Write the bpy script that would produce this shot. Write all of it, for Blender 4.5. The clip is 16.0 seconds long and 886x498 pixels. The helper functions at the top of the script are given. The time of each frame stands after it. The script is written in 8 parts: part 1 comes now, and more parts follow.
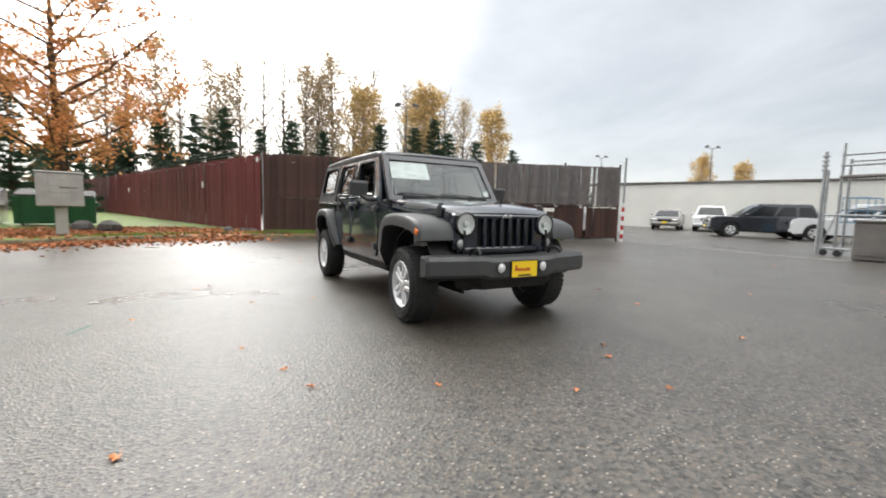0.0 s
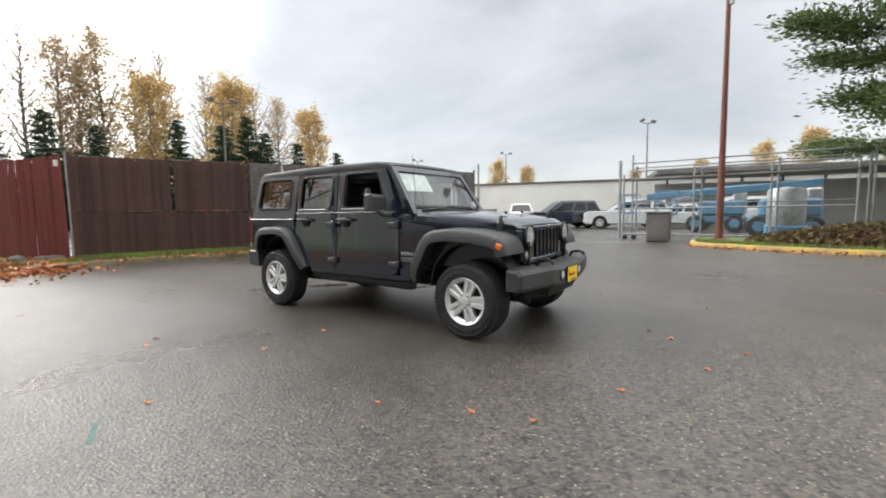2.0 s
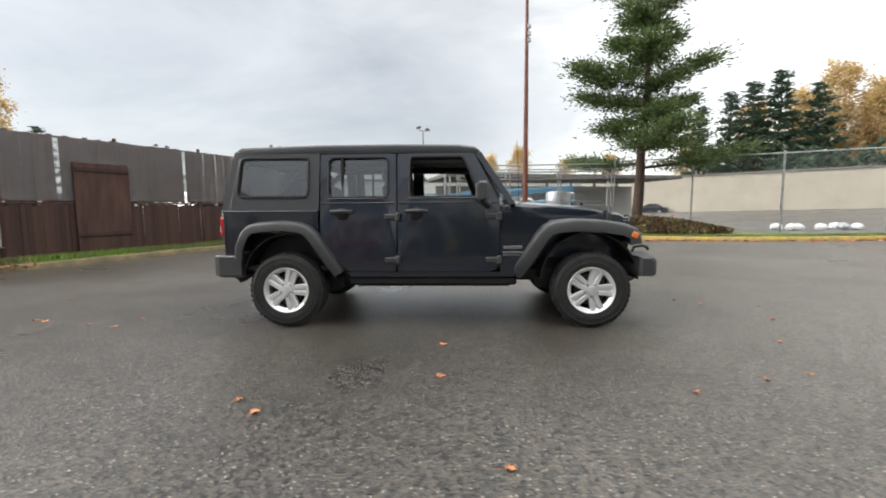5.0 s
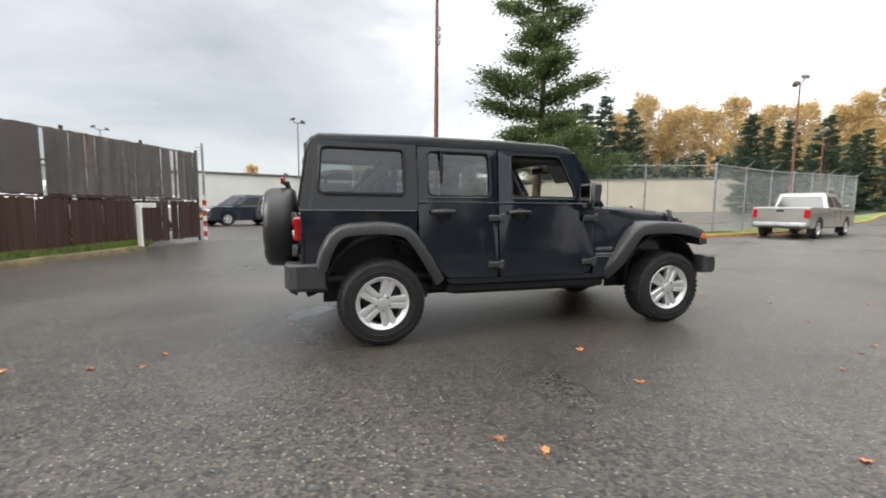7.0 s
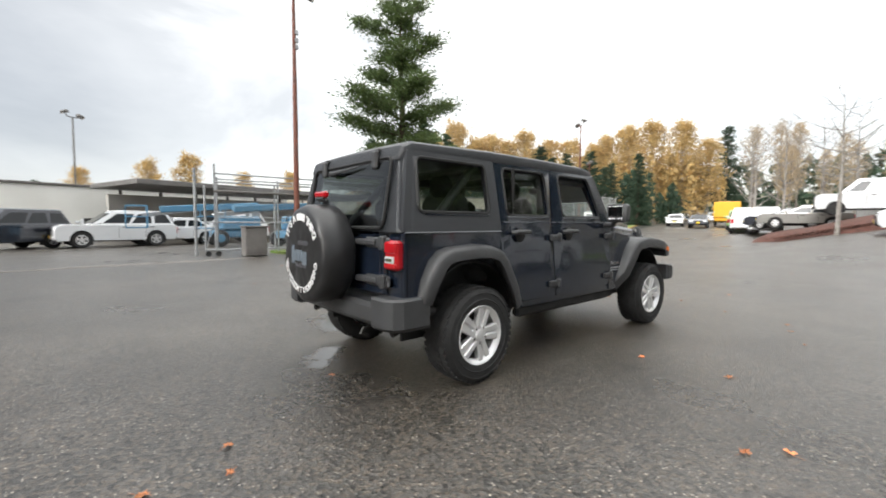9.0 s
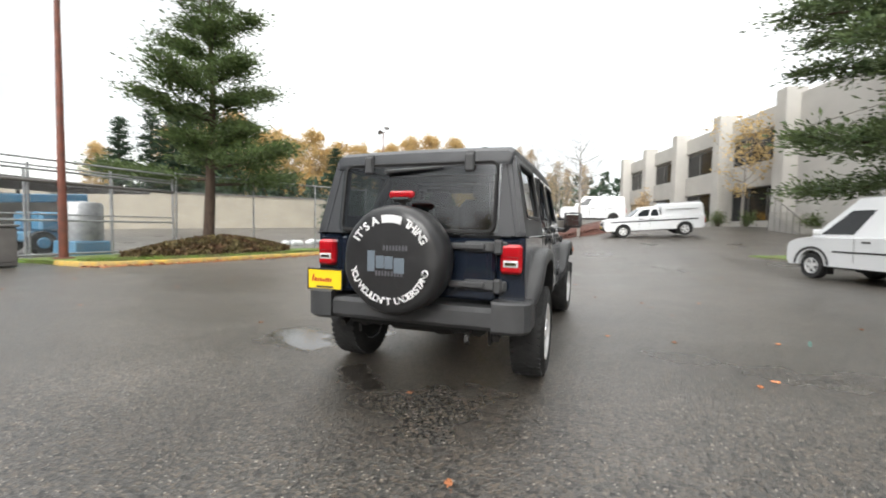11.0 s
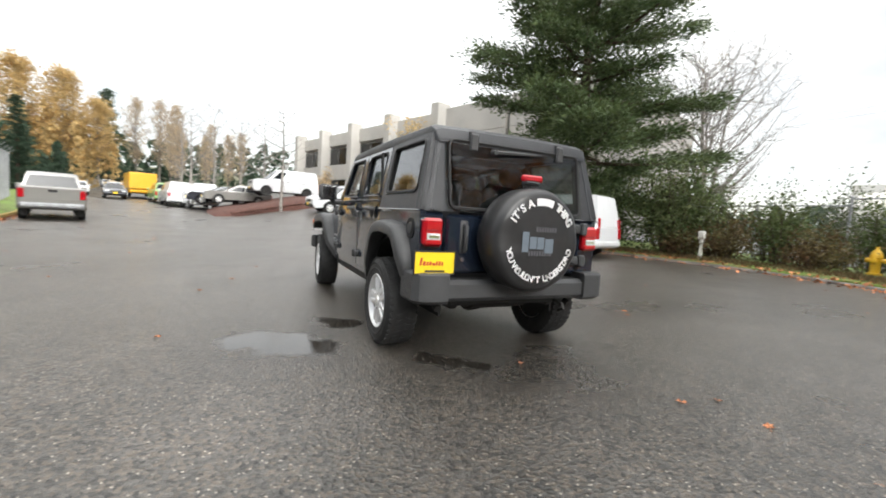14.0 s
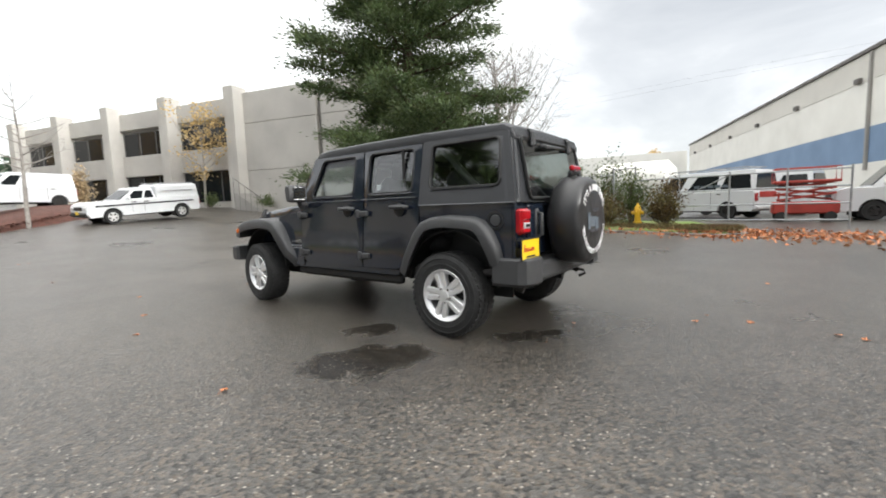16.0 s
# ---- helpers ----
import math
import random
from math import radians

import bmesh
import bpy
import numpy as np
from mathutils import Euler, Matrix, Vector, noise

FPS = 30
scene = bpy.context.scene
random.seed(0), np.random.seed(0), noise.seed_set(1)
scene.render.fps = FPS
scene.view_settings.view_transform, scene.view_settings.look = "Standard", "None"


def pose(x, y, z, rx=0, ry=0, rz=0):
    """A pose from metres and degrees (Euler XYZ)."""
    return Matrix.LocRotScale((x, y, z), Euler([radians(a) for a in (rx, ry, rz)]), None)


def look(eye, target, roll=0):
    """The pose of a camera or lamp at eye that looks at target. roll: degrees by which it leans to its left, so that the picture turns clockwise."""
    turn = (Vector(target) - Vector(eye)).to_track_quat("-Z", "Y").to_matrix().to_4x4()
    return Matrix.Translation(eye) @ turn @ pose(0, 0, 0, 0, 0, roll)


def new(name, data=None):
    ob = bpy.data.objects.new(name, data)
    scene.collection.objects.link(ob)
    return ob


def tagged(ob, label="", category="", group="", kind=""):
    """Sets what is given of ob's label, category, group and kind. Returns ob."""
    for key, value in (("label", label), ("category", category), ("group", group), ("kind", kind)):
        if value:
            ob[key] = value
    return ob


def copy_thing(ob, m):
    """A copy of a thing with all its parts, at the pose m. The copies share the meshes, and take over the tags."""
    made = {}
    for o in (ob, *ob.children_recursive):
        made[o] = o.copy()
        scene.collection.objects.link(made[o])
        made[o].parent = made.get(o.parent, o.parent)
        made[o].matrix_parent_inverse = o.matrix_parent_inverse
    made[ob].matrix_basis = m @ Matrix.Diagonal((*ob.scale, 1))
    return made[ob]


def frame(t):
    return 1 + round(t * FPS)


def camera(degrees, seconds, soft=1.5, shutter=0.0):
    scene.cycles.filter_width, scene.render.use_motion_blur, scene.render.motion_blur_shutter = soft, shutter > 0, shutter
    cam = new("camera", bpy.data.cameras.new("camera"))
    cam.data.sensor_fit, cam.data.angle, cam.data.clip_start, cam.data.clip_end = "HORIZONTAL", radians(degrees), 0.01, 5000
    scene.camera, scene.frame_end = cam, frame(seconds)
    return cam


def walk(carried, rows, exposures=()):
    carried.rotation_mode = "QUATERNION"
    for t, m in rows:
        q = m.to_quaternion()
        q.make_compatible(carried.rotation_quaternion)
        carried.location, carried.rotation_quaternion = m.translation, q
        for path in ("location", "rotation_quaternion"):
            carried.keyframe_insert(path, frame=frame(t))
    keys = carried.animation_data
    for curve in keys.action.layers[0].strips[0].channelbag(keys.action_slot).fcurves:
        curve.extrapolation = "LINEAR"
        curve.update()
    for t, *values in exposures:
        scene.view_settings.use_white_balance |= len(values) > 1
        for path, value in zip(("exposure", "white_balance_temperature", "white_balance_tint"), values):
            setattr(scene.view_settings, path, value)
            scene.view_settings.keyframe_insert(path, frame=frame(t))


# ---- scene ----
cam = camera(92.5, 16.0, soft=1.8, shutter=0.4)
PATH = [
    (0, (5.164, -2.56, 1.106), (3.437, -1.571, 0.914), 1.5),
    (0.5, (4.902, -3.068, 1.119), (3.314, -1.873, 0.893), 1.8),
    (1, (4.513, -3.501, 1.163), (3.057, -2.145, 0.954), 1.0),
    (1.5, (4.05, -3.883, 1.204), (2.71, -2.407, 1.035), -0.8),
    (2, (3.549, -4.198, 1.21), (2.405, -2.567, 1.033), -0.9),
    (2.5, (3.039, -4.448, 1.207), (2.017, -2.734, 1.075), 0.1),
    (3, (2.494, -4.673, 1.191), (1.755, -2.821, 1.035), 0.8),
    (3.5, (1.935, -4.804, 1.167), (1.333, -2.905, 0.99), 0.6),
    (4, (1.38, -4.94, 1.148), (1.025, -2.981, 0.958), 0.6),
    (4.2, (1.16, -4.947, 1.165), (0.856, -2.982, 0.952), 0.5),
    (6.3, (-1.274, -4.673, 1.16), (-0.865, -2.723, 0.995), -0.6),
    (6.5, (-1.485, -4.601, 1.17), (-1.005, -2.668, 0.983), -0.0),
    (7, (-1.992, -4.359, 1.176), (-1.421, -2.452, 0.976), 0.5),
    (7.5, (-2.502, -4.128, 1.188), (-1.681, -2.311, 1.027), -0.2),
    (8, (-2.955, -3.787, 1.191), (-2.016, -2.029, 1.029), -0.3),
    (8.2, (-3.122, -3.663, 1.195), (-2.106, -1.945, 1.063), 0.1),
    (10.3, (-4.55, -1.875, 1.202), (-2.869, -0.798, 1.089), 1.9),
    (10.5, (-4.659, -1.696, 1.197), (-2.927, -0.699, 1.129), 2.5),
    (11, (-4.966, -1.245, 1.191), (-3.084, -0.574, 1.09), 1.0),
    (11.5, (-5.081, -0.717, 1.167), (-3.152, -0.201, 1.049), 1.8),
    (12, (-5.198, -0.182, 1.154), (-3.218, 0.069, 1.022), 1.5),
    (12.5, (-5.186, 0.355, 1.106), (-3.192, 0.311, 0.958), 0.5),
    (13, (-5.158, 0.897, 1.105), (-3.189, 0.561, 0.998), 2.2),
    (13.5, (-5.085, 1.44, 1.105), (-3.192, 0.817, 0.943), 1.3),
    (14, (-4.851, 1.941, 1.103), (-3.054, 1.076, 0.948), 3.6),
    (14.5, (-4.652, 2.454, 1.125), (-2.996, 1.345, 0.955), 1.8),
    (15, (-4.346, 2.909, 1.132), (-2.807, 1.647, 0.94), 1.4),
    (15.5, (-4.023, 3.371, 1.125), (-2.679, 1.899, 0.962), -0.7),
    (16, (-3.625, 3.718, 1.122), (-2.419, 2.135, 0.922), -1.9),
]
walk(cam, [(t, look(eye, target, roll)) for t, eye, target, roll in PATH],
     exposures=[(0.0, 0.0), (16.0, 0.0)])

# ---- world and sun: a bright overcast sky with grey cloud banks ----
SUN_TURN, SUN_RISE = radians(184), radians(30)
world = bpy.data.worlds.new("sky")
scene.world = world
world.use_nodes = True
wn, wl = world.node_tree.nodes, world.node_tree.links
wn.clear()


def wnode(kind, **values):
    n = wn.new(kind)
    for key, value in values.items():
        n.inputs[key].default_value = value
    return n


sky = wn.new("ShaderNodeTexSky")
sky.sky_type, sky.sun_disc = "NISHITA", False
sky.sun_elevation, sky.sun_rotation = SUN_RISE, math.pi / 2 - SUN_TURN
coord = wn.new("ShaderNodeTexCoord")
flat = wn.new("ShaderNodeMapping")
flat.inputs["Scale"].default_value = (1.0, 1.0, 2.6)
wl.new(coord.outputs["Generated"], flat.inputs["Vector"])
cloud = wnode("ShaderNodeTexNoise", Scale=1.7, Detail=7.0, Roughness=0.55, Distortion=0.35)
wl.new(flat.outputs["Vector"], cloud.inputs["Vector"])


def lobe(direction, lo, hi):
    """0 to 1 as the view turns towards a direction."""
    dot = wn.new("ShaderNodeVectorMath")
    dot.operation = "DOT_PRODUCT"
    wl.new(coord.outputs["Generated"], dot.inputs[0])
    dot.inputs[1].default_value = Vector(direction).normalized()
    ramp = wn.new("ShaderNodeMapRange")
    ramp.interpolation_type = "SMOOTHSTEP"
    ramp.inputs["From Min"].default_value, ramp.inputs["From Max"].default_value = lo, hi
    wl.new(dot.outputs["Value"], ramp.inputs["Value"])
    return ramp.outputs["Result"]


def wmath(op, a, b):
    n = wn.new("ShaderNodeMath")
    n.operation = op
    for slot, v in zip(n.inputs, (a, b)):
        if isinstance(v, (int, float)):
            slot.default_value = v
        else:
            wl.new(v, slot)
    return n.outputs[0]


veil = wmath("MAXIMUM", lobe((-0.42, 0.9, 0.28), 0.62, 1.0), wmath("MULTIPLY", lobe((-0.35, -0.9, 0.25), 0.5, 1.0), 0.70))
dark = wmath("ADD", wmath("MULTIPLY", veil, 0.36), wmath("MULTIPLY", wmath("SUBTRACT", cloud.outputs["Fac"], 0.52), 1.0))
tone = wn.new("ShaderNodeValToRGB")
tone.color_ramp.elements[0].position, tone.color_ramp.elements[0].color = 0.0, (1.35, 1.345, 1.31, 1)
tone.color_ramp.elements[1].position, tone.color_ramp.elements[1].color = 0.62, (0.45, 0.475, 0.51, 1)
mid = tone.color_ramp.elements.new(0.22)
mid.color = (0.83, 0.845, 0.855, 1)
wl.new(dark, tone.inputs["Fac"])
high = wn.new("ShaderNodeSeparateXYZ")
wl.new(coord.outputs["Generated"], high.inputs["Vector"])
rim = wn.new("ShaderNodeMapRange")
rim.interpolation_type = "SMOOTHSTEP"
for key, value in (("From Min", 0.42), ("From Max", 1.0), ("To Min", 1.0), ("To Max", 2.6)):
    rim.inputs[key].default_value = value
wl.new(high.outputs["Z"], rim.inputs["Value"])
glow = wmath("ADD", rim.outputs["Result"], wmath("MULTIPLY", lobe((math.cos(SUN_TURN) * 0.87, math.sin(SUN_TURN) * 0.87, 0.5), 0.80, 1.0), 1.6))
glow = wmath("ADD", glow, wmath("MULTIPLY", lobe((math.cos(SUN_TURN) * 0.9, math.sin(SUN_TURN) * 0.9, 0.48), 0.94, 1.0), 9.0))
lit = wn.new("ShaderNodeMixRGB")
lit.blend_type, lit.inputs["Fac"].default_value = "MULTIPLY", 1.0
wl.new(tone.outputs["Color"], lit.inputs["Color1"])
wl.new(glow, lit.inputs["Color2"])
blend = wnode("ShaderNodeMixRGB", Fac=0.03)
wl.new(lit.outputs["Color"], blend.inputs["Color1"])
wl.new(sky.outputs["Color"], blend.inputs["Color2"])
back = wnode("ShaderNodeBackground", Strength=1.0)
wl.new(blend.outputs["Color"], back.inputs["Color"])
wout = wn.new("ShaderNodeOutputWorld")
wl.new(back.outputs["Background"], wout.inputs["Surface"])

sun = new("sun", bpy.data.lights.new("sun", "SUN"))
sun.data.energy, sun.data.angle, sun.data.color = 0.8, radians(32), (1.0, 0.985, 0.96)
sun.matrix_world = look((0, 0, 0), (-math.cos(SUN_TURN) * math.cos(SUN_RISE), -math.sin(SUN_TURN) * math.cos(SUN_RISE), -math.sin(SUN_RISE)))


# ---- materials ----
def mat(name, color, rough=0.6, metal=0.0, vary=0.25, scale=6.0, bump=0.0, bscale=60.0, second=None, coat=0.0, spec=0.5, island=0.0, each=0.0, stretch=None, rvary=0.15, thin=0.0):
    """A surface with grain at two scales; second: the other colour of its stains; island, each: how far pieces or objects differ."""
    m = bpy.data.materials.new(name)
    m.use_nodes = True
    n, l = m.node_tree.nodes, m.node_tree.links
    b = n["Principled BSDF"]
    b.inputs["Metallic"].default_value = metal
    b.inputs["Specular IOR Level"].default_value = spec
    b.inputs["Coat Weight"].default_value = coat
    b.inputs["Coat Roughness"].default_value = 0.06
    tc = n.new("ShaderNodeTexCoord")
    src = tc.outputs["Object"]
    if stretch:
        mp = n.new("ShaderNodeMapping")
        mp.inputs["Scale"].default_value = stretch
        l.new(src, mp.inputs["Vector"])
        src = mp.outputs["Vector"]
    big = n.new("ShaderNodeTexNoise")
    big.inputs["Scale"].default_value, big.inputs["Detail"].default_value = scale, 5.0
    l.new(src, big.inputs["Vector"])
    fine = n.new("ShaderNodeTexNoise")
    fine.inputs["Scale"].default_value, fine.inputs["Detail"].default_value = bscale, 3.0
    l.new(src, fine.inputs["Vector"])
    mix = n.new("ShaderNodeMixRGB")
    other = second or tuple(c * (1 - vary) for c in color)
    mix.inputs["Color1"].default_value, mix.inputs["Color2"].default_value = (*color, 1), (*other, 1)
    ramp = n.new("ShaderNodeMapRange")
    ramp.inputs["From Min"].default_value, ramp.inputs["From Max"].default_value = 0.32, 0.68
    l.new(big.outputs["Fac"], ramp.inputs["Value"])
    l.new(ramp.outputs["Result"], mix.inputs["Fac"])
    out = mix.outputs["Color"]
    fm = n.new("ShaderNodeMapRange")
    fm.inputs["To Min"].default_value, fm.inputs["To Max"].default_value = 1 - vary * 0.6, 1 + vary * 0.6
    l.new(fine.outputs["Fac"], fm.inputs["Value"])
    val = fm.outputs["Result"]

    def mul(a, node_out, amount):
        r = n.new("ShaderNodeMapRange")
        r.inputs["To Min"].default_value, r.inputs["To Max"].default_value = 1 - amount, 1 + amount
        l.new(node_out, r.inputs["Value"])
        k = n.new("ShaderNodeMath")
        k.operation = "MULTIPLY"
        l.new(a, k.inputs[0])
        l.new(r.outputs["Result"], k.inputs[1])
        return k.outputs[0]

    if island:
        geo = n.new("ShaderNodeNewGeometry")
        val = mul(val, geo.outputs["Random Per Island"], island)
    if each:
        info = n.new("ShaderNodeObjectInfo")
        val = mul(val, info.outputs["Random"], each)
    sh = n.new("ShaderNodeMixRGB")
    sh.blend_type, sh.inputs["Fac"].default_value = "MULTIPLY", 1.0
    l.new(out, sh.inputs["Color1"])
    l.new(val, sh.inputs["Color2"])
    l.new(sh.outputs["Color"], b.inputs["Base Color"])
    rr = n.new("ShaderNodeMapRange")
    rr.inputs["To Min"].default_value, rr.inputs["To Max"].default_value = max(0.02, rough - rvary), min(1.0, rough + rvary)
    l.new(big.outputs["Fac"], rr.inputs["Value"])
    l.new(rr.outputs["Result"], b.inputs["Roughness"])
    if bump:
        bp = n.new("ShaderNodeBump")
        bp.inputs["Strength"].default_value, bp.inputs["Distance"].default_value = bump, 0.01
        l.new(fine.outputs["Fac"], bp.inputs["Height"])
        l.new(bp.outputs["Normal"], b.inputs["Normal"])
    if thin:
        tl = n.new("ShaderNodeBsdfTranslucent")
        l.new(sh.outputs["Color"], tl.inputs["Color"])
        both = n.new("ShaderNodeMixShader")
        both.inputs["Fac"].default_value = thin
        l.new(b.outputs["BSDF"], both.inputs[1])
        l.new(tl.outputs["BSDF"], both.inputs[2])
        l.new(both.outputs["Shader"], n["Material Output"].inputs["Surface"])
    return m


def glass(name, color=(0.75, 0.8, 0.8), solid=0.25, rough=0.02):
    """Tinted window glass: see-through, with a mirror-like gloss."""
    m = bpy.data.materials.new(name)
    m.use_nodes = True
    n, l = m.node_tree.nodes, m.node_tree.links
    n.clear()
    tr = n.new("ShaderNodeBsdfTransparent")
    tr.inputs["Color"].default_value = (*color, 1)
    gl = n.new("ShaderNodeBsdfGlossy")
    gl.inputs["Roughness"].default_value = rough
    gl.inputs["Color"].default_value = (0.95, 0.97, 1, 1)
    fr = n.new("ShaderNodeLayerWeight")
    fr.inputs["Blend"].default_value = 0.5
    power = n.new("ShaderNodeMath")
    power.operation, power.inputs[1].default_value = "POWER", 4.0
    l.new(fr.outputs["Facing"], power.inputs[0])
    gain = n.new("ShaderNodeMapRange")
    gain.inputs["To Min"].default_value, gain.inputs["To Max"].default_value = solid * 0.2, 0.75
    l.new(power.outputs[0], gain.inputs["Value"])
    mx = n.new("ShaderNodeMixShader")
    l.new(gain.outputs["Result"], mx.inputs["Fac"])
    l.new(tr.outputs["BSDF"], mx.inputs[1])
    l.new(gl.outputs["BSDF"], mx.inputs[2])
    o = n.new("ShaderNodeOutputMaterial")
    l.new(mx.outputs["Shader"], o.inputs["Surface"])
    return m


def asphalt_material():
    m = bpy.data.materials.new("wet_asphalt")
    m.use_nodes = True
    n, l = m.node_tree.nodes, m.node_tree.links
    b = n["Principled BSDF"]
    tc = n.new("ShaderNodeTexCoord")

    def tex(kind, scale, detail=3.0):
        t = n.new(kind)
        t.inputs["Scale"].default_value = scale
        if kind == "ShaderNodeTexNoise":
            t.inputs["Detail"].default_value = detail
        l.new(tc.outputs["Object"], t.inputs["Vector"])
        return t

    def span(value, a, c, lo, hi):
        r = n.new("ShaderNodeMapRange")
        r.inputs["From Min"].default_value, r.inputs["From Max"].default_value = a, c
        r.inputs["To Min"].default_value, r.inputs["To Max"].default_value = lo, hi
        l.new(value, r.inputs["Value"])
        return r.outputs["Result"]

    def two(kind, fac, c1, c2):
        x = n.new("ShaderNodeMixRGB")
        x.blend_type = kind
        for slot, v in zip(x.inputs, (fac, c1, c2)):
            if isinstance(v, tuple):
                slot.default_value = (*v, 1)
            elif isinstance(v, float):
                slot.default_value = v
            else:
                l.new(v, slot)
        return x.outputs["Color"]

    def wet(places, rag, outer, inner):
        """Soaked patches with ragged edges where water has dripped and run."""
        warp = tex("ShaderNodeTexNoise", 2.2, 4.0)
        total = None
        for cx, cy, r0 in places:
            d = n.new("ShaderNodeVectorMath")
            d.operation = "DISTANCE"
            l.new(tc.outputs["Object"], d.inputs[0])
            d.inputs[1].default_value = (cx, cy, 0)
            k = n.new("ShaderNodeMath")
            k.operation = "ADD"
            l.new(d.outputs["Value"], k.inputs[0])
            l.new(span(warp.outputs["Fac"], 0.2, 0.8, -rag, rag), k.inputs[1])
            one = span(k.outputs[0], r0 * outer, r0 * inner, 0.0, 1.0)
            if total is None:
                total = one
            else:
                mxm = n.new("ShaderNodeMath")
                mxm.operation = "MAXIMUM"
                l.new(total, mxm.inputs[0])
                l.new(one, mxm.inputs[1])
                total = mxm.outputs[0]
        return total

    stones = tex("ShaderNodeTexVoronoi", 52.0)
    chips = tex("ShaderNodeTexVoronoi", 44.0)
    damp = tex("ShaderNodeTexNoise", 0.35, 6.0)
    patch = tex("ShaderNodeTexNoise", 1.6, 5.0)
    grit = tex("ShaderNodeTexNoise", 160.0, 2.0)
    base = two("MIX", span(patch.outputs["Fac"], 0.35, 0.65, 0.0, 1.0), (0.039, 0.037, 0.033), (0.056, 0.052, 0.047))
    shade = n.new("ShaderNodeSeparateColor")
    l.new(stones.outputs["Color"], shade.inputs["Color"])
    tint = two("MULTIPLY", 1.0, base, span(shade.outputs["Green"], 0.0, 1.0, 0.20, 1.85))
    tint = two("MIX", span(shade.outputs["Blue"], 0.55, 0.95, 0.0, 0.65), tint, (0.140, 0.112, 0.084))
    sep = n.new("ShaderNodeSeparateColor")
    l.new(chips.outputs["Color"], sep.inputs["Color"])
    pale = n.new("ShaderNodeMath")
    pale.operation = "MULTIPLY"
    l.new(span(sep.outputs["Red"], 0.72, 0.84, 0.0, 1.0), pale.inputs[0])
    l.new(span(chips.outputs["Distance"], 0.32, 0.17, 0.0, 0.9), pale.inputs[1])
    col = two("MIX", pale.outputs[0], tint, (0.42, 0.38, 0.32))
    col = two("MULTIPLY", 1.0, col, span(damp.outputs["Fac"], 0.25, 0.75, 0.78, 1.2))
    spread = wet(((-2.5, 0.35, 1.0), (-1.5, 1.5, 0.75), (-3.2, 0.9, 0.7), (1.2, -1.6, 0.8), (-0.4, -1.8, 1.0)), 0.35, 1.7, 0.0)
    pool = wet(((-1.43, 1.42, 0.24), (-1.28, 1.62, 0.27), (-1.13, 1.82, 0.24), (-0.62, 1.15, 0.17), (-0.78, 1.0, 0.17), (-2.20, 0.30, 0.15), (-2.04, 0.50, 0.17)), 0.22, 1.15, 0.75)
    col = two("MULTIPLY", 1.0, col, span(pool, 0.0, 1.0, 1.0, 0.55))
    col = two("MULTIPLY", 1.0, col, span(spread, 0.0, 1.0, 1.0, 0.60))
    l.new(col, b.inputs["Base Color"])
    rough = n.new("ShaderNodeMath")
    rough.operation = "SUBTRACT"
    l.new(span(damp.outputs["Fac"], 0.25, 0.78, 0.24, 0.42), rough.inputs[0])
    l.new(span(spread, 0.0, 1.0, 0.0, 0.06), rough.inputs[1])
    still = n.new("ShaderNodeMath")
    still.operation = "MULTIPLY"
    l.new(rough.outputs[0], still.inputs[0])
    l.new(span(pool, 0.0, 1.0, 1.0, 0.12), still.inputs[1])
    l.new(still.outputs[0], b.inputs["Roughness"])
    b.inputs["Specular IOR Level"].default_value = 0.62
    h = n.new("ShaderNodeMath")
    h.operation = "ADD"
    l.new(stones.outputs["Distance"], h.inputs[0])
    l.new(grit.outputs["Fac"], h.inputs[1])
    bp = n.new("ShaderNodeBump")
    bp.inputs["Distance"].default_value = 0.006
    l.new(span(pool, 0.0, 1.0, 0.62, 0.03), bp.inputs["Strength"])
    l.new(h.outputs[0], bp.inputs["Height"])
    l.new(bp.outputs["Normal"], b.inputs["Normal"])
    return m


ASPHALT = asphalt_material()
GRASS = mat("rough_grass", (0.15, 0.26, 0.030), 0.8, vary=0.5, scale=1.2, second=(0.13, 0.13, 0.05), bump=0.6, bscale=40)
SOIL = mat("bark_mulch", (0.10, 0.035, 0.022), 0.9, vary=0.5, scale=5, second=(0.055, 0.022, 0.015), bump=0.9, bscale=30)
FARLAND = mat("far_ground", (0.09, 0.11, 0.045), 0.9, vary=0.4, scale=0.05, second=(0.12, 0.10, 0.06))
KERB = mat("worn_concrete_kerb", (0.22, 0.20, 0.18), 0.8, vary=0.4, scale=3, second=(0.10, 0.09, 0.08), bump=0.5, bscale=70)
YKERB = mat("worn_yellow_kerb_paint", (0.50, 0.32, 0.05), 0.7, vary=0.4, scale=5, second=(0.24, 0.19, 0.10), bump=0.5, bscale=70)
WKERB = mat("mossy_worn_kerb", (0.20, 0.15, 0.075), 0.8, vary=0.5, scale=4, second=(0.09, 0.08, 0.045), bump=0.5, bscale=70)
SLAT = mat("weathered_brown_slat", (0.060, 0.026, 0.018), 0.75, vary=0.5, scale=2, second=(0.032, 0.015, 0.012), each=0.3, island=0.3, bump=0.4, bscale=40, stretch=(3, 3, 0.5))
GREYSLAT = mat("greyed_weathered_slat", (0.125, 0.098, 0.084), 0.8, vary=0.5, scale=3, second=(0.055, 0.030, 0.024), each=0.5, bump=0.4, bscale=40, stretch=(3, 3, 1.2))
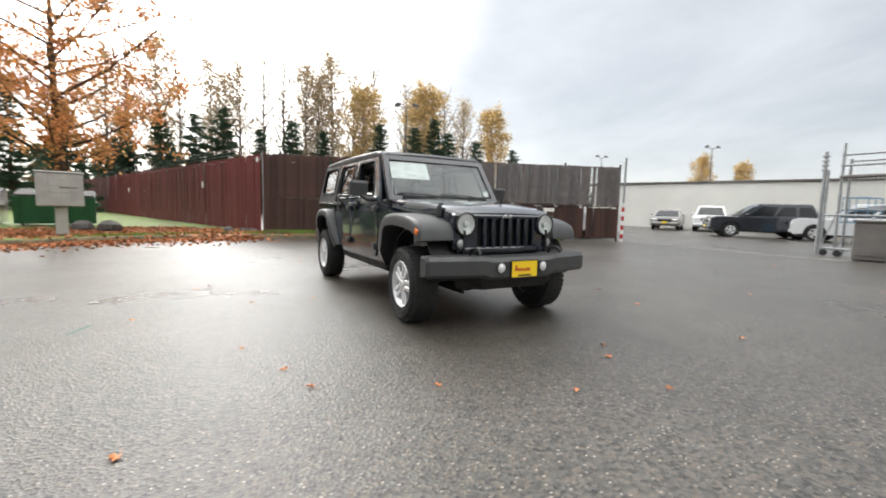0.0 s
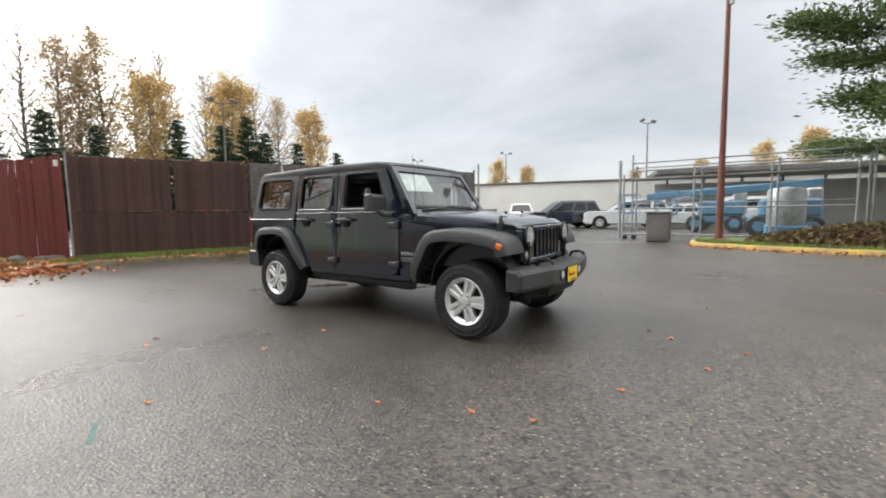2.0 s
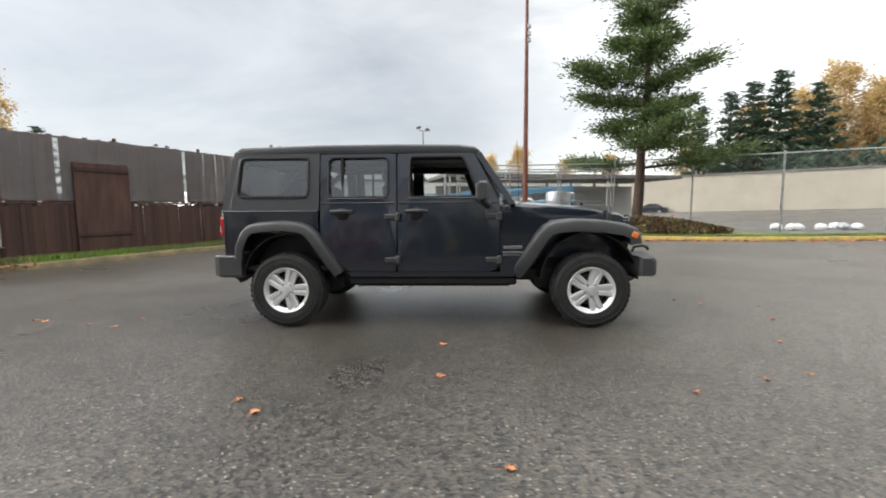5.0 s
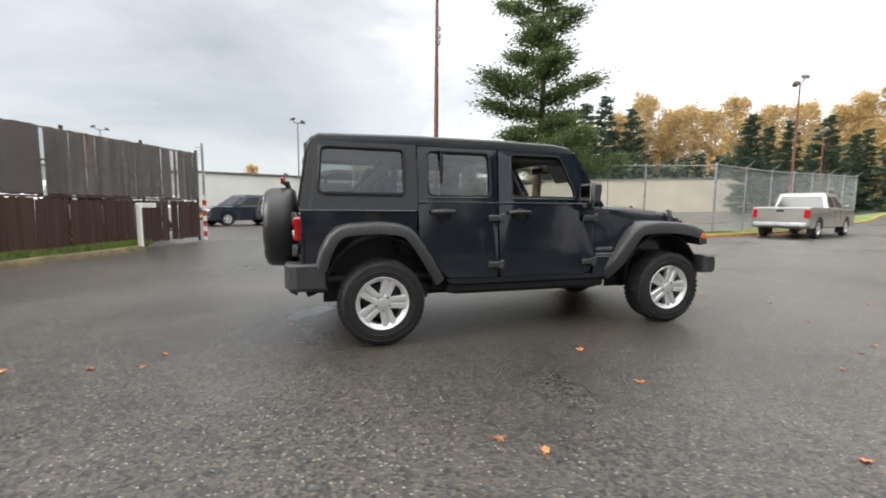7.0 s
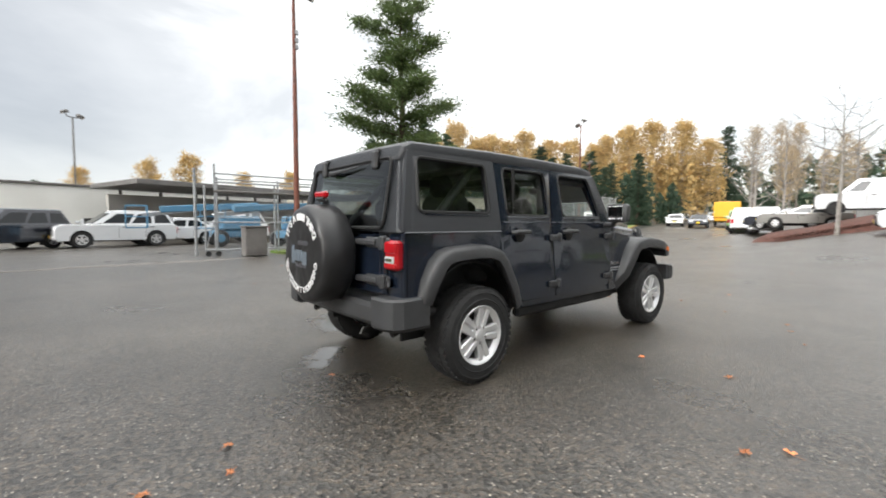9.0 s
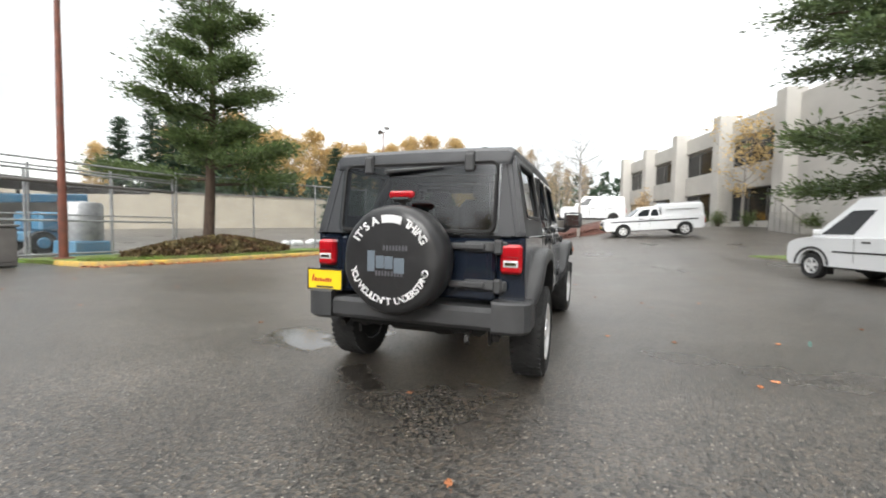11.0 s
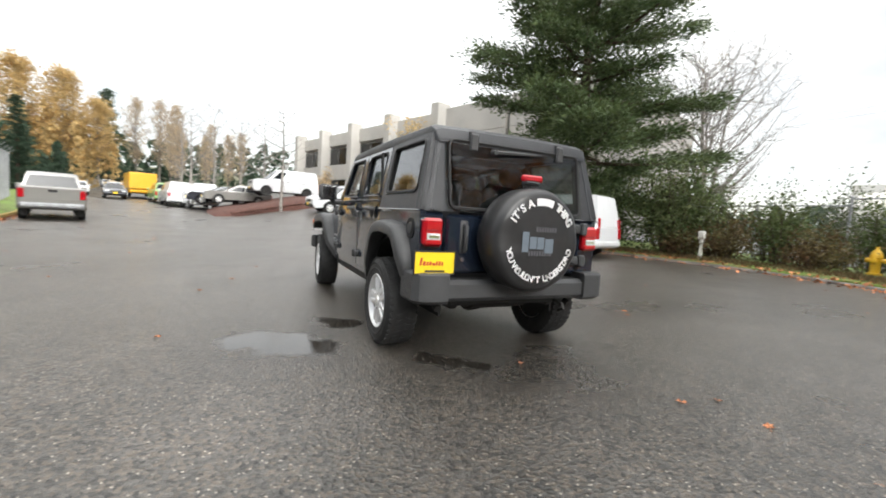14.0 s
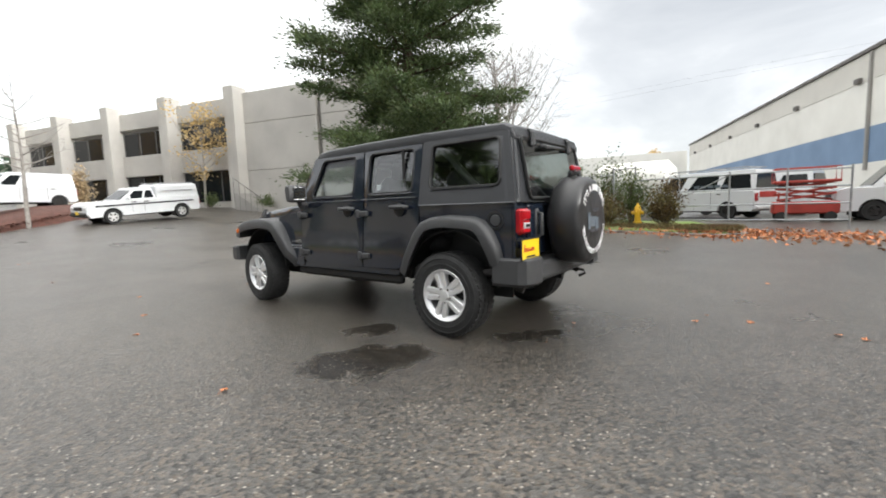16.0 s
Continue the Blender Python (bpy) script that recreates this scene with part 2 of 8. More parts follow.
REDSLAT = mat("maroon_fence_paint", (0.155, 0.020, 0.024), 0.6, vary=0.25, scale=1.5, second=(0.105, 0.018, 0.020), each=0.12, bump=0.3, bscale=50, stretch=(2, 2, 0.4))
GALV = mat("galvanised_steel", (0.42, 0.43, 0.44), 0.45, metal=0.6, vary=0.3, scale=5, bump=0.1)
RUSTPOST = mat("rust_brown_post", (0.085, 0.040, 0.028), 0.7, vary=0.4, scale=4, bump=0.3)
RUST = mat("rusty_red_pole_paint", (0.20, 0.060, 0.035), 0.65, vary=0.4, scale=4, second=(0.12, 0.05, 0.035), bump=0.3)
CONC = mat("pale_concrete_panel", (0.50, 0.48, 0.44), 0.8, vary=0.18, scale=0.5, second=(0.42, 0.40, 0.37), bump=0.3, bscale=30)
# panel concrete with shade put into its colour; also greys pipes and cradles
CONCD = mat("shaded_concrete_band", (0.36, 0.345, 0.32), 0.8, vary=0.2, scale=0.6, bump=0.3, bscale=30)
CREAMW = mat("pale_beige_wall_band", (0.68, 0.66, 0.61), 0.75, vary=0.10, scale=0.4, bump=0.2, bscale=25)
WHITEW = mat("white_painted_wall", (0.84, 0.83, 0.78), 0.75, vary=0.10, scale=0.4, second=(0.75, 0.74, 0.69), bump=0.2, bscale=25)
BEIGEW = mat("beige_warehouse_wall", (0.40, 0.36, 0.29), 0.8, vary=0.15, scale=0.4, bump=0.2, bscale=25)
BLUEW = mat("blue_wall_band", (0.20, 0.30, 0.45), 0.7, vary=0.15, scale=0.5)
ROOFING = mat("grey_roof_edge", (0.16, 0.15, 0.14), 0.7, vary=0.3, scale=2)
DARKWIN = mat("dark_window_glass", (0.014, 0.016, 0.018), 0.08, vary=0.2, spec=0.4, rvary=0.04)
PAINT = mat("dark_slate_blue_car_paint", (0.009, 0.014, 0.025), 0.22, metal=0.0, vary=0.06, scale=2, coat=1.0, rvary=0.02, spec=0.35)
TRIM = mat("black_textured_trim", (0.050, 0.051, 0.053), 0.45, vary=0.2, scale=8, bump=0.25, bscale=400, rvary=0.06)
HARDTOP = mat("grained_hardtop_paint", (0.030, 0.032, 0.036), 0.40, vary=0.12, scale=5, bump=0.2, bscale=500, rvary=0.05)
RUBBER = mat("black_rubber", (0.020, 0.020, 0.020), 0.72, vary=0.3, scale=12, bump=0.3, bscale=200)
VINYL = mat("black_vinyl_cover", (0.022, 0.022, 0.023), 0.38, vary=0.15, scale=6, bump=0.3, bscale=9)
SEAL = mat("black_seal", (0.010, 0.010, 0.010), 0.6, vary=0.1)
ALLOY = mat("silver_alloy", (0.78, 0.78, 0.78), 0.36, metal=0.55, vary=0.08, scale=8, rvary=0.05)
CHROME = mat("bright_chrome", (0.75, 0.75, 0.75), 0.10, metal=1.0, vary=0.04, rvary=0.03)
STEEL = mat("dull_underbody_steel", (0.045, 0.042, 0.040), 0.6, metal=0.4, vary=0.4, scale=8, bump=0.3)
CLOTH = mat("dark_seat_cloth", (0.025, 0.025, 0.027), 0.9, vary=0.3, scale=20, bump=0.4, bscale=300)
REDLAMP = mat("red_lamp_lens", (0.42, 0.008, 0.014), 0.12, vary=0.1, coat=0.6, rvary=0.04)
CLEARLAMP = mat("clear_lamp_lens", (0.80, 0.80, 0.80), 0.22, metal=0.35, vary=0.1, rvary=0.04)
AMBER = mat("amber_lamp_lens", (0.80, 0.18, 0.02), 0.15, vary=0.1, coat=0.6, rvary=0.04)
YELLOW = mat("yellow_plate", (0.90, 0.62, 0.02), 0.35, vary=0.05, rvary=0.05)
PAPER = mat("white_paper", (0.78, 0.80, 0.78), 0.7, vary=0.05)
INK = mat("dark_ink", (0.03, 0.03, 0.035), 0.6, vary=0.05)
REDINK = mat("red_ink", (0.45, 0.03, 0.02), 0.6, vary=0.05)
GREYINK = mat("grey_blue_print", (0.13, 0.16, 0.19), 0.5, vary=0.1)
DIMINK = mat("dim_grey_print", (0.09, 0.09, 0.10), 0.5, vary=0.1)
WHITEINK = mat("white_print", (0.75, 0.75, 0.75), 0.6, vary=0.05)
GLASS = glass("clear_car_glass", (0.90, 0.93, 0.92), 0.22)
LIFT = glass("dark_tinted_rear_glass", (0.36, 0.40, 0.39), 0.2)
TINT = glass("tinted_car_glass", (0.52, 0.56, 0.55), 0.60)
WHITECAR = mat("white_car_paint", (0.72, 0.73, 0.74), 0.25, vary=0.06, scale=1, coat=0.8, rvary=0.04)
SILVERCAR = mat("silver_car_paint", (0.270, 0.262, 0.247), 0.3, metal=0.5, vary=0.08, scale=1, coat=0.8, rvary=0.04)
DARKCAR = mat("dark_navy_car_paint", (0.018, 0.021, 0.030), 0.25, metal=0.2, vary=0.06, coat=1.0, rvary=0.04)
REDCAR = mat("red_car_paint", (0.35, 0.02, 0.02), 0.3, vary=0.06, coat=0.8, rvary=0.04)
GREENCAR = mat("pale_green_car_paint", (0.25, 0.42, 0.16), 0.3, vary=0.1, coat=0.8, rvary=0.04)
YELLOWBOX = mat("yellow_truck_paint", (0.80, 0.42, 0.02), 0.4, vary=0.08, coat=0.4, rvary=0.05)
BLUELIFT = mat("worn_blue_machine_paint", (0.06, 0.20, 0.34), 0.5, vary=0.3, scale=3, second=(0.10, 0.22, 0.32), bump=0.2)
REDLIFT = mat("worn_red_machine_paint", (0.42, 0.05, 0.035), 0.5, vary=0.3, scale=3)
GREENBIN = mat("dark_green_bin_paint", (0.015, 0.085, 0.035), 0.5, vary=0.3, scale=3, bump=0.2)
MAILBOX = mat("pale_grey_mailbox_paint", (0.40, 0.39, 0.36), 0.55, vary=0.12, scale=3, second=(0.32, 0.31, 0.29))
ROCK = mat("dark_boulder", (0.05, 0.047, 0.044), 0.85, vary=0.5, scale=4, second=(0.10, 0.09, 0.08), bump=0.8, bscale=20)
BARK = mat("brown_bark", (0.085, 0.055, 0.038), 0.9, vary=0.5, scale=6, bump=0.9, bscale=25, stretch=(3, 3, 0.6))
POPLAR = mat("grey_brown_poplar_bark", (0.17, 0.145, 0.125), 0.9, vary=0.4, scale=5, bump=0.6, bscale=25)
GREYBARK = mat("grey_bark", (0.34, 0.31, 0.28), 0.9, vary=0.4, scale=5, bump=0.6, bscale=25)
NEEDLE = mat("pine_needles", (0.070, 0.112, 0.036), 0.6, vary=0.4, scale=2, second=(0.110, 0.150, 0.050), island=0.5, thin=0.3)
SPRUCE = mat("spruce_needles", (0.060, 0.098, 0.038), 0.6, vary=0.4, scale=2, second=(0.105, 0.135, 0.050), island=0.5, thin=0.3)
DARKFIR = mat("far_fir_needles", (0.054, 0.093, 0.054), 0.8, vary=0.4, scale=1, island=0.4, thin=0.3)
GOLD = mat("golden_autumn_leaves", (0.60, 0.45, 0.21), 0.7, vary=0.4, scale=2, second=(0.53, 0.37, 0.16), island=0.4, thin=0.5)
PALEGOLD = mat("pale_autumn_leaves", (0.55, 0.42, 0.26), 0.7, vary=0.4, scale=2, second=(0.45, 0.35, 0.22), island=0.4, thin=0.5)
ORANGE = mat("orange_maple_leaves", (0.60, 0.22, 0.08), 0.7, vary=0.4, scale=2, second=(0.62, 0.36, 0.13), island=0.5, thin=0.5)
LEAFY = mat("fallen_leaf", (0.52, 0.17, 0.06), 0.65, vary=0.4, scale=4, second=(0.38, 0.18, 0.08), each=0.4, island=0.5)
SHRUB = mat("shrub_leaves", (0.070, 0.110, 0.035), 0.7, vary=0.4, scale=2, second=(0.115, 0.130, 0.045), island=0.5, thin=0.3)
IVY = mat("dry_ground_cover", (0.14, 0.12, 0.045), 0.8, vary=0.5, scale=1.5, second=(0.10, 0.05, 0.025), island=0.5, thin=0.3)
HYDRANT = mat("yellow_hydrant_paint", (0.70, 0.42, 0.02), 0.4, vary=0.15, scale=6)
CONE = mat("faded_orange_cone", (0.50, 0.12, 0.05), 0.6, vary=0.2)


# ---- building blocks ----
class Shape:
    """Gathers faces for one mesh."""

    def __init__(self):
        self.v, self.f = [], []

    def add(self, verts, faces, m=None):
        k = len(self.v)
        self.v += [tuple(m @ Vector(p)) if m else tuple(p) for p in verts]
        self.f += [tuple(i + k for i in f) for f in faces]
        return self

    def box(self, x, y, z, sx, sy, sz, b=0.0, m=None):
        """A box about a centre, with chamfered edges."""
        hx, hy, hz = sx / 2, sy / 2, sz / 2
        at = pose(x, y, z)
        if m:
            at = at @ m
        b = min(b, hx * 0.9, hy * 0.9, hz * 0.9)
        if b <= 0:
            vs = [(i * hx, j * hy, k * hz) for i in (-1, 1) for j in (-1, 1) for k in (-1, 1)]
            return self.add(vs, [(0, 1, 3, 2), (4, 6, 7, 5), (0, 4, 5, 1), (2, 3, 7, 6), (0, 2, 6, 4), (1, 5, 7, 3)], at)
        vs, ix = [], {}
        for i in (-1, 1):
            for j in (-1, 1):
                for k in (-1, 1):
                    for a, p in enumerate(((i * hx, j * (hy - b), k * (hz - b)), (i * (hx - b), j * hy, k * (hz - b)), (i * (hx - b), j * (hy - b), k * hz))):
                        ix[i, j, k, a] = len(vs)
                        vs.append(p)
        fs = []
        ring = ((-1, -1), (1, -1), (1, 1), (-1, 1))
        for s in (-1, 1):
            fs.append([ix[s, p, q, 0] for p, q in ring][::s])
            fs.append([ix[p, s, q, 1] for p, q in ring][::-s])
            fs.append([ix[p, q, s, 2] for p, q in ring][::s])
        for p in (-1, 1):
            for q in (-1, 1):
                w = p * q
                fs.append([ix[p, q, -1, 0], ix[p, q, 1, 0], ix[p, q, 1, 1], ix[p, q, -1, 1]][::-w])
                fs.append([ix[p, -1, q, 0], ix[p, 1, q, 0], ix[p, 1, q, 2], ix[p, -1, q, 2]][::w])
                fs.append([ix[-1, p, q, 1], ix[1, p, q, 1], ix[1, p, q, 2], ix[-1, p, q, 2]][::-w])
        for i in (-1, 1):
            for j in (-1, 1):
                for k in (-1, 1):
                    fs.append([ix[i, j, k, a] for a in (0, 1, 2)][:: i * j * k])
        return self.add(vs, fs, at)

    def loft(self, rings, caps=True, closed=True):
        n = len(rings[0])
        vs = [p for r in rings for p in r]
        fs = []
        for a in range(len(rings) - 1):
            for i in range(n if closed else n - 1):
                j = (i + 1) % n
                fs.append((a * n + i, a * n + j, (a + 1) * n + j, (a + 1) * n + i))
        if caps:
            fs.append(tuple(range(n))[::-1])
            fs.append(tuple(range((len(rings) - 1) * n, len(rings) * n)))
        return self.add(vs, fs)

    def cyl(self, p0, p1, r0, r1=None, n=12, caps=True):
        return self.tube([p0, p1], [r0, r0 if r1 is None else r1], n, caps)

    def tube(self, pts, r, n=6, caps=True):
        pts = [Vector(p) for p in pts]
        rs = r if isinstance(r, (list, tuple)) else [r] * len(pts)
        rings, side = [], None
        for i, p in enumerate(pts):
            d = (pts[min(i + 1, len(pts) - 1)] - pts[max(i - 1, 0)]).normalized()
            if side is None:
                side = d.orthogonal().normalized()
            side = (side - d * side.dot(d)).normalized()
            up = d.cross(side)
            rings.append([p + (side * math.cos(a) + up * math.sin(a)) * rs[i] for a in [2 * math.pi * k / n for k in range(n)]])
        return self.loft(rings, caps)

    def lathe(self, prof, centre, axis, n=24, caps=False):
        """Turns (radius, along) pairs about an axis."""
        axis = Vector(axis).normalized()
        side = axis.orthogonal().normalized()
        up = axis.cross(side)
        c = Vector(centre)
        rings = [[c + axis * h + (side * math.cos(a) + up * math.sin(a)) * r for a in [2 * math.pi * k / n for k in range(n)]] for r, h in prof]
        return self.loft(rings, caps)

    def prism(self, pts, lo, hi, plane="xz"):
        """A polygon pushed from lo to hi; its points lie in the named plane."""
        put = {"xz": lambda a, b, h: (a, h, b), "xy": lambda a, b, h: (a, b, h), "yz": lambda a, b, h: (h, a, b)}[plane]
        return self.loft([[put(a, b, lo) for a, b in pts], [put(a, b, hi) for a, b in pts]])

    def ob(self, name, material, parent=None, label="", smooth=0.0):
        me = bpy.data.meshes.new(name)
        me.from_pydata(self.v, [], self.f)
        me.materials.append(material)
        if smooth or len(self.v) < 60000:
            bm = bmesh.new()
            bm.from_mesh(me)
            if len(self.v) < 60000:
                bmesh.ops.recalc_face_normals(bm, faces=bm.faces)
            if smooth:
                lim = radians(smooth)
                for f in bm.faces:
                    f.smooth = True
                for e in bm.edges:
                    e.smooth = len(e.link_faces) == 2 and e.calc_face_angle(0) < lim
            bm.to_mesh(me)
            bm.free()
        ob = new(name, me)
        if parent:
            ob.parent = parent
        if label:
            ob["label"] = label
        return ob


def thing(name, label, category, m=None, group="", kind=""):
    """An empty that stands at the base of a thing and carries its parts."""
    ob = new(name)
    ob.empty_display_size = 0.2
    if m:
        ob.matrix_world = m
    return tagged(ob, label, category, group, kind)


def structure(name, shape, material, label, category, smooth=0.0):
    return tagged(shape.ob(name, material, smooth=smooth), label, category, kind="structure")


def rounded(x0, z0, x1, z1, r, k=3):
    """The outline of a rectangle with rounded corners, from low left round to top left."""
    out = []
    for cx, cz, a0 in ((x0 + r, z0 + r, 180), (x1 - r, z0 + r, 270), (x1 - r, z1 - r, 0), (x0 + r, z1 - r, 90)):
        out += [(cx + r * math.cos(radians(a0 + 90 * i / k)), cz + r * math.sin(radians(a0 + 90 * i / k))) for i in range(k + 1)]
    return out


def writing(text, size, m, material, parent, name="lettering", width=None, depth=0.0015):
    """Words in the built-in font as a mesh, centred, in the xy plane of m."""
    cu = bpy.data.curves.new(name, "FONT")
    cu.offset = size * 0.025
    cu.body, cu.size, cu.align_x, cu.align_y, cu.extrude = text, size, "CENTER", "CENTER", depth
    tmp = bpy.data.objects.new(name, cu)
    scene.collection.objects.link(tmp)
    me = bpy.data.meshes.new_from_object(tmp.evaluated_get(bpy.context.evaluated_depsgraph_get()))
    bpy.data.objects.remove(tmp)
    if width and me.vertices:
        xs = [v.co.x for v in me.vertices]
        me.transform(Matrix.Diagonal((width / (max(xs) - min(xs)), 1, 1, 1)))
    me.transform(m)
    me.materials.clear()
    me.materials.append(material)
    ob = new(name, me)
    ob.parent = parent
    return ob


def rise(x, y):
    """The lie of the land: flat round the yard, a driveway that climbs east, a road that climbs later."""
    road = 0.030 * max(0.0, x - 20) + 0.035 * max(0.0, x - 85)
    drive = 0.085 * max(0.0, min(x, 27.9) - 11.5)
    k = min(1.0, max(0.0, (3.5 - y) / 6.0))
    k = k * k * (3 - 2 * k) * min(1.0, max(0.0, (y + 26) / 12.0))
    return road * (1 - k) + max(drive, road) * k + 0.014 * min(14.0, max(0.0, -0.85 * y + 0.3 * x - 3.0))


# ---- ground, verges and kerbs ----
def steps(*runs):
    out = []
    for a, b, s in runs:
        k = max(1, round((b - a) / s))
        out += [a + (b - a) * i / k for i in range(k)]
    return out + [runs[-1][1]]


gx = steps((-900, -100, 200), (-100, -20, 20), (-20, 8, 2), (8, 40, 2), (40, 120, 8), (120, 200, 20), (200, 900, 175))
gy = steps((-900, -100, 200), (-100, -30, 14), (-30, 8, 2), (8, 40, 8), (40, 100, 20), (100, 900, 200))
gs = Shape()
gs.add([(x, y, rise(x, y)) for x in gx for y in gy],
       [(i * len(gy) + j, (i + 1) * len(gy) + j, (i + 1) * len(gy) + j + 1, i * len(gy) + j + 1) for i in range(len(gx) - 1) for j in range(len(gy) - 1)])
ground = structure("ground", gs, ASPHALT, "wet dark grey asphalt yard and road with pale aggregate", "ground", 60)
ground.data.materials.append(FARLAND)
for f in ground.data.polygons:
    x, y = f.center.x, f.center.y
    f.material_index = 1 if (x < -90 or y < -95 or y > 110 or x > 130) else 0


def along(pts, offset):
    """A polyline moved sideways to its left."""
    out = []
    for i, p in enumerate(pts):
        a, b = pts[max(0, i - 1)], pts[min(len(pts) - 1, i + 1)]
        d = Vector((b[0] - a[0], b[1] - a[1])).normalized()
        out.append((p[0] - d.y * offset, p[1] + d.x * offset))
    return out


def smooth_line(pts, k=4):
    out = []
    for i in range(len(pts) - 1):
        p0, p1, p2, p3 = pts[max(0, i - 1)], pts[i], pts[i + 1], pts[min(len(pts) - 1, i + 2)]
        for j in range(k):
            t = j / k
            out.append(tuple(0.5 * (2 * b + (c - a) * t + (2 * a - 5 * b + 4 * c - d) * t * t + (3 * b - a - 3 * c + d) * t ** 3) for a, b, c, d in zip(p0, p1, p2, p3)))
    return out + [tuple(pts[-1])]


def kerb(name, pts, material, label, wide=0.16, high=0.13):
    """A kerb along a line, with worn round edges; the line is its road edge and its body lies to the left."""
    prof = ((0.0, -0.05), (0.012, high - 0.03), (0.04, high), (wide - 0.02, high), (wide, high - 0.02), (wide, -0.05))
    rnd, rings = random.Random(7), []
    sides = [along(pts, w) for w, _ in prof]
    for i, p in enumerate(pts):
        dz = rnd.uniform(-0.008, 0.008) + rise(*p)
        rings.append([(s[i][0], s[i][1], h + dz) for s, (_, h) in zip(sides, prof)])
    return structure(name, Shape().loft(rings), material, label, "kerb", 50)


def verge(name, pts, material, label, z=0.10, hump=None):
    s = Shape()
    s.loft([[(x, y, rise(x, y) - 0.05) for x, y in pts], [(x, y, rise(x, y) + z) for x, y in pts]])
    return structure(name, s, material, label, "verge")


west_kerb = smooth_line([(-10.5, -14.0), (-8.6, -10.8), (-7.5, -8.6), (-7.7, -6.7), (-8.6, -5.0), (-9.25, -3.0), (-9.45, -1.5), (-9.3, -0.3), (-8.85, 1.0), (-8.3, 2.5), (-7.5, 4.5), (-6.75, 6.4), (-6.15, 7.9)])
kerb("kerb_west", west_kerb, WKERB, "low worn yellowed kerb with fallen leaves against it")
verge("verge_west", along(west_kerb, 0.15) + [(-6.2, 8.2), (-6.62, 9.5), (-10.95, -0.55), (-47, -12.1), (-60, -30), (-40, -34), (-16, -18)], GRASS, "green grass strip between kerb and fence")

north_kerb = smooth_line([(2.2, 12.4), (2.4, 11.2), (3.7, 10.45), (6.2, 9.75), (9.2, 9.2), (12.5, 9.2), (15.0, 9.6), (20.0, 10.75), (28.0, 13.0), (34.0, 14.9), (44.0, 19.2), (70, 28)])
kerb("kerb_north", north_kerb, YKERB, "worn yellow painted kerb along the planted island")
verge("verge_north", along(north_kerb, 0.15) + [(70, 29), (44, 20.4), (15.0, 10.4), (6.9, 14.0), (2.2, 14.2)], GRASS, "mossy verge under the pine tree by the fence")
east_kerb = smooth_line([(13.5, -6.6), (11.6, -8.6), (9.0, -10.0), (6.6, -10.4), (3.5, -10.8), (0.6, -10.9), (-1.4, -10.4), (-2.6, -10.0), (-3.2, -10.6)])
kerb("kerb_east", along(east_kerb, -0.14), KERB, "low leaf-strewn edge of the shrub bed", high=0.07)
verge("verge_east", along(east_kerb, 0.02)[::-1] + [(14.0, -9.0), (14.5, -15.5), (6.0, -18.4), (-1.5, -15.0)], GRASS, "overgrown shrub bed with dry grass", 0.09)
# a bark bed below the upper car park
bed = smooth_line([(24.2, 3.4), (23.6, 1.2), (23.0, -0.8), (23.4, -2.6), (25.5, -3.6), (30, -4.6), (34, -4.2), (36, 2.0), (33, 4.2), (28, 4.0)])
bs = Shape()
cx0, cy0 = 29.0, 0.0
rings = []
for k, zz in ((1.0, -0.05), (0.97, 0.08), (0.85, 0.34), (0.75, 0.43), (0.4, 0.45), (0.02, 0.45)):
    rings.append([(cx0 + (x - cx0) * k, cy0 + (y - cy0) * k, rise(cx0 + (x - cx0) * k, cy0 + (y - cy0) * k) + zz) for x, y in bed])
structure("bark_bank", bs.loft(rings), SOIL, "sloping bank of reddish bark mulch", "bank", 60)

# low soil hump with dry creepers under the pine
hs = Shape()
hump_c = (7.2, 12.0)
rings = []
for k, zz in ((1.0, 0.05), (0.8, 0.28), (0.5, 0.50), (0.2, 0.60), (0.02, 0.62)):
    rings.append([(hump_c[0] + 3.4 * k * math.cos(a), hump_c[1] + 1.25 * k * math.sin(a), zz) for a in [2 * math.pi * i / 28 for i in range(28)]])
structure("soil_hump", hs.loft(rings), SOIL, "low soil hump under the pine", "hump", 60)

# pale concrete joint where the yard gate closes
js = Shape()
js.loft([[(-5.5, 11.15, -0.02), (0.9, 11.95, -0.02), (0.9, 12.3, -0.02), (-5.5, 11.5, -0.02)], [(-5.5, 11.15, 0.006), (0.9, 11.95, 0.006), (0.9, 12.3, 0.006), (-5.5, 11.5, 0.006)]])
structure("gate_track", js, KERB, "worn concrete strip under the sliding gate", "track")


# ---- fences ----
def span_m(a, b):
    """The pose with x along a to b on the ground, and the length."""
    d = Vector((b[0] - a[0], b[1] - a[1]))
    return pose(a[0], a[1], 0, 0, 0, math.degrees(math.atan2(d.y, d.x))), d.length


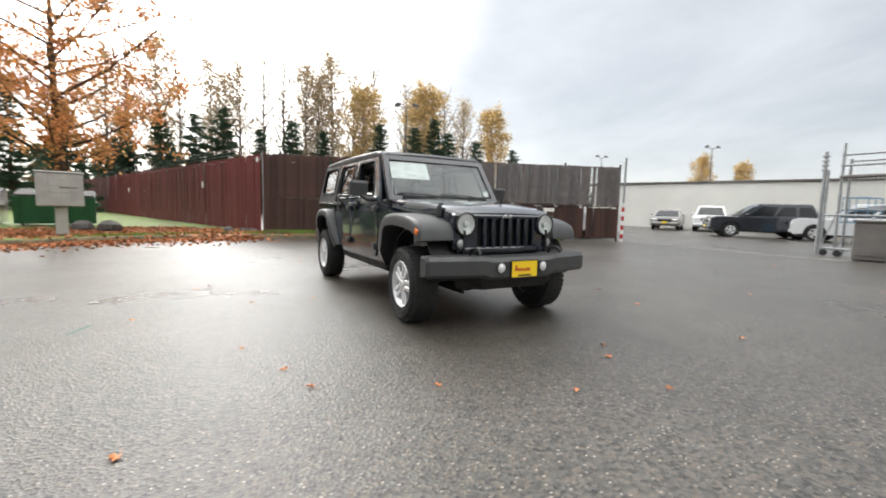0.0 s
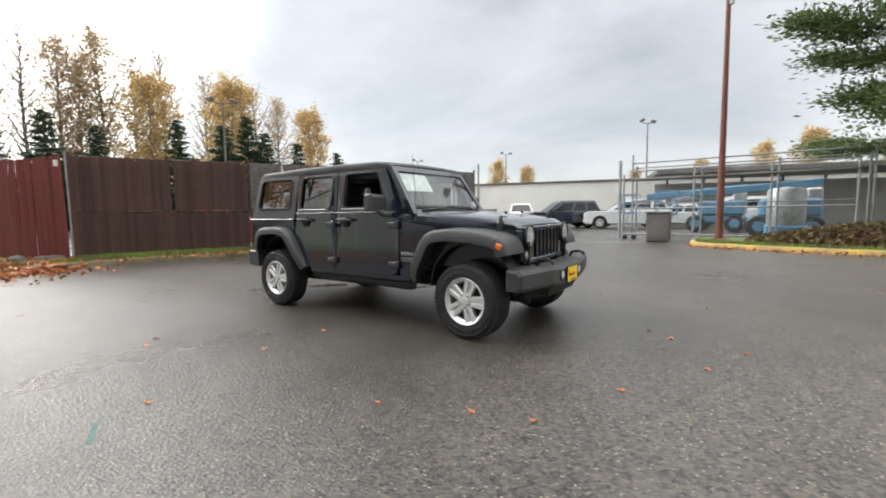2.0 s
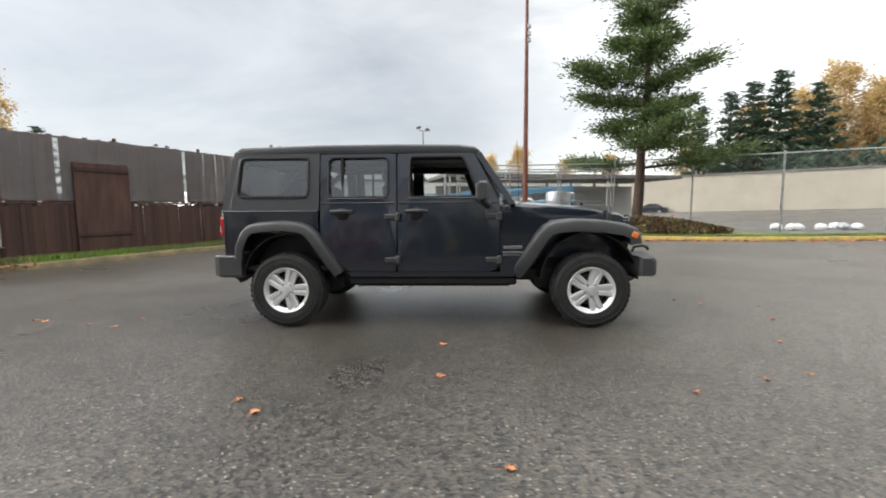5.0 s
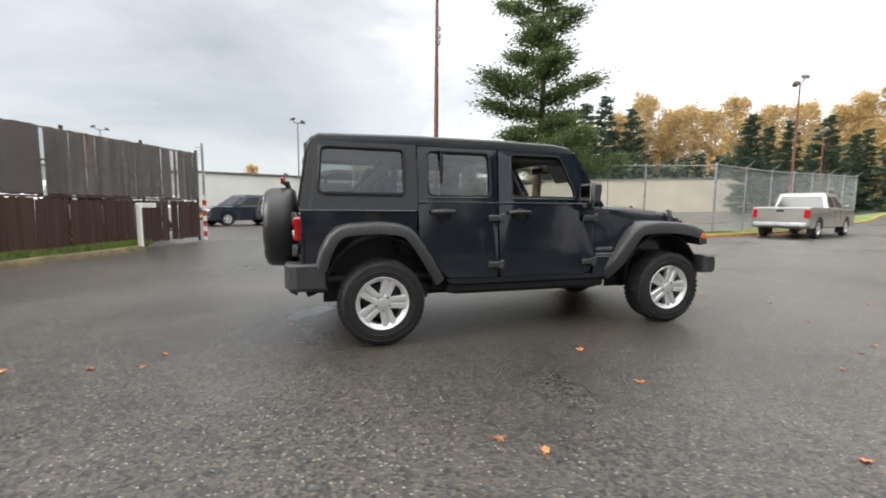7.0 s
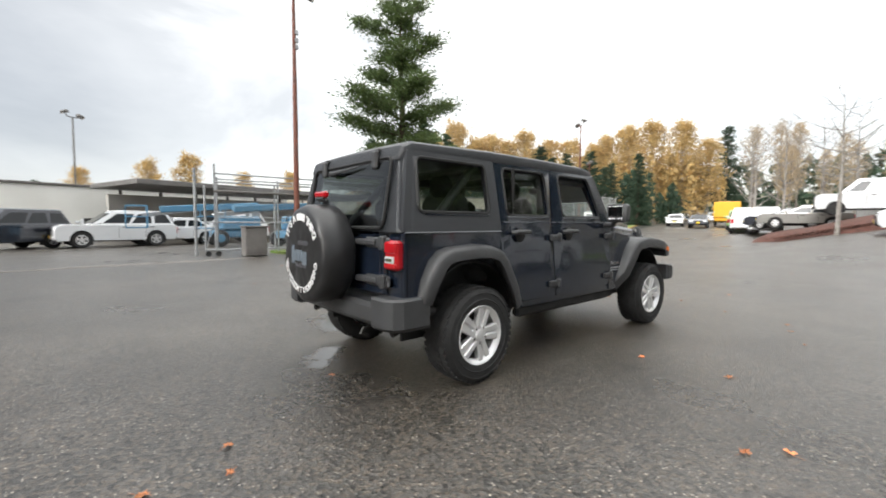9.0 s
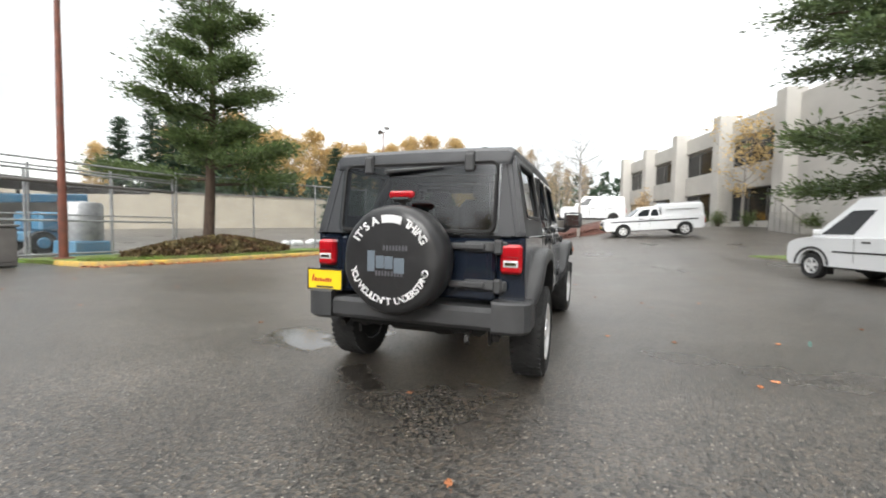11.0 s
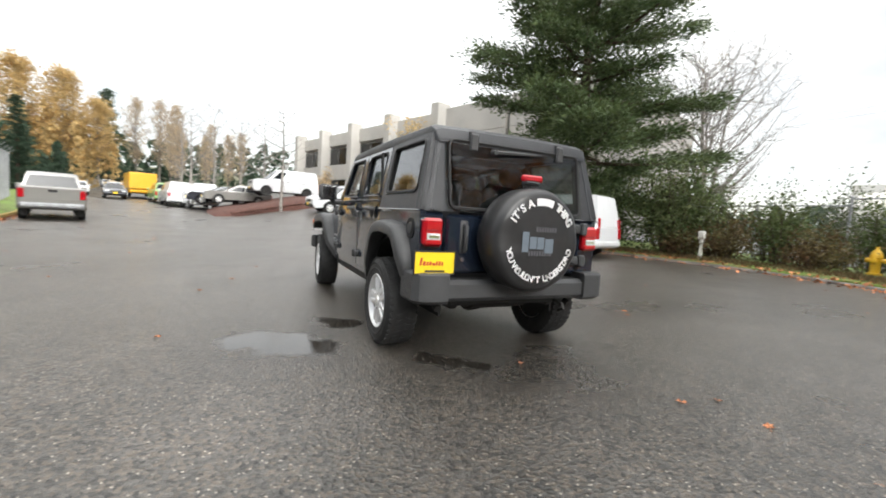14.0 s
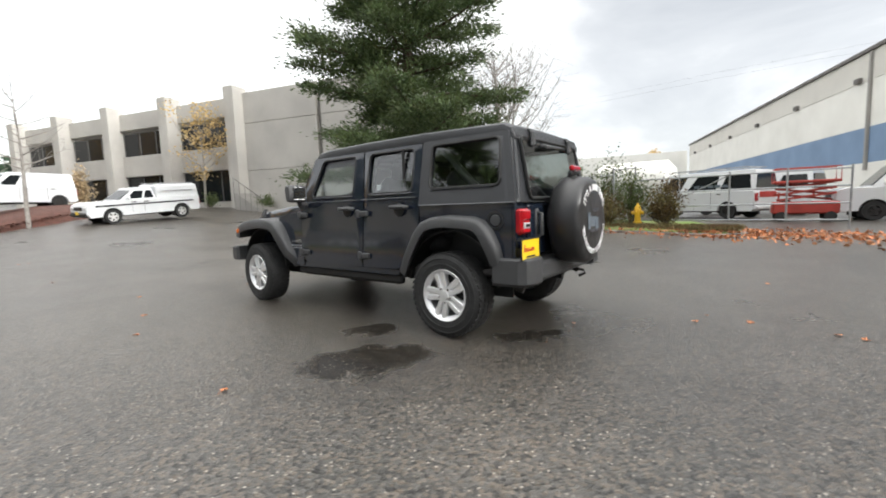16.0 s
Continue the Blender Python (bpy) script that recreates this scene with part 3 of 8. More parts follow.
def slat_fence(label, a, b, pitch, tiers, material, seed, rails, posts, gap_end=0.0, wire_top=0.0, netting=0.0, mesh=0.13, metal=None, worn=0.01, upper=None):
    m, length = span_m(a, b)
    fence = thing("slat_fence", label, "fence", m)
    rnd = random.Random(seed)
    for z0, z1, ragged in tiers:
        kinds = []
        for k in range(5):
            s = Shape()
            w, top = pitch * rnd.uniform(1.02, 1.14), z1 - z0 + rnd.uniform(-ragged, ragged * 0.6)
            s.box(0, 0, top / 2, w, 0.012, top, 0.003)
            kinds.append(s.ob("slat", upper if upper and z0 > 1 else material, fence))
        n = int(length / pitch)
        used = set()
        for i in range(n):
            if rnd.random() < (gap_end * 0.5 if z1 < 2 else worn):
                continue
            k = rnd.randrange(5)
            place = pose(pitch * (i + 0.5), rnd.uniform(-0.012, 0.012), z0 + rnd.uniform(-0.02, 0.02), rnd.uniform(-0.6, 0.6), rnd.uniform(-0.25, 0.25), rnd.uniform(-4, 4))
            if k not in used:
                used.add(k)
                kinds[k].matrix_basis = place
            else:
                o = new("slat", kinds[k].data)
                o.parent = fence
                o.matrix_basis = place
        for k in set(range(5)) - used:
            bpy.data.objects.remove(kinds[k])
    for z in rails:
        Shape().cyl((0, 0.035, z), (length, 0.035, z), 0.022, n=8).ob("rail", metal or GALV, fence, smooth=50)
    n = round(length / posts)
    high = tiers[-1][1]
    for i in range(n + 1):
        Shape().cyl((length * i / n, 0.075, -0.05), (length * i / n, 0.075, high + 0.1), 0.04, n=8).ob("post", metal or GALV, fence, smooth=50)
    for k in range(3 if wire_top else 0):
        z = high + wire_top * (k + 1) / 3
        Shape().cyl((0, 0.08 + 0.05 * k, z), (length, 0.08 + 0.05 * k, z), 0.006, n=4).ob("wire", GALV, fence)
    if netting:
        # woven wire over both faces of the upper slats
        s, h, u = Shape(), high - netting, -(high - netting)
        while u < length:
            u0, u1 = max(u, 0.0), min(u + h, length)
            for za, zb in ((netting + u0 - u, netting + u1 - u), (high - u0 + u, high - u1 + u)):
                for y in (-0.028, 0.028):
                    s.add([(u0, y, za - 0.004), (u1, y, zb - 0.004), (u1, y, zb + 0.004), (u0, y, za + 0.004)], [(0, 1, 2, 3)])
            u += mesh
        tagged(s.ob("wire_netting", GALV, fence), kind="stuff")
    return fence


def chain_fence(label, a, b, high, posts, seed, arms=False, base=0.06, pitch=0.10, mid=False, group=""):
    m, length = span_m(a, b)
    fence = thing("chain_link_fence", label, "fence", m, group)
    inv = m.inverted()

    def gz(u):
        p = m @ Vector((u, 0, 0))
        return rise(p.x, p.y)

    n = max(1, round(length / posts))
    for i in range(n + 1):
        u = length * i / n
        s = Shape().cyl((u, 0, gz(u) - 0.05), (u, 0, gz(u) + high + 0.05), 0.035, n=8)
        s.lathe([(0.045, 0), (0.045, 0.03), (0.0, 0.06)], (u, 0, gz(u) + high + 0.03), (0, 0, 1), 8)
        s.ob("post", GALV, fence, smooth=50)
        if arms:
            Shape().cyl((u, 0, gz(u) + high), (u, -0.30, gz(u) + high + 0.32), 0.018, 0.012, 6).ob("wire_arm", GALV, fence)
    Shape().tube([(length * i / 8, 0, gz(length * i / 8) + high) for i in range(9)], 0.024, 8).ob("top_rail", GALV, fence, smooth=50)
    if mid:
        Shape().tube([(length * i / 8, 0, gz(length * i / 8) + high * 0.5) for i in range(9)], 0.020, 8).ob("mid_rail", GALV, fence, smooth=50)
    s, r = Shape(), 0.0028
    k, h = 0, high - base
    u = -h
    while u < length:
        for sgn in (0, 1):
            u0, u1 = max(u, 0), min(u + h, length)
            if u1 <= u0:
                continue
            z0, z1 = base + (u0 - u), base + (u1 - u)
            if sgn:
                z0, z1 = high - (u0 - u), high - (u1 - u)
            z0, z1 = z0 + gz(u0), z1 + gz(u1)
            s.add([(u0, -r, z0), (u0, r, z0 + r), (u0, r, z0 - r), (u1, -r, z1), (u1, r, z1 + r), (u1, r, z1 - r)], [(0, 1, 4, 3), (1, 2, 5, 4), (2, 0, 3, 5)])
        u += pitch
    tagged(s.ob("wire_mesh", GALV, fence), kind="stuff")
    return fence


FENCE_CORNER, FENCE_END = (-10.78, -0.63), (-5.61, 11.26)
FENCE_BENDS = (FENCE_CORNER, (-9.05, 3.33), (-7.33, 7.30), FENCE_END)
for k in range(3):
    slat_fence("tall weathered brown slatted fence with ragged tops", FENCE_BENDS[k], FENCE_BENDS[k + 1], 0.092, ((0.12, 1.29, 0.04), (1.35, 2.80, 0.045)), SLAT, 5 + k, (0.4, 1.32, 2.1, 2.78), 2.16, 0.04, 0.0, (0, 1.38, 1.38)[k], 0.055, RUSTPOST, (0.01, 0.03, 0.07)[k], (SLAT, SLAT, GREYSLAT)[k])
slat_fence("long maroon painted slatted fence with wire along the top", (-47.0, -12.3), (-10.9, -0.70), 0.125, ((0.10, 2.80, 0.015),), REDSLAT, 6, (0.4, 2.7), 3.0, 0.0, 0.40)
GATE_POST, ROAD_CORNER = (0.1, 13.6), (14.7, 10.15)
chain_fence("galvanised chain-link yard fence beside the pole", (0.2, 13.75), (6.7, 13.75), 2.75, 2.3, 3, mid=True)
chain_fence("tall galvanised chain-link fence beside the pine", (6.8, 13.7), ROAD_CORNER, 3.05, 3.0, 4)
chain_fence("chain-link fence with angled barbed-wire arms along the road", (14.8, 10.2), (35.0, 16.5), 3.1, 3.0, 5, arms=True)
chain_fence("low chain-link fence behind the shrubs", (9.5, -15.6), (1.2, -13.9), 2.0, 2.8, 6)

# sliding pipe gate, pushed open
gm, glen = span_m((-0.25, 13.55), (6.4, 13.35))
gate = thing("sliding_gate", "galvanised pipe gate on small wheels, slid open", "gate", gm)
for z in (0.22, 1.20, 2.30, 2.62, 2.92):
    Shape().cyl((0.0 if z < 2.2 else 0.3, 0, z), (glen, 0, z), 0.030 if z != 2.30 else 0.05, n=8).ob("rail", GALV if z != 2.30 else ROOFING, gate, smooth=50)
for u, zt in ((0.02, 2.5), (0.34, 3.25), (2.4, 2.62), (4.6, 2.62), (glen, 2.62)):
    Shape().cyl((u, 0.01, 0.15), (u, 0.01, zt), 0.035, n=8).ob("upright", GALV, gate, smooth=50)
Shape().cyl((0.02, 0, 0.25), (0.34, 0, 1.35), 0.02, n=6).ob("brace", GALV, gate)
for u in (0.1, 0.42):
    w = Shape().lathe([(0.0, -0.03), (0.09, -0.03), (0.09, 0.03), (0.0, 0.03)], (u, 0, 0.09), (0, 1, 0), 16).ob("gate_wheel", RUBBER, gate, smooth=50)
gp = thing("gate_post", "tall galvanised gate post with brackets", "post", pose(-0.45, 13.95, 0))
Shape().cyl((0, 0, -0.05), (0, 0, 3.10), 0.05, n=10).ob("shaft", GALV, gp, smooth=50)
for k in range(4):
    Shape().box(0, 0, 2.55 + 0.14 * k, 0.15, 0.13, 0.05, 0.01).ob("bracket", GALV, gp)
ge = thing("gate_end_post", "red and white banded post closing the slatted fence", "post", pose(-5.52, 11.40, 0))
for k in range(9):
    Shape().cyl((0, 0, -0.05 + 0.17 * k), (0, 0, -0.05 + 0.17 * (k + 1)), 0.055, n=10).ob("band", REDINK if k % 2 else WHITEINK, ge, smooth=50)
Shape().cyl((0, 0, 1.45), (0, 0, 3.15), 0.04, n=10).ob("shaft", GALV, ge, smooth=50)
for k in range(3):
    Shape().cyl((0.0, 0, 2.8 + 0.1 * k), (-0.16, -0.2, 2.8 + 0.1 * k), 0.008, n=5).ob("hook", GALV, ge)
wp = thing("white_post", "short white painted guard post on the grass", "post", pose(-6.28, 8.15, 0.08))
Shape().box(0, 0, 0.55, 0.11, 0.11, 1.14, 0.02).ob("shaft", WHITEW, wp)
Shape().box(0.14, 0.10, 1.06, 0.42, 0.05, 0.12, 0.01).ob("arm", WHITEW, wp)


# ---- buildings ----
def wall_run(parent, name, a, b, z0, z1, thick, material, label=""):
    d = Vector((b[0] - a[0], b[1] - a[1]))
    m = pose(a[0], a[1], 0, 0, 0, math.degrees(math.atan2(d.y, d.x)))
    s = Shape()
    s.box(d.length / 2, thick / 2, (z0 + z1) / 2, d.length, thick, z1 - z0, 0.02)
    ob = s.ob(name, material, parent, label)
    ob.matrix_basis = m
    return ob, m, d.length


# long white block across the parking lot
wb = thing("white_warehouse", "long low white painted warehouse with small dark windows", "building")
WB0, WB1 = (10.0, 46.5), (-24.0, 35.8)
wall, wm, wlen = wall_run(wb, "wall", WB0, WB1, -0.1, 3.50, 8.0, WHITEW)
roof = Shape().box(wlen / 2, 4.0, 3.58, wlen + 0.3, 8.3, 0.16, 0.03).ob("roof", ROOFING, wb)
roof.matrix_basis = wm
for u in (4, 8.6, 13.2, 17.8, 22.4, 28.6, 32.4):
    w = thing("window", "", "")
    w.parent, w.matrix_basis = wb, wm
    for key in list(w.keys()):
        del w[key]
    Shape().box(u, -0.03, 2.45, 0.95, 0.07, 0.85, 0.01).ob("frame", ROOFING, w)
    Shape().box(u, -0.06, 2.45, 0.80, 0.03, 0.70, 0.0).ob("pane", DARKWIN, w)
for u in (2, 11, 20, 27, 34):
    Shape().box(u, -0.06, 1.74, 0.10, 0.10, 3.48, 0.01).ob("downpipe", CONCD, wb).matrix_basis = wm
for u in (3.0, 24.5):
    Shape().box(u, -0.02, 1.05, 1.0, 0.06, 2.1, 0.01).ob("door", ROOFING, wb).matrix_basis = wm
sh = thing("open_shed", "long open shed with a dark flat roof behind the fence", "building")
wall, wm, wlen = wall_run(sh, "wall", (16.5, 37.0), (-2.0, 32.0), -0.1, 3.0, 0.3, CONC)
Shape().box(wlen / 2, 2.5, 3.5, wlen + 1, 7.0, 0.30, 0.03).ob("roof", ROOFING, sh).matrix_basis = wm
for i in range(8):
    Shape().box(1 + i * (wlen - 2) / 7, -0.6, 1.8, 0.16, 0.16, 3.6, 0.01).ob("pillar", ROOFING, sh).matrix_basis = wm

bw = thing("beige_warehouse", "long beige warehouse with dark loading canopies", "building")
wall, wm, wlen = wall_run(bw, "wall", (64.0, 51.0), (31.0, 80.0), -0.2, 5.0, 20.0, BEIGEW)
Shape().box(wlen / 2, 10, 5.1, wlen + 0.3, 20.3, 0.2, 0.03).ob("roof", ROOFING, bw).matrix_basis = wm
for u in (5, 13, 21, 30, 37):
    c = Shape()
    c.loft([[(u - 2, 0, 2.0), (u - 2, -2.2, 1.9), (u - 2, 0, 3.6)], [(u + 2, 0, 2.0), (u + 2, -2.2, 1.9), (u + 2, 0, 3.6)]])
    c.ob("canopy", SEAL, bw).matrix_basis = wm
    Shape().box(u, -0.04, 1.0, 2.6, 0.06, 2.0).ob("loading_door", DARKWIN, bw).matrix_basis = wm
Shape().box(25.5, -0.1, 4.1, 6.5, 0.14, 0.7, 0.02).ob("sign_board", WHITEW, bw).matrix_basis = wm

# two-storey concrete office block with fins
ob_ = thing("office_block", "two-storey pale concrete office block with tall fins", "building")
O0, O1 = Vector((26.4, -11.9)), Vector((39.2, -8.2))
odir = (O1 - O0).normalized()
BAY = (O1 - O0).length / 2
BLANK = 2.1
A = O0 - odir * BAY * BLANK
far_end = O0 + odir * BAY * 4.1
om, olen = span_m((far_end.x, far_end.y), (A.x, A.y))
u1 = BAY * 4.1
# the core behind the fins is coloured darker to stand for shade
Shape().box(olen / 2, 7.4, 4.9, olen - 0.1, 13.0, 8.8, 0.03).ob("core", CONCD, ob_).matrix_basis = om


def orun(name, ua, ub, za, zb, ya, yb, material, bev=0.02):
    o = Shape().box((ua + ub) / 2, (ya + yb) / 2, (za + zb) / 2, ub - ua, yb - ya, zb - za, bev).ob(name, material, ob_)
    o.matrix_basis = om
    return o


# blank end, cast in two courses of panels
for i in range(3):
    ua, ub = u1 + 0.35 + i * BAY, min(u1 + (i + 1) * BAY, olen)
    orun("panel", ua, ub - 0.03, 0.3, 4.1, 0.5, 0.9, CONC)
    orun("panel", ua, ub - 0.03, 4.13, 7.4, 0.5, 0.9, CONC)
    orun("panel", ua, ub - 0.03, 7.43, 9.55, 0.5, 0.9, CONC)
orun("parapet", 0, u1, 8.1, 9.4, 0.55, 0.9, CONC)
orun("spandrel", 0, u1, 4.35, 6.0, 0.55, 0.9, CONC)
orun("spandrel", 0, u1, 0.6, 2.0, 0.55, 0.9, CONC)
for i in range(5):
    uc = u1 - i * BAY
    if uc > 0:
        orun("fin", uc - 0.45, uc + 0.45, 0.4, 9.9, -0.35, 0.9, CONC)
    ua, ub = uc - BAY + 0.5, uc - 0.5
    ua = max(ua, 0.1)
    if ub > ua:
        for za, zb in ((6.05, 7.85), (2.05, 4.3)):
            orun("window_band", ua, ub, za, zb, 0.80, 0.86, DARKWIN, 0)
            for k in range(4):
                x = ua + (ub - ua) * k / 3
                orun("mullion", x - 0.03, x + 0.03, za, zb, 0.74, 0.80, ROOFING, 0)
# outside stair by the blank end
for i in range(8):
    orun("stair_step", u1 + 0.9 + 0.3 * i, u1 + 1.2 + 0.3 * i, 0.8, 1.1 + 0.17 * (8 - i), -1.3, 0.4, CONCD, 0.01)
s = Shape().tube([(u1 + 0.9, -1.3, 3.5), (u1 + 3.3, -1.3, 2.0)], 0.025, 6)
s.ob("handrail", ROOFING, ob_).matrix_basis = om
for i in range(6):
    Shape().cyl((u1 + 0.9 + 0.48 * i, -1.3, 1.0), (u1 + 0.9 + 0.48 * i, -1.3, 3.5 - 0.3 * i), 0.018, n=5).ob("baluster", ROOFING, ob_).matrix_basis = om

# white warehouse with a blue band
b2 = thing("blue_banded_warehouse", "tall white warehouse with a broad blue band", "building")
wall, wm, wlen = wall_run(b2, "wall", (-14.5, -14.5), (6.3, -74.7), 5.0, 9.4, 25, WHITEW)
wall.matrix_basis = wm
m2, l2 = span_m((6.3, -74.7), (-14.5, -14.5))
m2 = pose(6.3, -74.7, 0, 0, 0, math.degrees(math.atan2(60.2, -20.8)))
for name, za, zb, material, proud in (("blue_band", 2.9, 5.0, BLUEW, 0.0), ("lower_wall", -0.1, 2.9, WHITEW, 0.0), ("coping", 9.4, 9.62, ROOFING, 0.15)):
    s = Shape().box(l2 / 2, 12.5 - proud / 2 if name == "coping" else 12.5, (za + zb) / 2, l2, 25 + proud, zb - za, 0.01)
    s.ob(name, material, b2).matrix_basis = m2
wall.matrix_basis = m2
Shape().box(l2 * 0.705, -0.08, 5.9, 0.18, 0.16, 6.9, 0.01).ob("downpipe", CONCD, b2).matrix_basis = m2
Shape().box(l2 / 2, -0.012, 8.55, l2, 0.03, 1.6, 0.01).ob("upper_band", CREAMW, b2, "pale beige band below the coping").matrix_basis = m2
for i in range(1, 8):
    Shape().box(l2 * (i - 0.5) / 8, -0.12, 7.9, 0.5, 0.24, 0.3, 0.02).ob("wall_light", ROOFING, b2).matrix_basis = m2
b3 = thing("pale_end_block", "lower pale block at the end of the yard", "building")
wall, wm, wlen = wall_run(b3, "wall", (6.8, -76), (24, -73), -0.1, 8.8, 12, WHITEW)
wall.matrix_basis = pose(24, -73, 0, 0, 0, math.degrees(math.atan2(-3, -17.2)))


# ---- the parked off-roader: front to +x, left side to +y ----
jeep = thing("off_roader", "dark slate four-door off-roader with black flares on wet asphalt", "car")
BELT = 1.13


def side_y(z):
    """Half width of the body side at a height."""
    return 0.815 if z < BELT else 0.815 - (z - BELT) * 0.19


def side_panel(outer, inner, s, thick=0.045, proud=0.0):
    """A body side panel with a window opening: two matching outlines in x and z, bridged, with thickness."""
    sh, n = Shape(), len(outer)
    loops = []
    for d in (proud, proud - thick):
        for loop in (outer, inner):
            loops.append([(x, s * (side_y(z) + d), z) for x, z in loop])
    vs = [p for l in loops for p in l]
    fs = []
    for i in range(n):
        j = (i + 1) % n
        o0, i0, o1, i1 = 0, n, 2 * n, 3 * n
        fs += [(o0 + i, o0 + j, i0 + j, i0 + i), (o1 + i, i1 + i, i1 + j, o1 + j), (o0 + i, o1 + i, o1 + j, o0 + j), (i0 + i, i0 + j, i1 + j, i1 + i)]
    return sh.add(vs, fs)


def side_solid(pts, s, thick=0.04, proud=0.0):
    sh = Shape()
    return sh.loft([[(x, s * (side_y(z) + proud), z) for x, z in pts], [(x, s * (side_y(z) + proud - thick), z) for x, z in pts]])


def pane(pts, s, inset=0.018):
    return Shape().add([(x, s * (side_y(z) - inset), z) for x, z in pts], [tuple(range(len(pts)))])


def seal(pts, s, r=0.010, inset=0.002):
    return Shape().tube([(x, s * (side_y(z) - inset), z) for x, z in pts + pts[:1]], r, 6, False)


def shrink(pts, d):
    cx, cz = sum(p[0] for p in pts) / len(pts), sum(p[1] for p in pts) / len(pts)
    wx, wz = max(p[0] for p in pts) - cx, max(p[1] for p in pts) - cz
    return [(cx + (x - cx) * (1 - d / wx), cz + (z - cz) * (1 - d / wz)) for x, z in pts]


def arch(cx, r, a0, a1, k=10, cz=0.40):
    return [(cx + r * math.cos(radians(a0 + (a1 - a0) * i / k)), cz + r * math.sin(radians(a0 + (a1 - a0) * i / k))) for i in range(k + 1)]


ROOF_Z = 1.70
for s in (-1, 1):
    # rear quarter of the tub with the wheel opening
    quarter = [(-2.11, BELT), (-2.11, 0.66), (-1.97, 0.66), (-1.90, 0.90), (-1.78, 0.975), (-1.22, 0.975), (-1.165, 0.93), (-1.165, BELT)]
    side_solid(quarter, s).ob("quarter_panel", PAINT, jeep, smooth=30)
    # front wing side between door and wheel opening
    wing = [(0.615, BELT - 0.01), (0.615, 0.50), (0.80, 0.50), (0.98, 0.82), (1.07, 0.99), (1.07, 1.05), (0.85, 1.09)]
    side_solid(wing, s, 0.04, -0.004).ob("wing_panel", PAINT, jeep, smooth=30)
    # sill below the doors
    side_solid([(-0.90, 0.535), (-0.85, 0.485), (0.74, 0.485), (0.76, 0.535)], s, 0.05, -0.014).ob("sill", PAINT, jeep)
    Shape().box(-0.05, s * 0.745, 0.44, 1.66, 0.05, 0.09, 0.02).ob("sill_tube", SEAL, jeep)
    # doors
    for name, outer, win in (
        ("rear_door", [(-0.90, 0.54), (-0.40, 0.54), (-0.40, 1.70), (-1.145, 1.70), (-1.145, 0.90)], (-1.06, 1.265, -0.475, 1.655)),
        ("front_door", [(-0.385, 0.54), (0.60, 0.54), (0.60, 1.20), (0.335, 1.70), (-0.385, 1.70)], (-0.265, 1.265, 0.42, 1.655)),
    ):
        x0, z0, x1, z1 = win
        if name == "rear_door":
            out = [(-1.145, 0.92), (-1.03, 0.72), (-0.90, 0.56), (-0.86, 0.545), (-0.43, 0.54), (-0.405, 0.545), (-0.40, 0.56), (-0.40, 0.60),
                   (-0.40, 1.64), (-0.40, 1.68), (-0.41, 1.69), (-0.44, 1.69), (-1.10, 1.69), (-1.13, 1.69), (-1.145, 1.68), (-1.145, 1.60)]
            inn = rounded(x0, z0, x1, z1, 0.05)
        else:
            out = [(-0.385, 0.60), (-0.385, 0.56), (-0.38, 0.545), (-0.35, 0.54), (0.50, 0.54), (0.57, 0.56), (0.605, 0.64), (0.605, 0.75),
                   (0.605, 1.20), (0.56, 1.30), (0.42, 1.58), (0.36, 1.69), (-0.33, 1.69), (-0.365, 1.69), (-0.385, 1.68), (-0.385, 1.62)]
            inn = rounded(x0, z0, x1, z1, 0.05)
            inn = [(x - max(0.0, (z - z0) / (z1 - z0)) * 0.16 * max(0.0, (x - x0) / (x1 - x0)), z) for x, z in inn]
        d = side_panel(out, inn, s, proud=0.006).ob(name, PAINT, jeep, smooth=30)
        seal(inn, s, 0.012, -0.002).ob("window_seal", SEAL, d, smooth=60)
        if name == "rear_door" or s == 1:
            g = pane(shrink(inn, -0.005), s).ob("window_glass", TINT if name == "rear_door" else GLASS, d)
            g.visible_shadow = False
        if name == "rear_door":
            Shape().box(-0.93, s * (side_y(1.46) - 0.012), 1.46, 0.028, 0.02, 0.40, 0.004).ob("window_divider", SEAL, d)
        hx = -0.93 if name == "rear_door" else -0.20
        h = Shape()
        h.lathe([(0.0, 0.010), (0.052, 0.008), (0.062, 0.0)], (hx + 0.005, s * 0.822, 1.105), (0, s, 0), 18)
        h.ob("handle_cup", SEAL, d, smooth=40)
        h = Shape().tube([(hx - 0.10, s * 0.825, 1.125), (hx - 0.085, s * 0.862, 1.13), (hx + 0.085, s * 0.862, 1.13), (hx + 0.10, s * 0.825, 1.125)], [0.018, 0.019, 0.019, 0.018], 8)
        h.ob("door_handle", TRIM, d, smooth=50)
        for z in (1.075, 0.655):
            xh = -0.435 if name == "rear_door" else 0.545
            b = Shape().box(xh, s * 0.833, z, 0.15, 0.03, 0.055, 0.010)
            b.box(xh + 0.055, s * 0.843, z, 0.045, 0.04, 0.085, 0.012)
            b.ob("door_hinge", TRIM, d)
        Shape().box((inn[0][0] + inn[4][0]) / 2, s * (side_y(1.265) + 0.006), 1.252, inn[4][0] - inn[0][0] + 0.02, 0.024, 0.012, 0.003).ob("window_ledge", PAINT, d)
        # crisp pressed line along the belt
        xa, xb = (-1.14, -0.41) if name == "rear_door" else (-0.375, 0.595)
        Shape().box((xa + xb) / 2, s * 0.8235, BELT + 0.08, xb - xa, 0.006, 0.012, 0.002).ob("belt_crease", PAINT, d)
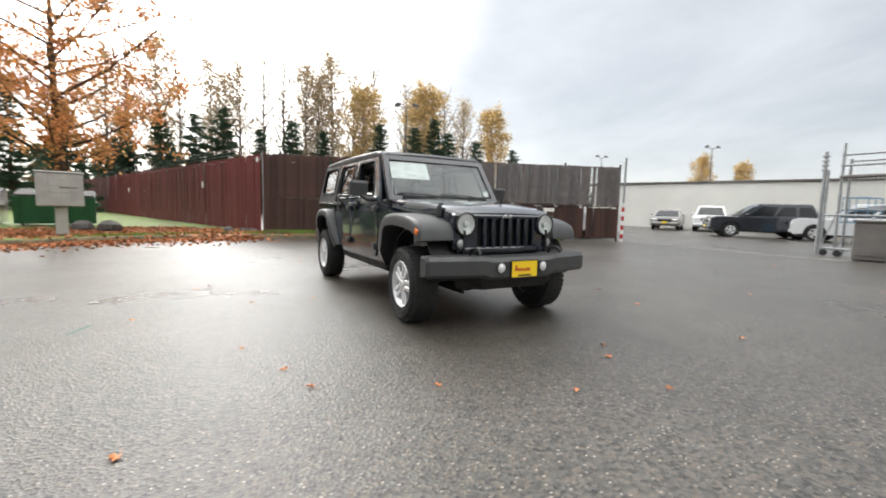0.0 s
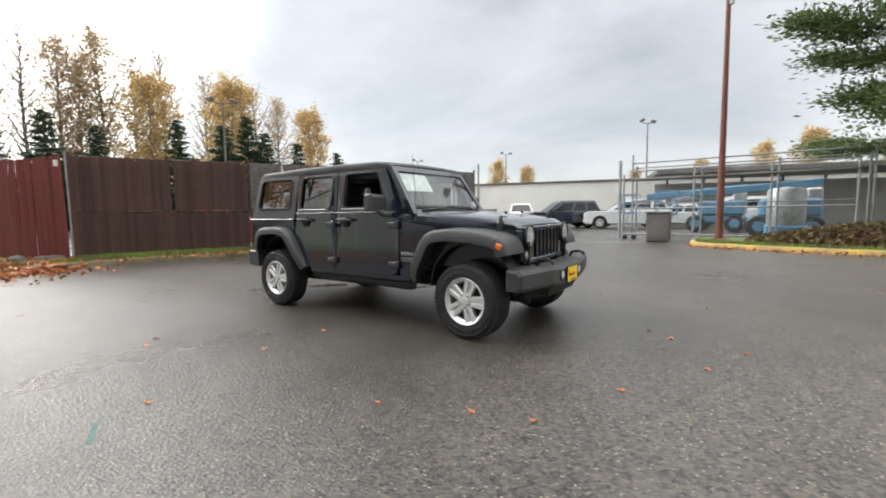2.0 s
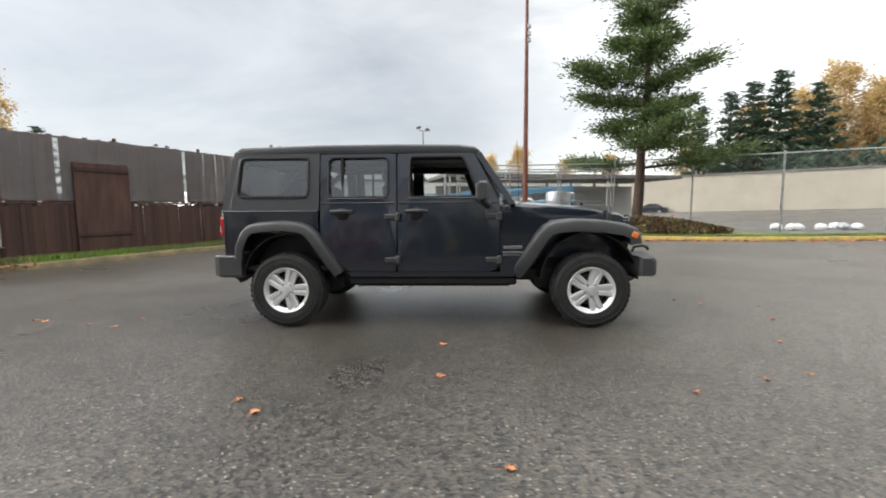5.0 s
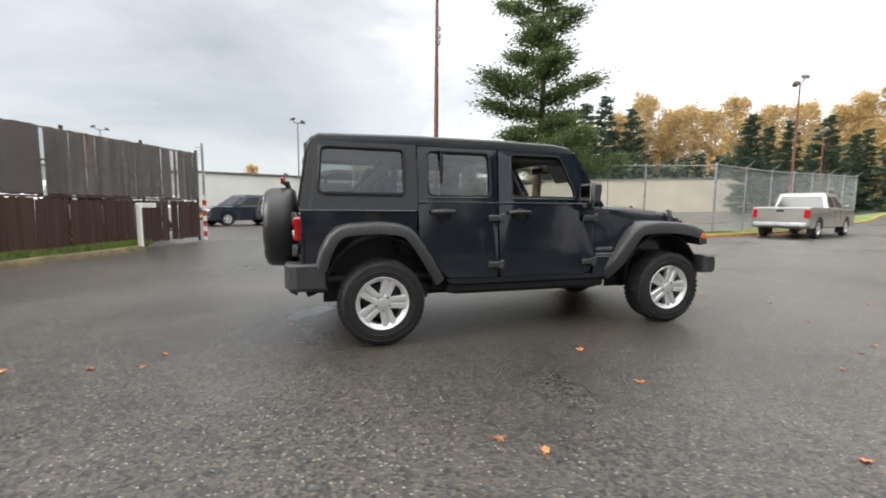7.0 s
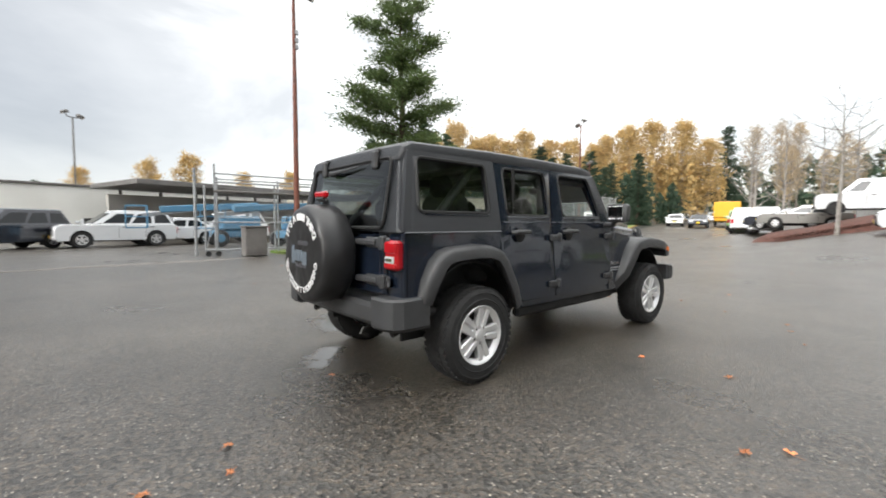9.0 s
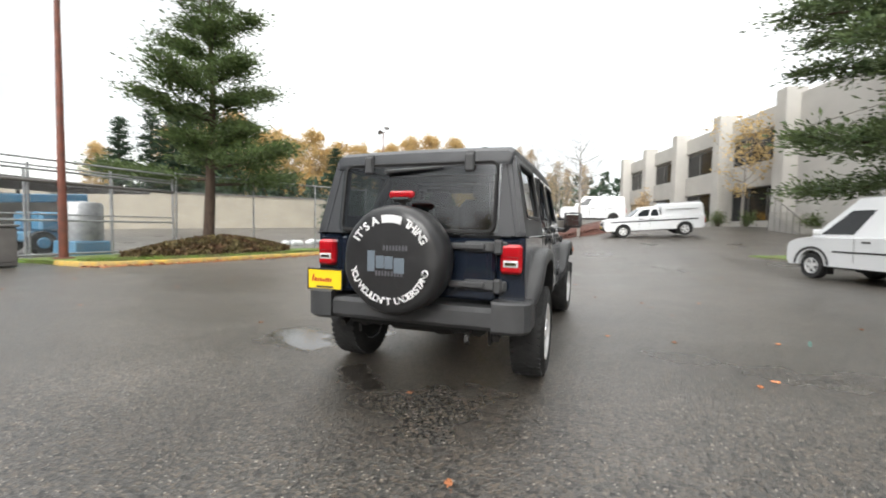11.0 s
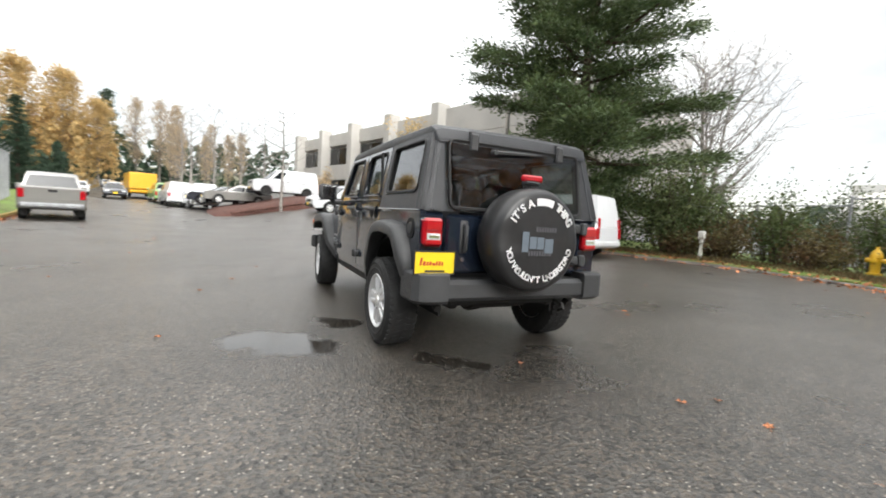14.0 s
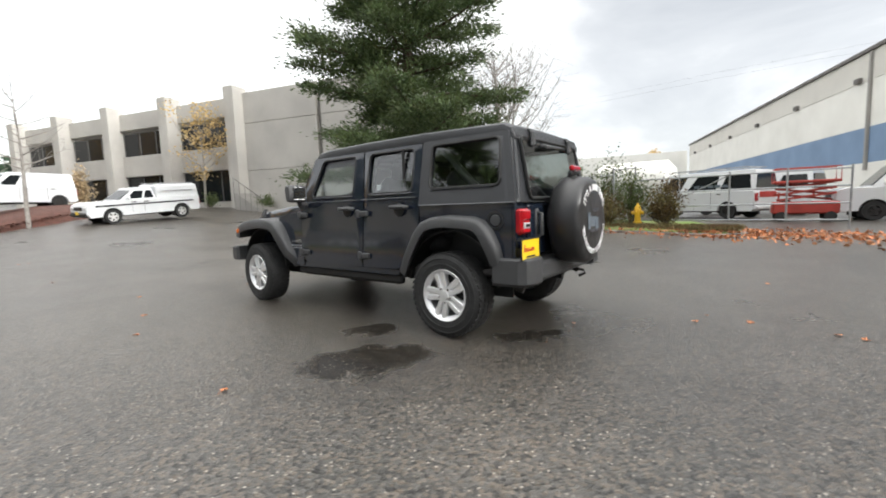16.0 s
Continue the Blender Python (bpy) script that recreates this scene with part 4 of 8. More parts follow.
    # hardtop side with the rear quarter window
    out = [(-2.115, BELT + 0.05), (-2.115, BELT + 0.03), (-2.115, BELT + 0.015), (-2.08, BELT + 0.012), (-1.20, BELT + 0.012), (-1.17, BELT + 0.013), (-1.155, BELT + 0.02), (-1.155, BELT + 0.05),
           (-1.155, 1.66), (-1.155, 1.68), (-1.16, 1.695), (-1.18, 1.70), (-1.98, 1.70), (-2.0, 1.70), (-2.015, 1.69), (-2.02, 1.67)]
    win = rounded(-1.945, 1.275, -1.265, 1.655, 0.045)
    win = [(x - 0.03 * (1.655 - z) / 0.38 * max(0.0, (-1.5 - x) / 0.45), z) for x, z in win]
    side = side_panel(out, win, s, proud=0.006).ob("hardtop_side", HARDTOP, jeep, "grained dark hardtop side", 30)
    seal(win, s, 0.014, -0.004).ob("window_seal", SEAL, side, smooth=60)
    pane(shrink(win, -0.004), s, 0.010).ob("window_glass", TINT, side).visible_shadow = False
    Shape().box(-1.64, s * 0.826, BELT + 0.004, 0.95, 0.020, 0.014, 0.004).ob("seam", PAINT, side)
    Shape().box(-1.60, s * (side_y(1.275) + 0.004), 1.262, 0.64, 0.024, 0.012, 0.003).ob("window_ledge", PAINT, side)

# roof: a crowned shell with rounded gutters
rings = []
for x, lift, half in ((-2.055, -0.030, 0.66), (-2.03, 0.0, 0.685), (-1.96, 0.035, 0.695), (-1.16, 0.055, 0.697), (-0.39, 0.055, 0.697), (0.20, 0.045, 0.692), (0.37, 0.025, 0.685), (0.42, -0.005, 0.675)):
    ring = []
    for u, dz in ((-1.0, -0.035), (-1.008, 0.005), (-0.995, 0.038), (-0.95, 0.056), (-0.5, 0.064), (0, 0.068), (0.5, 0.064), (0.95, 0.056), (0.995, 0.038), (1.008, 0.005), (1.0, -0.035)):
        ring.append((x, u * (half + 0.012), ROOF_Z - 0.025 + lift + dz * (0.4 if lift < -0.01 else 1)))
    ring += [(x, 0.9 * half, ROOF_Z - 0.05 + lift * 0.5), (x, -0.9 * half, ROOF_Z - 0.05 + lift * 0.5)]
    rings.append(ring)
Shape().loft(rings).ob("roof", HARDTOP, jeep, "grained dark hardtop roof", 40)
for x in (-1.15, -0.39):
    Shape().box(x, 0, ROOF_Z + 0.079, 0.012, 1.30, 0.006, 0.002).ob("roof_seam", SEAL, jeep)


def back_x(z):
    return -2.125 + max(0.0, z - BELT) * 0.17


# rear of the hardtop: frame round the lift glass
outer = rounded(-0.70, BELT + 0.01, 0.70, 1.70, 0.06)
outer = [(y * (1.12 - 0.15 * max(0.0, (z - BELT) / 0.57)), z) for y, z in outer]
inner = rounded(-0.60, BELT + 0.035, 0.60, 1.655, 0.05)
sh = Shape()
n = len(outer)
loops = [[(back_x(z) - d, y, z) for y, z in loop] for d in (0.0, -0.05) for loop in (outer, inner)]
fs = []
for i in range(n):
    j = (i + 1) % n
    fs += [(i, j, n + j, n + i), (2 * n + i, 3 * n + i, 3 * n + j, 2 * n + j), (i, 2 * n + i, 2 * n + j, j), (n + i, n + j, 3 * n + j, 3 * n + i)]
rear_frame = sh.add([p for l in loops for p in l], fs).ob("hardtop_rear", HARDTOP, jeep, "grained dark hardtop rear frame", 30)
for s in (-1, 1):
    # rounded rear pillars
    rings = []
    for z in (BELT + 0.01, 1.35, 1.55, 1.66, 1.70):
        yo, xo = side_y(z) + 0.004, back_x(z)
        k = 0.0 if z < 1.69 else 0.03
        rings.append([(xo + 0.10, s * (yo + 0.003 - k), z), (xo + 0.035, s * (yo + 0.001 - k), z), (xo + 0.008, s * (yo - 0.03 - k), z), (xo - 0.004, s * (yo - 0.07), z), (xo + 0.03, s * (yo - 0.10), z), (xo + 0.10, s * (yo - 0.05), z)])
    Shape().loft(rings).ob("rear_pillar", HARDTOP, jeep, smooth=60)
glass_ring = rounded(-0.63, BELT + 0.012, 0.63, 1.672, 0.05)
lift = Shape().add([(back_x(z) - 0.015, y, z) for y, z in glass_ring], [tuple(range(len(glass_ring)))]).ob("lift_glass", LIFT, jeep, "dark tinted rear lift glass")
lift.visible_shadow = False
Shape().tube([(back_x(z) - 0.016, y, z) for y, z in inner + inner[:1]], 0.014, 6, False).ob("glass_border", SEAL, lift, smooth=60)
for y in (-0.40, 0.40):
    h = Shape().box(back_x(1.65) - 0.03, y, 1.655, 0.035, 0.07, 0.13, 0.012)
    h.box(back_x(1.7) + 0.02, y, 1.725, 0.10, 0.06, 0.03, 0.008)
    h.ob("glass_hinge", TRIM, lift)
w = Shape().cyl((back_x(1.6) - 0.02, 0.23, 1.60), (back_x(1.6) - 0.07, 0.23, 1.60), 0.025, 0.02, 10)
w.tube([(back_x(1.6) - 0.06, 0.23, 1.60), (back_x(1.6) - 0.05, 0.05, 1.61), (back_x(1.6) - 0.04, -0.20, 1.625)], [0.016, 0.014, 0.006], 6)
w.ob("rear_wiper", TRIM, lift, smooth=50)

# tailgate
tg = Shape().box(-2.105, 0, 0.905, 0.05, 1.22, 0.43, 0.02).ob("tailgate", PAINT, jeep)
for s in (-1, 1):
    Shape().box(-2.085, s * 0.715, 0.89, 0.06, 0.20, 0.48, 0.03).ob("rear_corner", PAINT, jeep)
Shape().box(-2.128, -0.16, 0.90, 0.012, 0.80, 0.30, 0.006).ob("tailgate_relief", PAINT, tg)
for z in (1.065, 0.80):
    h = Shape().box(-2.145, -0.55, z, 0.03, 0.30, 0.075, 0.012)
    h.box(-2.155, -0.42, z, 0.05, 0.26, 0.045, 0.010).box(-2.16, -0.64, z, 0.05, 0.06, 0.10, 0.012)
    h.ob("tailgate_hinge", TRIM, tg)
h = Shape().tube([(-2.13, 0.475, 1.05), (-2.175, 0.475, 1.04), (-2.175, 0.475, 0.87), (-2.13, 0.475, 0.85)], 0.016, 8)
h.box(-2.133, 0.475, 0.96, 0.012, 0.06, 0.24, 0.005)
h.ob("tailgate_handle", TRIM, tg, smooth=50)
Shape().cyl((-2.13, 0.475, 0.795), (-2.14, 0.475, 0.795), 0.016, n=12).ob("lock", CHROME, tg)
for s in (-1, 1):
    t = Shape().box(-2.125, s * 0.725, 0.985, 0.07, 0.145, 0.20, 0.018).ob("tail_lamp", REDLAMP, jeep, "red tail lamp")
    Shape().box(-2.150, s * 0.725, 1.035, 0.04, 0.130, 0.085, 0.012).ob("lens", REDLAMP, t)
    Shape().box(-2.166, s * 0.725, 0.955, 0.012, 0.100, 0.046, 0.004).ob("lens", CLEARLAMP, t, "clear reversing lens")
    Shape().box(-2.150, s * 0.725, 0.915, 0.04, 0.130, 0.042, 0.010).ob("lens", REDLAMP, t)
    Shape().box(-2.1735, s * 0.725, 0.955, 0.003, 0.075, 0.022, 0.001).ob("reflector", CHROME, t)
# fuel cap, left side
f = Shape().lathe([(0.075, 0.0), (0.075, 0.006), (0.060, 0.008), (0.058, -0.006), (0.0, -0.006)], (-1.94, 0.816, 1.0), (0, 1, 0), 24).ob("fuel_filler", SEAL, jeep, smooth=40)
Shape().lathe([(0.045, -0.004), (0.042, 0.012), (0.0, 0.014)], (-1.94, 0.816, 1.0), (0, 1, 0), 18).ob("cap", TRIM, f, smooth=40)

# bumpers
rb = Shape().box(-2.12, 0, 0.575, 0.20, 1.30, 0.155, 0.03)
rear_bumper = rb.ob("rear_bumper", TRIM, jeep, "black textured rear bumper")
for s in (-1, 1):
    c = Shape()
    ring = [(-2.245, 0.62), (-2.245, 0.76), (-2.21, 0.83), (-2.15, 0.865), (-1.93, 0.865), (-1.93, 0.62)]
    low = [(x * (1 if x > -2 else 0.995), y * 0.99) for x, y in ring]
    c.loft([[(x + 0.015, s * y * 0.985, 0.485) for x, y in low], [(x, s * y, 0.51) for x, y in ring], [(x, s * y, 0.69) for x, y in ring], [(x + 0.012, s * y * 0.988, 0.705) for x, y in ring]])
    c.ob("end_cap", TRIM, rear_bumper, smooth=30)
Shape().box(-2.05, 0.0, 0.47, 0.10, 1.1, 0.06, 0.02).ob("valance", SEAL, rear_bumper)
hk = Shape().tube([(-2.1, -0.44, 0.46), (-2.2, -0.44, 0.45), (-2.22, -0.44, 0.42), (-2.16, -0.44, 0.39)], 0.014, 6)
hk.ob("tow_hook", STEEL, rear_bumper)
fb = Shape()
ring = lambda x0, x1, z0, z1, y: [(x0, y, z0), (x0, y, z1), (x1 - 0.03, y, z1), (x1, y, z1 - 0.035), (x1, y, z0 + 0.03), (x1 - 0.03, y, z0)]
fb.loft([ring(1.93, 2.03, 0.515, 0.675, -0.93), ring(1.90, 2.06, 0.505, 0.690, -0.905), ring(1.90, 2.155, 0.50, 0.69, -0.48), ring(1.90, 2.165, 0.50, 0.69, -0.40), ring(1.90, 2.165, 0.475, 0.675, -0.34),
         ring(1.90, 2.165, 0.475, 0.675, 0.34), ring(1.90, 2.165, 0.50, 0.69, 0.40), ring(1.90, 2.155, 0.50, 0.69, 0.48), ring(1.90, 2.06, 0.505, 0.690, 0.905), ring(1.93, 2.03, 0.515, 0.675, 0.93)])
front_bumper = fb.ob("front_bumper", TRIM, jeep, "black textured front bumper", 25)
va = Shape()
va.loft([[(1.92, -0.60, 0.50), (2.12, -0.42, 0.50), (2.12, 0.42, 0.50), (1.92, 0.60, 0.50)], [(1.92, -0.55, 0.38), (2.07, -0.36, 0.38), (2.07, 0.36, 0.38), (1.92, 0.55, 0.38)]])
va.ob("valance", SEAL, front_bumper)
for y in (-0.235, 0.255):
    fog = Shape().lathe([(0.058, 0.0), (0.058, 0.018), (0.048, 0.022), (0.046, 0.008)], (2.158, y, 0.585), (1, 0, 0), 20).ob("fog_lamp", TRIM, front_bumper, smooth=40)
    Shape().lathe([(0.046, 0.010), (0.035, 0.020), (0.0, 0.024)], (2.158, y, 0.585), (1, 0, 0), 20).ob("lens", CLEARLAMP, fog, smooth=60)
for s in (-1, 1):
    Shape().tube([(2.00, s * 0.47, 0.68), (2.02, s * 0.47, 0.74), (2.10, s * 0.47, 0.755), (2.15, s * 0.47, 0.74), (2.165, s * 0.47, 0.71)], 0.015, 8).ob("tow_hook", SEAL, front_bumper, smooth=60)


def plate(parent, at, seed):
    """A dealer's yellow plate with unreadable red script shown as bars."""
    p = Shape().box(0, 0, 0, 0.305, 0.155, 0.010, 0.006)
    o = p.ob("plate", YELLOW, parent, "yellow dealer plate with red script")
    o.matrix_basis = at
    rnd, x = random.Random(seed), -0.115
    for k in range(8):
        w = rnd.uniform(0.018, 0.030)
        h = 0.055 if k == 0 else rnd.uniform(0.018, 0.034)
        Shape().box(x + w / 2, -0.004 + (h - 0.03) / 2, 0.0062, w * 0.72, h, 0.002, 0, pose(0, 0, 0, 0, 0, -12)).ob("script_bar", REDINK, o)
        x += w
    Shape().box(0.0, -0.058, 0.0062, 0.15, 0.014, 0.002).ob("print_bar", INK, o)
    fr = Shape()
    for xx, yy, sx, sy in ((0, 0.078, 0.315, 0.010), (0, -0.078, 0.315, 0.010), (0.154, 0, 0.010, 0.16), (-0.154, 0, 0.010, 0.16)):
        fr.box(xx, yy, 0.001, sx, sy, 0.014, 0.002)
    fr.ob("plate_frame", SEAL, o)
    return o


plate(jeep, Matrix.Translation((2.178, 0.02, 0.570)) @ Euler((radians(90), 0, radians(90))).to_matrix().to_4x4(), 1)
plate(jeep, Matrix.Translation((-2.185, 0.715, 0.775)) @ Euler((radians(90), 0, radians(-90))).to_matrix().to_4x4(), 1)
Shape().box(-2.15, 0.715, 0.80, 0.06, 0.10, 0.05, 0.01).ob("plate_bracket", SEAL, jeep)


# flares
def flare(pts, s, name, y_in=0.79, y_out=0.925, lip=0.085, blunt=None):
    """A wheel flare: an outline over the wheel, swept with a flat brim and a rolled lip."""
    n = len(pts)
    rings = []
    for i, (x, z) in enumerate(pts):
        a, b = pts[max(0, i - 1)], pts[min(n - 1, i + 1)]
        t = Vector((b[0] - a[0], b[1] - a[1])).normalized()
        nx, nz = t.y, -t.x
        if nz < 0 and abs(nz) > 0.05:
            nx, nz = -nx, -nz
        edge = min(1.0, 0.60 + min(i, (n - 1 - i) if blunt is None else n) * 0.3)
        yo = y_in + (y_out - y_in) * edge
        prof = ((y_in, 0.015), (yo - 0.05, 0.012), (yo - 0.015, 0.0), (yo, -0.025), (yo - 0.002, -lip), (yo - 0.025, -lip), (y_in, -0.035))
        rings.append([(x + nx * h, s * y, z + nz * h) for y, h in prof])
    return Shape().loft(rings).ob(name, TRIM, jeep, smooth=40)


REAR_ARC = [(-2.0, 0.66), (-1.965, 0.80), (-1.90, 0.93), (-1.83, 0.995), (-1.74, 1.02), (-1.50, 1.035), (-1.34, 1.02), (-1.24, 0.985), (-1.16, 0.90), (-1.03, 0.70), (-0.93, 0.54)]
FRONT_ARC = [(0.72, 0.52), (0.82, 0.68), (0.96, 0.91), (1.03, 0.985), (1.12, 1.02), (1.30, 1.035), (1.55, 1.025), (1.75, 0.995), (1.86, 0.955), (1.90, 0.90), (1.915, 0.82)]
for s in (-1, 1):
    flare(REAR_ARC, s, "rear_flare")
    fl = flare(FRONT_ARC, s, "front_flare", 0.60, 0.935, 0.105, True)
    Shape().box(1.845, s * 0.931, 0.895, 0.062, 0.022, 0.055, 0.008, pose(0, 0, 0, 0, 25, 0)).ob("side_marker", AMBER, fl, "amber side marker lamp")
    # dark wheel housings
    for cx, y0 in ((1.4735, 0.50), (-1.4735, 0.55)):
        h, k = Shape(), 14
        rr = [[(cx + 0.47 * math.cos(math.pi * i / k), s * y, 0.46 + 0.46 * math.sin(math.pi * i / k)) for i in range(k + 1)] + [(cx + 0.455 * math.cos(math.pi * i / k), s * y, 0.46 + 0.445 * math.sin(math.pi * i / k)) for i in range(k, -1, -1)] for y in (y0, 0.80)]
        h.loft(rr)
        h.box(cx, s * (y0 - 0.01), 0.62, 0.94, 0.02, 0.58)
        h.ob("wheel_housing", SEAL, jeep, smooth=50)

# engine bay sides, cowl, hood
bay = [(0.60, 0.72), (0.80, 0.735), (1.30, 0.66), (1.84, 0.60), (1.84, -0.60), (1.30, -0.66), (0.80, -0.735), (0.60, -0.72)]
Shape().loft([[(x, y, 0.66) for x, y in bay], [(x, y, 1.065 if x > 1 else 1.12) for x, y in bay]]).ob("engine_bay", PAINT, jeep)
rings = []
for x, half, top, edge in ((0.70, 0.715, 1.215, 1.13), (0.78, 0.715, 1.222, 1.13), (1.10, 0.685, 1.200, 1.10), (1.45, 0.645, 1.170, 1.08), (1.72, 0.61, 1.135, 1.06), (1.82, 0.595, 1.110, 1.05), (1.875, 0.58, 1.070, 1.04)):
    ring = []
    for u, k in ((-1, 0.0), (-1.0, 0.55), (-0.97, 0.78), (-0.88, 0.90), (-0.55, 0.97), (-0.48, 1.0), (0, 1.03), (0.48, 1.0), (0.55, 0.97), (0.88, 0.90), (0.97, 0.78), (1.0, 0.55), (1, 0.0)):
        ring.append((x + (0.02 if abs(u) < 0.6 and x > 1.8 else 0), u * half, edge - 0.03 + (top - edge + 0.03) * k))
    rings.append(ring)
hood = Shape().loft(rings).ob("hood", PAINT, jeep, smooth=35)
for s in (-1, 1):
    l = Shape().box(1.70, s * 0.625, 1.085, 0.05, 0.035, 0.12, 0.010)
    l.tube([(1.70, s * 0.64, 1.02), (1.70, s * 0.655, 1.09), (1.70, s * 0.62, 1.145)], 0.016, 6)
    l.lathe([(0.0, 0.0), (0.024, 0.006), (0.024, 0.022), (0.0, 0.03)], (1.70, s * 0.605, 1.135), (0, 0, 1), 12)
    l.ob("hood_latch", TRIM, hood)
    Shape().box(0.66, s * 0.745, 1.16, 0.10, 0.05, 0.05, 0.012).ob("windscreen_hinge", TRIM, jeep)
for y in (-0.2, 0.2):
    Shape().cyl((1.55, y, 1.175), (1.55, y, 1.20), 0.016, n=10).ob("hood_bumper", RUBBER, hood)
Shape().loft([[(0.60, -0.79, 1.09), (0.60, 0.79, 1.09), (0.60, 0.79, 1.165), (0.60, -0.79, 1.165)], [(0.72, -0.735, 1.09), (0.72, 0.735, 1.09), (0.72, 0.72, 1.205), (0.72, -0.72, 1.205)]]).ob("cowl", PAINT, jeep)
Shape().box(0.735, 0, 1.225, 0.09, 1.15, 0.012, 0.004).ob("cowl_grille", SEAL, jeep)

# grille with seven slots
gr = Shape()
gz0, gz1 = 0.70, 1.055
slots = [-0.297 + 0.099 * i for i in range(7)]
edges = [-0.335] + [(a + b) / 2 for a, b in zip(slots, slots[1:])] + [0.335]
gr.box(1.885, 0, 1.035, 0.07, 1.19, 0.045, 0.014)
gr.box(1.890, 0, 0.725, 0.07, 1.10, 0.055, 0.014)
for y in edges[1:-1]:
    gr.box(1.890, y, 0.88, 0.065, 0.042, 0.29, 0.012)
for s in (-1, 1):
    gr.box(1.880, s * 0.465, 0.88, 0.07, 0.268, 0.29, 0.008)
grille = gr.ob("grille", PAINT, jeep, "dark slot grille")
# solid black sheet added behind the slots for the darkness of the recess
Shape().box(1.845, 0, 0.88, 0.015, 0.70, 0.30).ob("grille_mesh", SEAL, grille)
for y, w in ((-0.045, 0.025), (-0.014, 0.022), (0.014, 0.022), (0.045, 0.026)):
    Shape().box(1.925, y, 1.040, 0.006, w, 0.032, 0.002).ob("badge_bar", CHROME, grille)
for s in (-1, 1):
    hl = Shape().lathe([(0.112, 0.0), (0.109, 0.016), (0.098, 0.022), (0.094, 0.005)], (1.926, s * 0.475, 0.965), (1, 0, 0), 28).ob("headlamp", SEAL, grille, smooth=45)
    Shape().lathe([(0.095, 0.008), (0.070, 0.004), (0.040, -0.006), (0.0, -0.010)], (1.926, s * 0.475, 0.965), (1, 0, 0), 28).ob("reflector", CLEARLAMP, hl, smooth=60)
    Shape().lathe([(0.094, 0.014), (0.08, 0.026), (0.05, 0.036), (0.0, 0.040)], (1.926, s * 0.475, 0.965), (1, 0, 0), 28).ob("lens", GLASS, hl, smooth=60)
    Shape().lathe([(0.030, 0.006), (0.028, 0.022), (0.0, 0.026)], (1.926, s * 0.475, 0.965), (1, 0, 0), 14).ob("bulb_shield", CLEARLAMP, hl, smooth=60)
    tn = Shape().lathe([(0.052, 0.0), (0.050, 0.014), (0.040, 0.016)], (1.912, s * 0.520, 0.785), (1, 0, 0), 20).ob("turn_lamp", SEAL, grille, smooth=45)
    Shape().lathe([(0.042, 0.012), (0.03, 0.020), (0.0, 0.022)], (1.912, s * 0.520, 0.785), (1, 0, 0), 20).ob("lens", GALV, tn, smooth=60)

# windscreen frame, glass, wipers, stickers
WS = lambda z: 0.735 - (z - 1.215) * 0.66
out = [(-0.745, 1.19), (-0.70, 1.185), (0.70, 1.185), (0.745, 1.19), (0.695, 1.70), (0.66, 1.715), (-0.66, 1.715), (-0.695, 1.70)]
inn = [(-0.675, 1.245), (-0.65, 1.235), (0.65, 1.235), (0.675, 1.245), (0.635, 1.645), (0.61, 1.66), (-0.61, 1.66), (-0.635, 1.645)]
sh, n = Shape(), 8
loops = [[(WS(z) + d, y, z) for y, z in loop] for d in (0.018, -0.05) for loop in (out, inn)]
fs = []
for i in range(n):
    j = (i + 1) % n
    fs += [(i, j, n + j, n + i), (2 * n + i, 3 * n + i, 3 * n + j, 2 * n + j), (i, 2 * n + i, 2 * n + j, j), (n + i, n + j, 3 * n + j, 3 * n + i)]
wsf = sh.add([p for l in loops for p in l], fs).ob("windscreen_frame", PAINT, jeep, smooth=25)
g = Shape().loft([[(WS(z) + 0.004, y * 1.01, z) for y, z in inn], [(WS(z) - 0.002, y * 1.01, z) for y, z in inn]]).ob("windscreen", GLASS, jeep, "clear windscreen with papers taped inside")
g.visible_shadow = False
Shape().tube([(WS(z) + 0.006, y, z) for y, z in inn + inn[:1]], 0.010, 6, False).ob("glass_border", SEAL, g)
for y0, y1, z0, z1 in ((-0.64, -0.14, 1.44, 1.635), (0.585, 0.655, 1.27, 1.32)):
    pp = [(y0, z0), (y1, z0), (y1, z1), (y0, z1)]
    o = Shape().loft([[(WS(z) - 0.006, y, z) for y, z in pp], [(WS(z) - 0.010, y, z) for y, z in pp]]).ob("sticker", PAPER, g, "white paper sheet")
    rnd = random.Random(3)
    for k in range(9 if y1 - y0 > 0.3 else 2):
        zz = z0 + (z1 - z0) * (0.88 - 0.10 * k) if y1 - y0 > 0.3 else z0 + 0.015 + 0.02 * k
        for ya, yb in ((0.05, 0.30), (0.36, 0.66), (0.72, 0.95)) if y1 - y0 > 0.3 else ((0.1, 0.9),):
            if rnd.random() < 0.75:
                ya2, yb2 = y0 + (y1 - y0) * ya, y0 + (y1 - y0) * (ya + (yb - ya) * rnd.uniform(0.5, 1))
                q = [(ya2, zz), (yb2, zz), (yb2, zz + 0.006), (ya2, zz + 0.006)]
                Shape().loft([[(WS(z) - 0.0045, y, z) for y, z in q], [(WS(z) - 0.0055, y, z) for y, z in q]]).ob("print_bar", DIMINK, o)
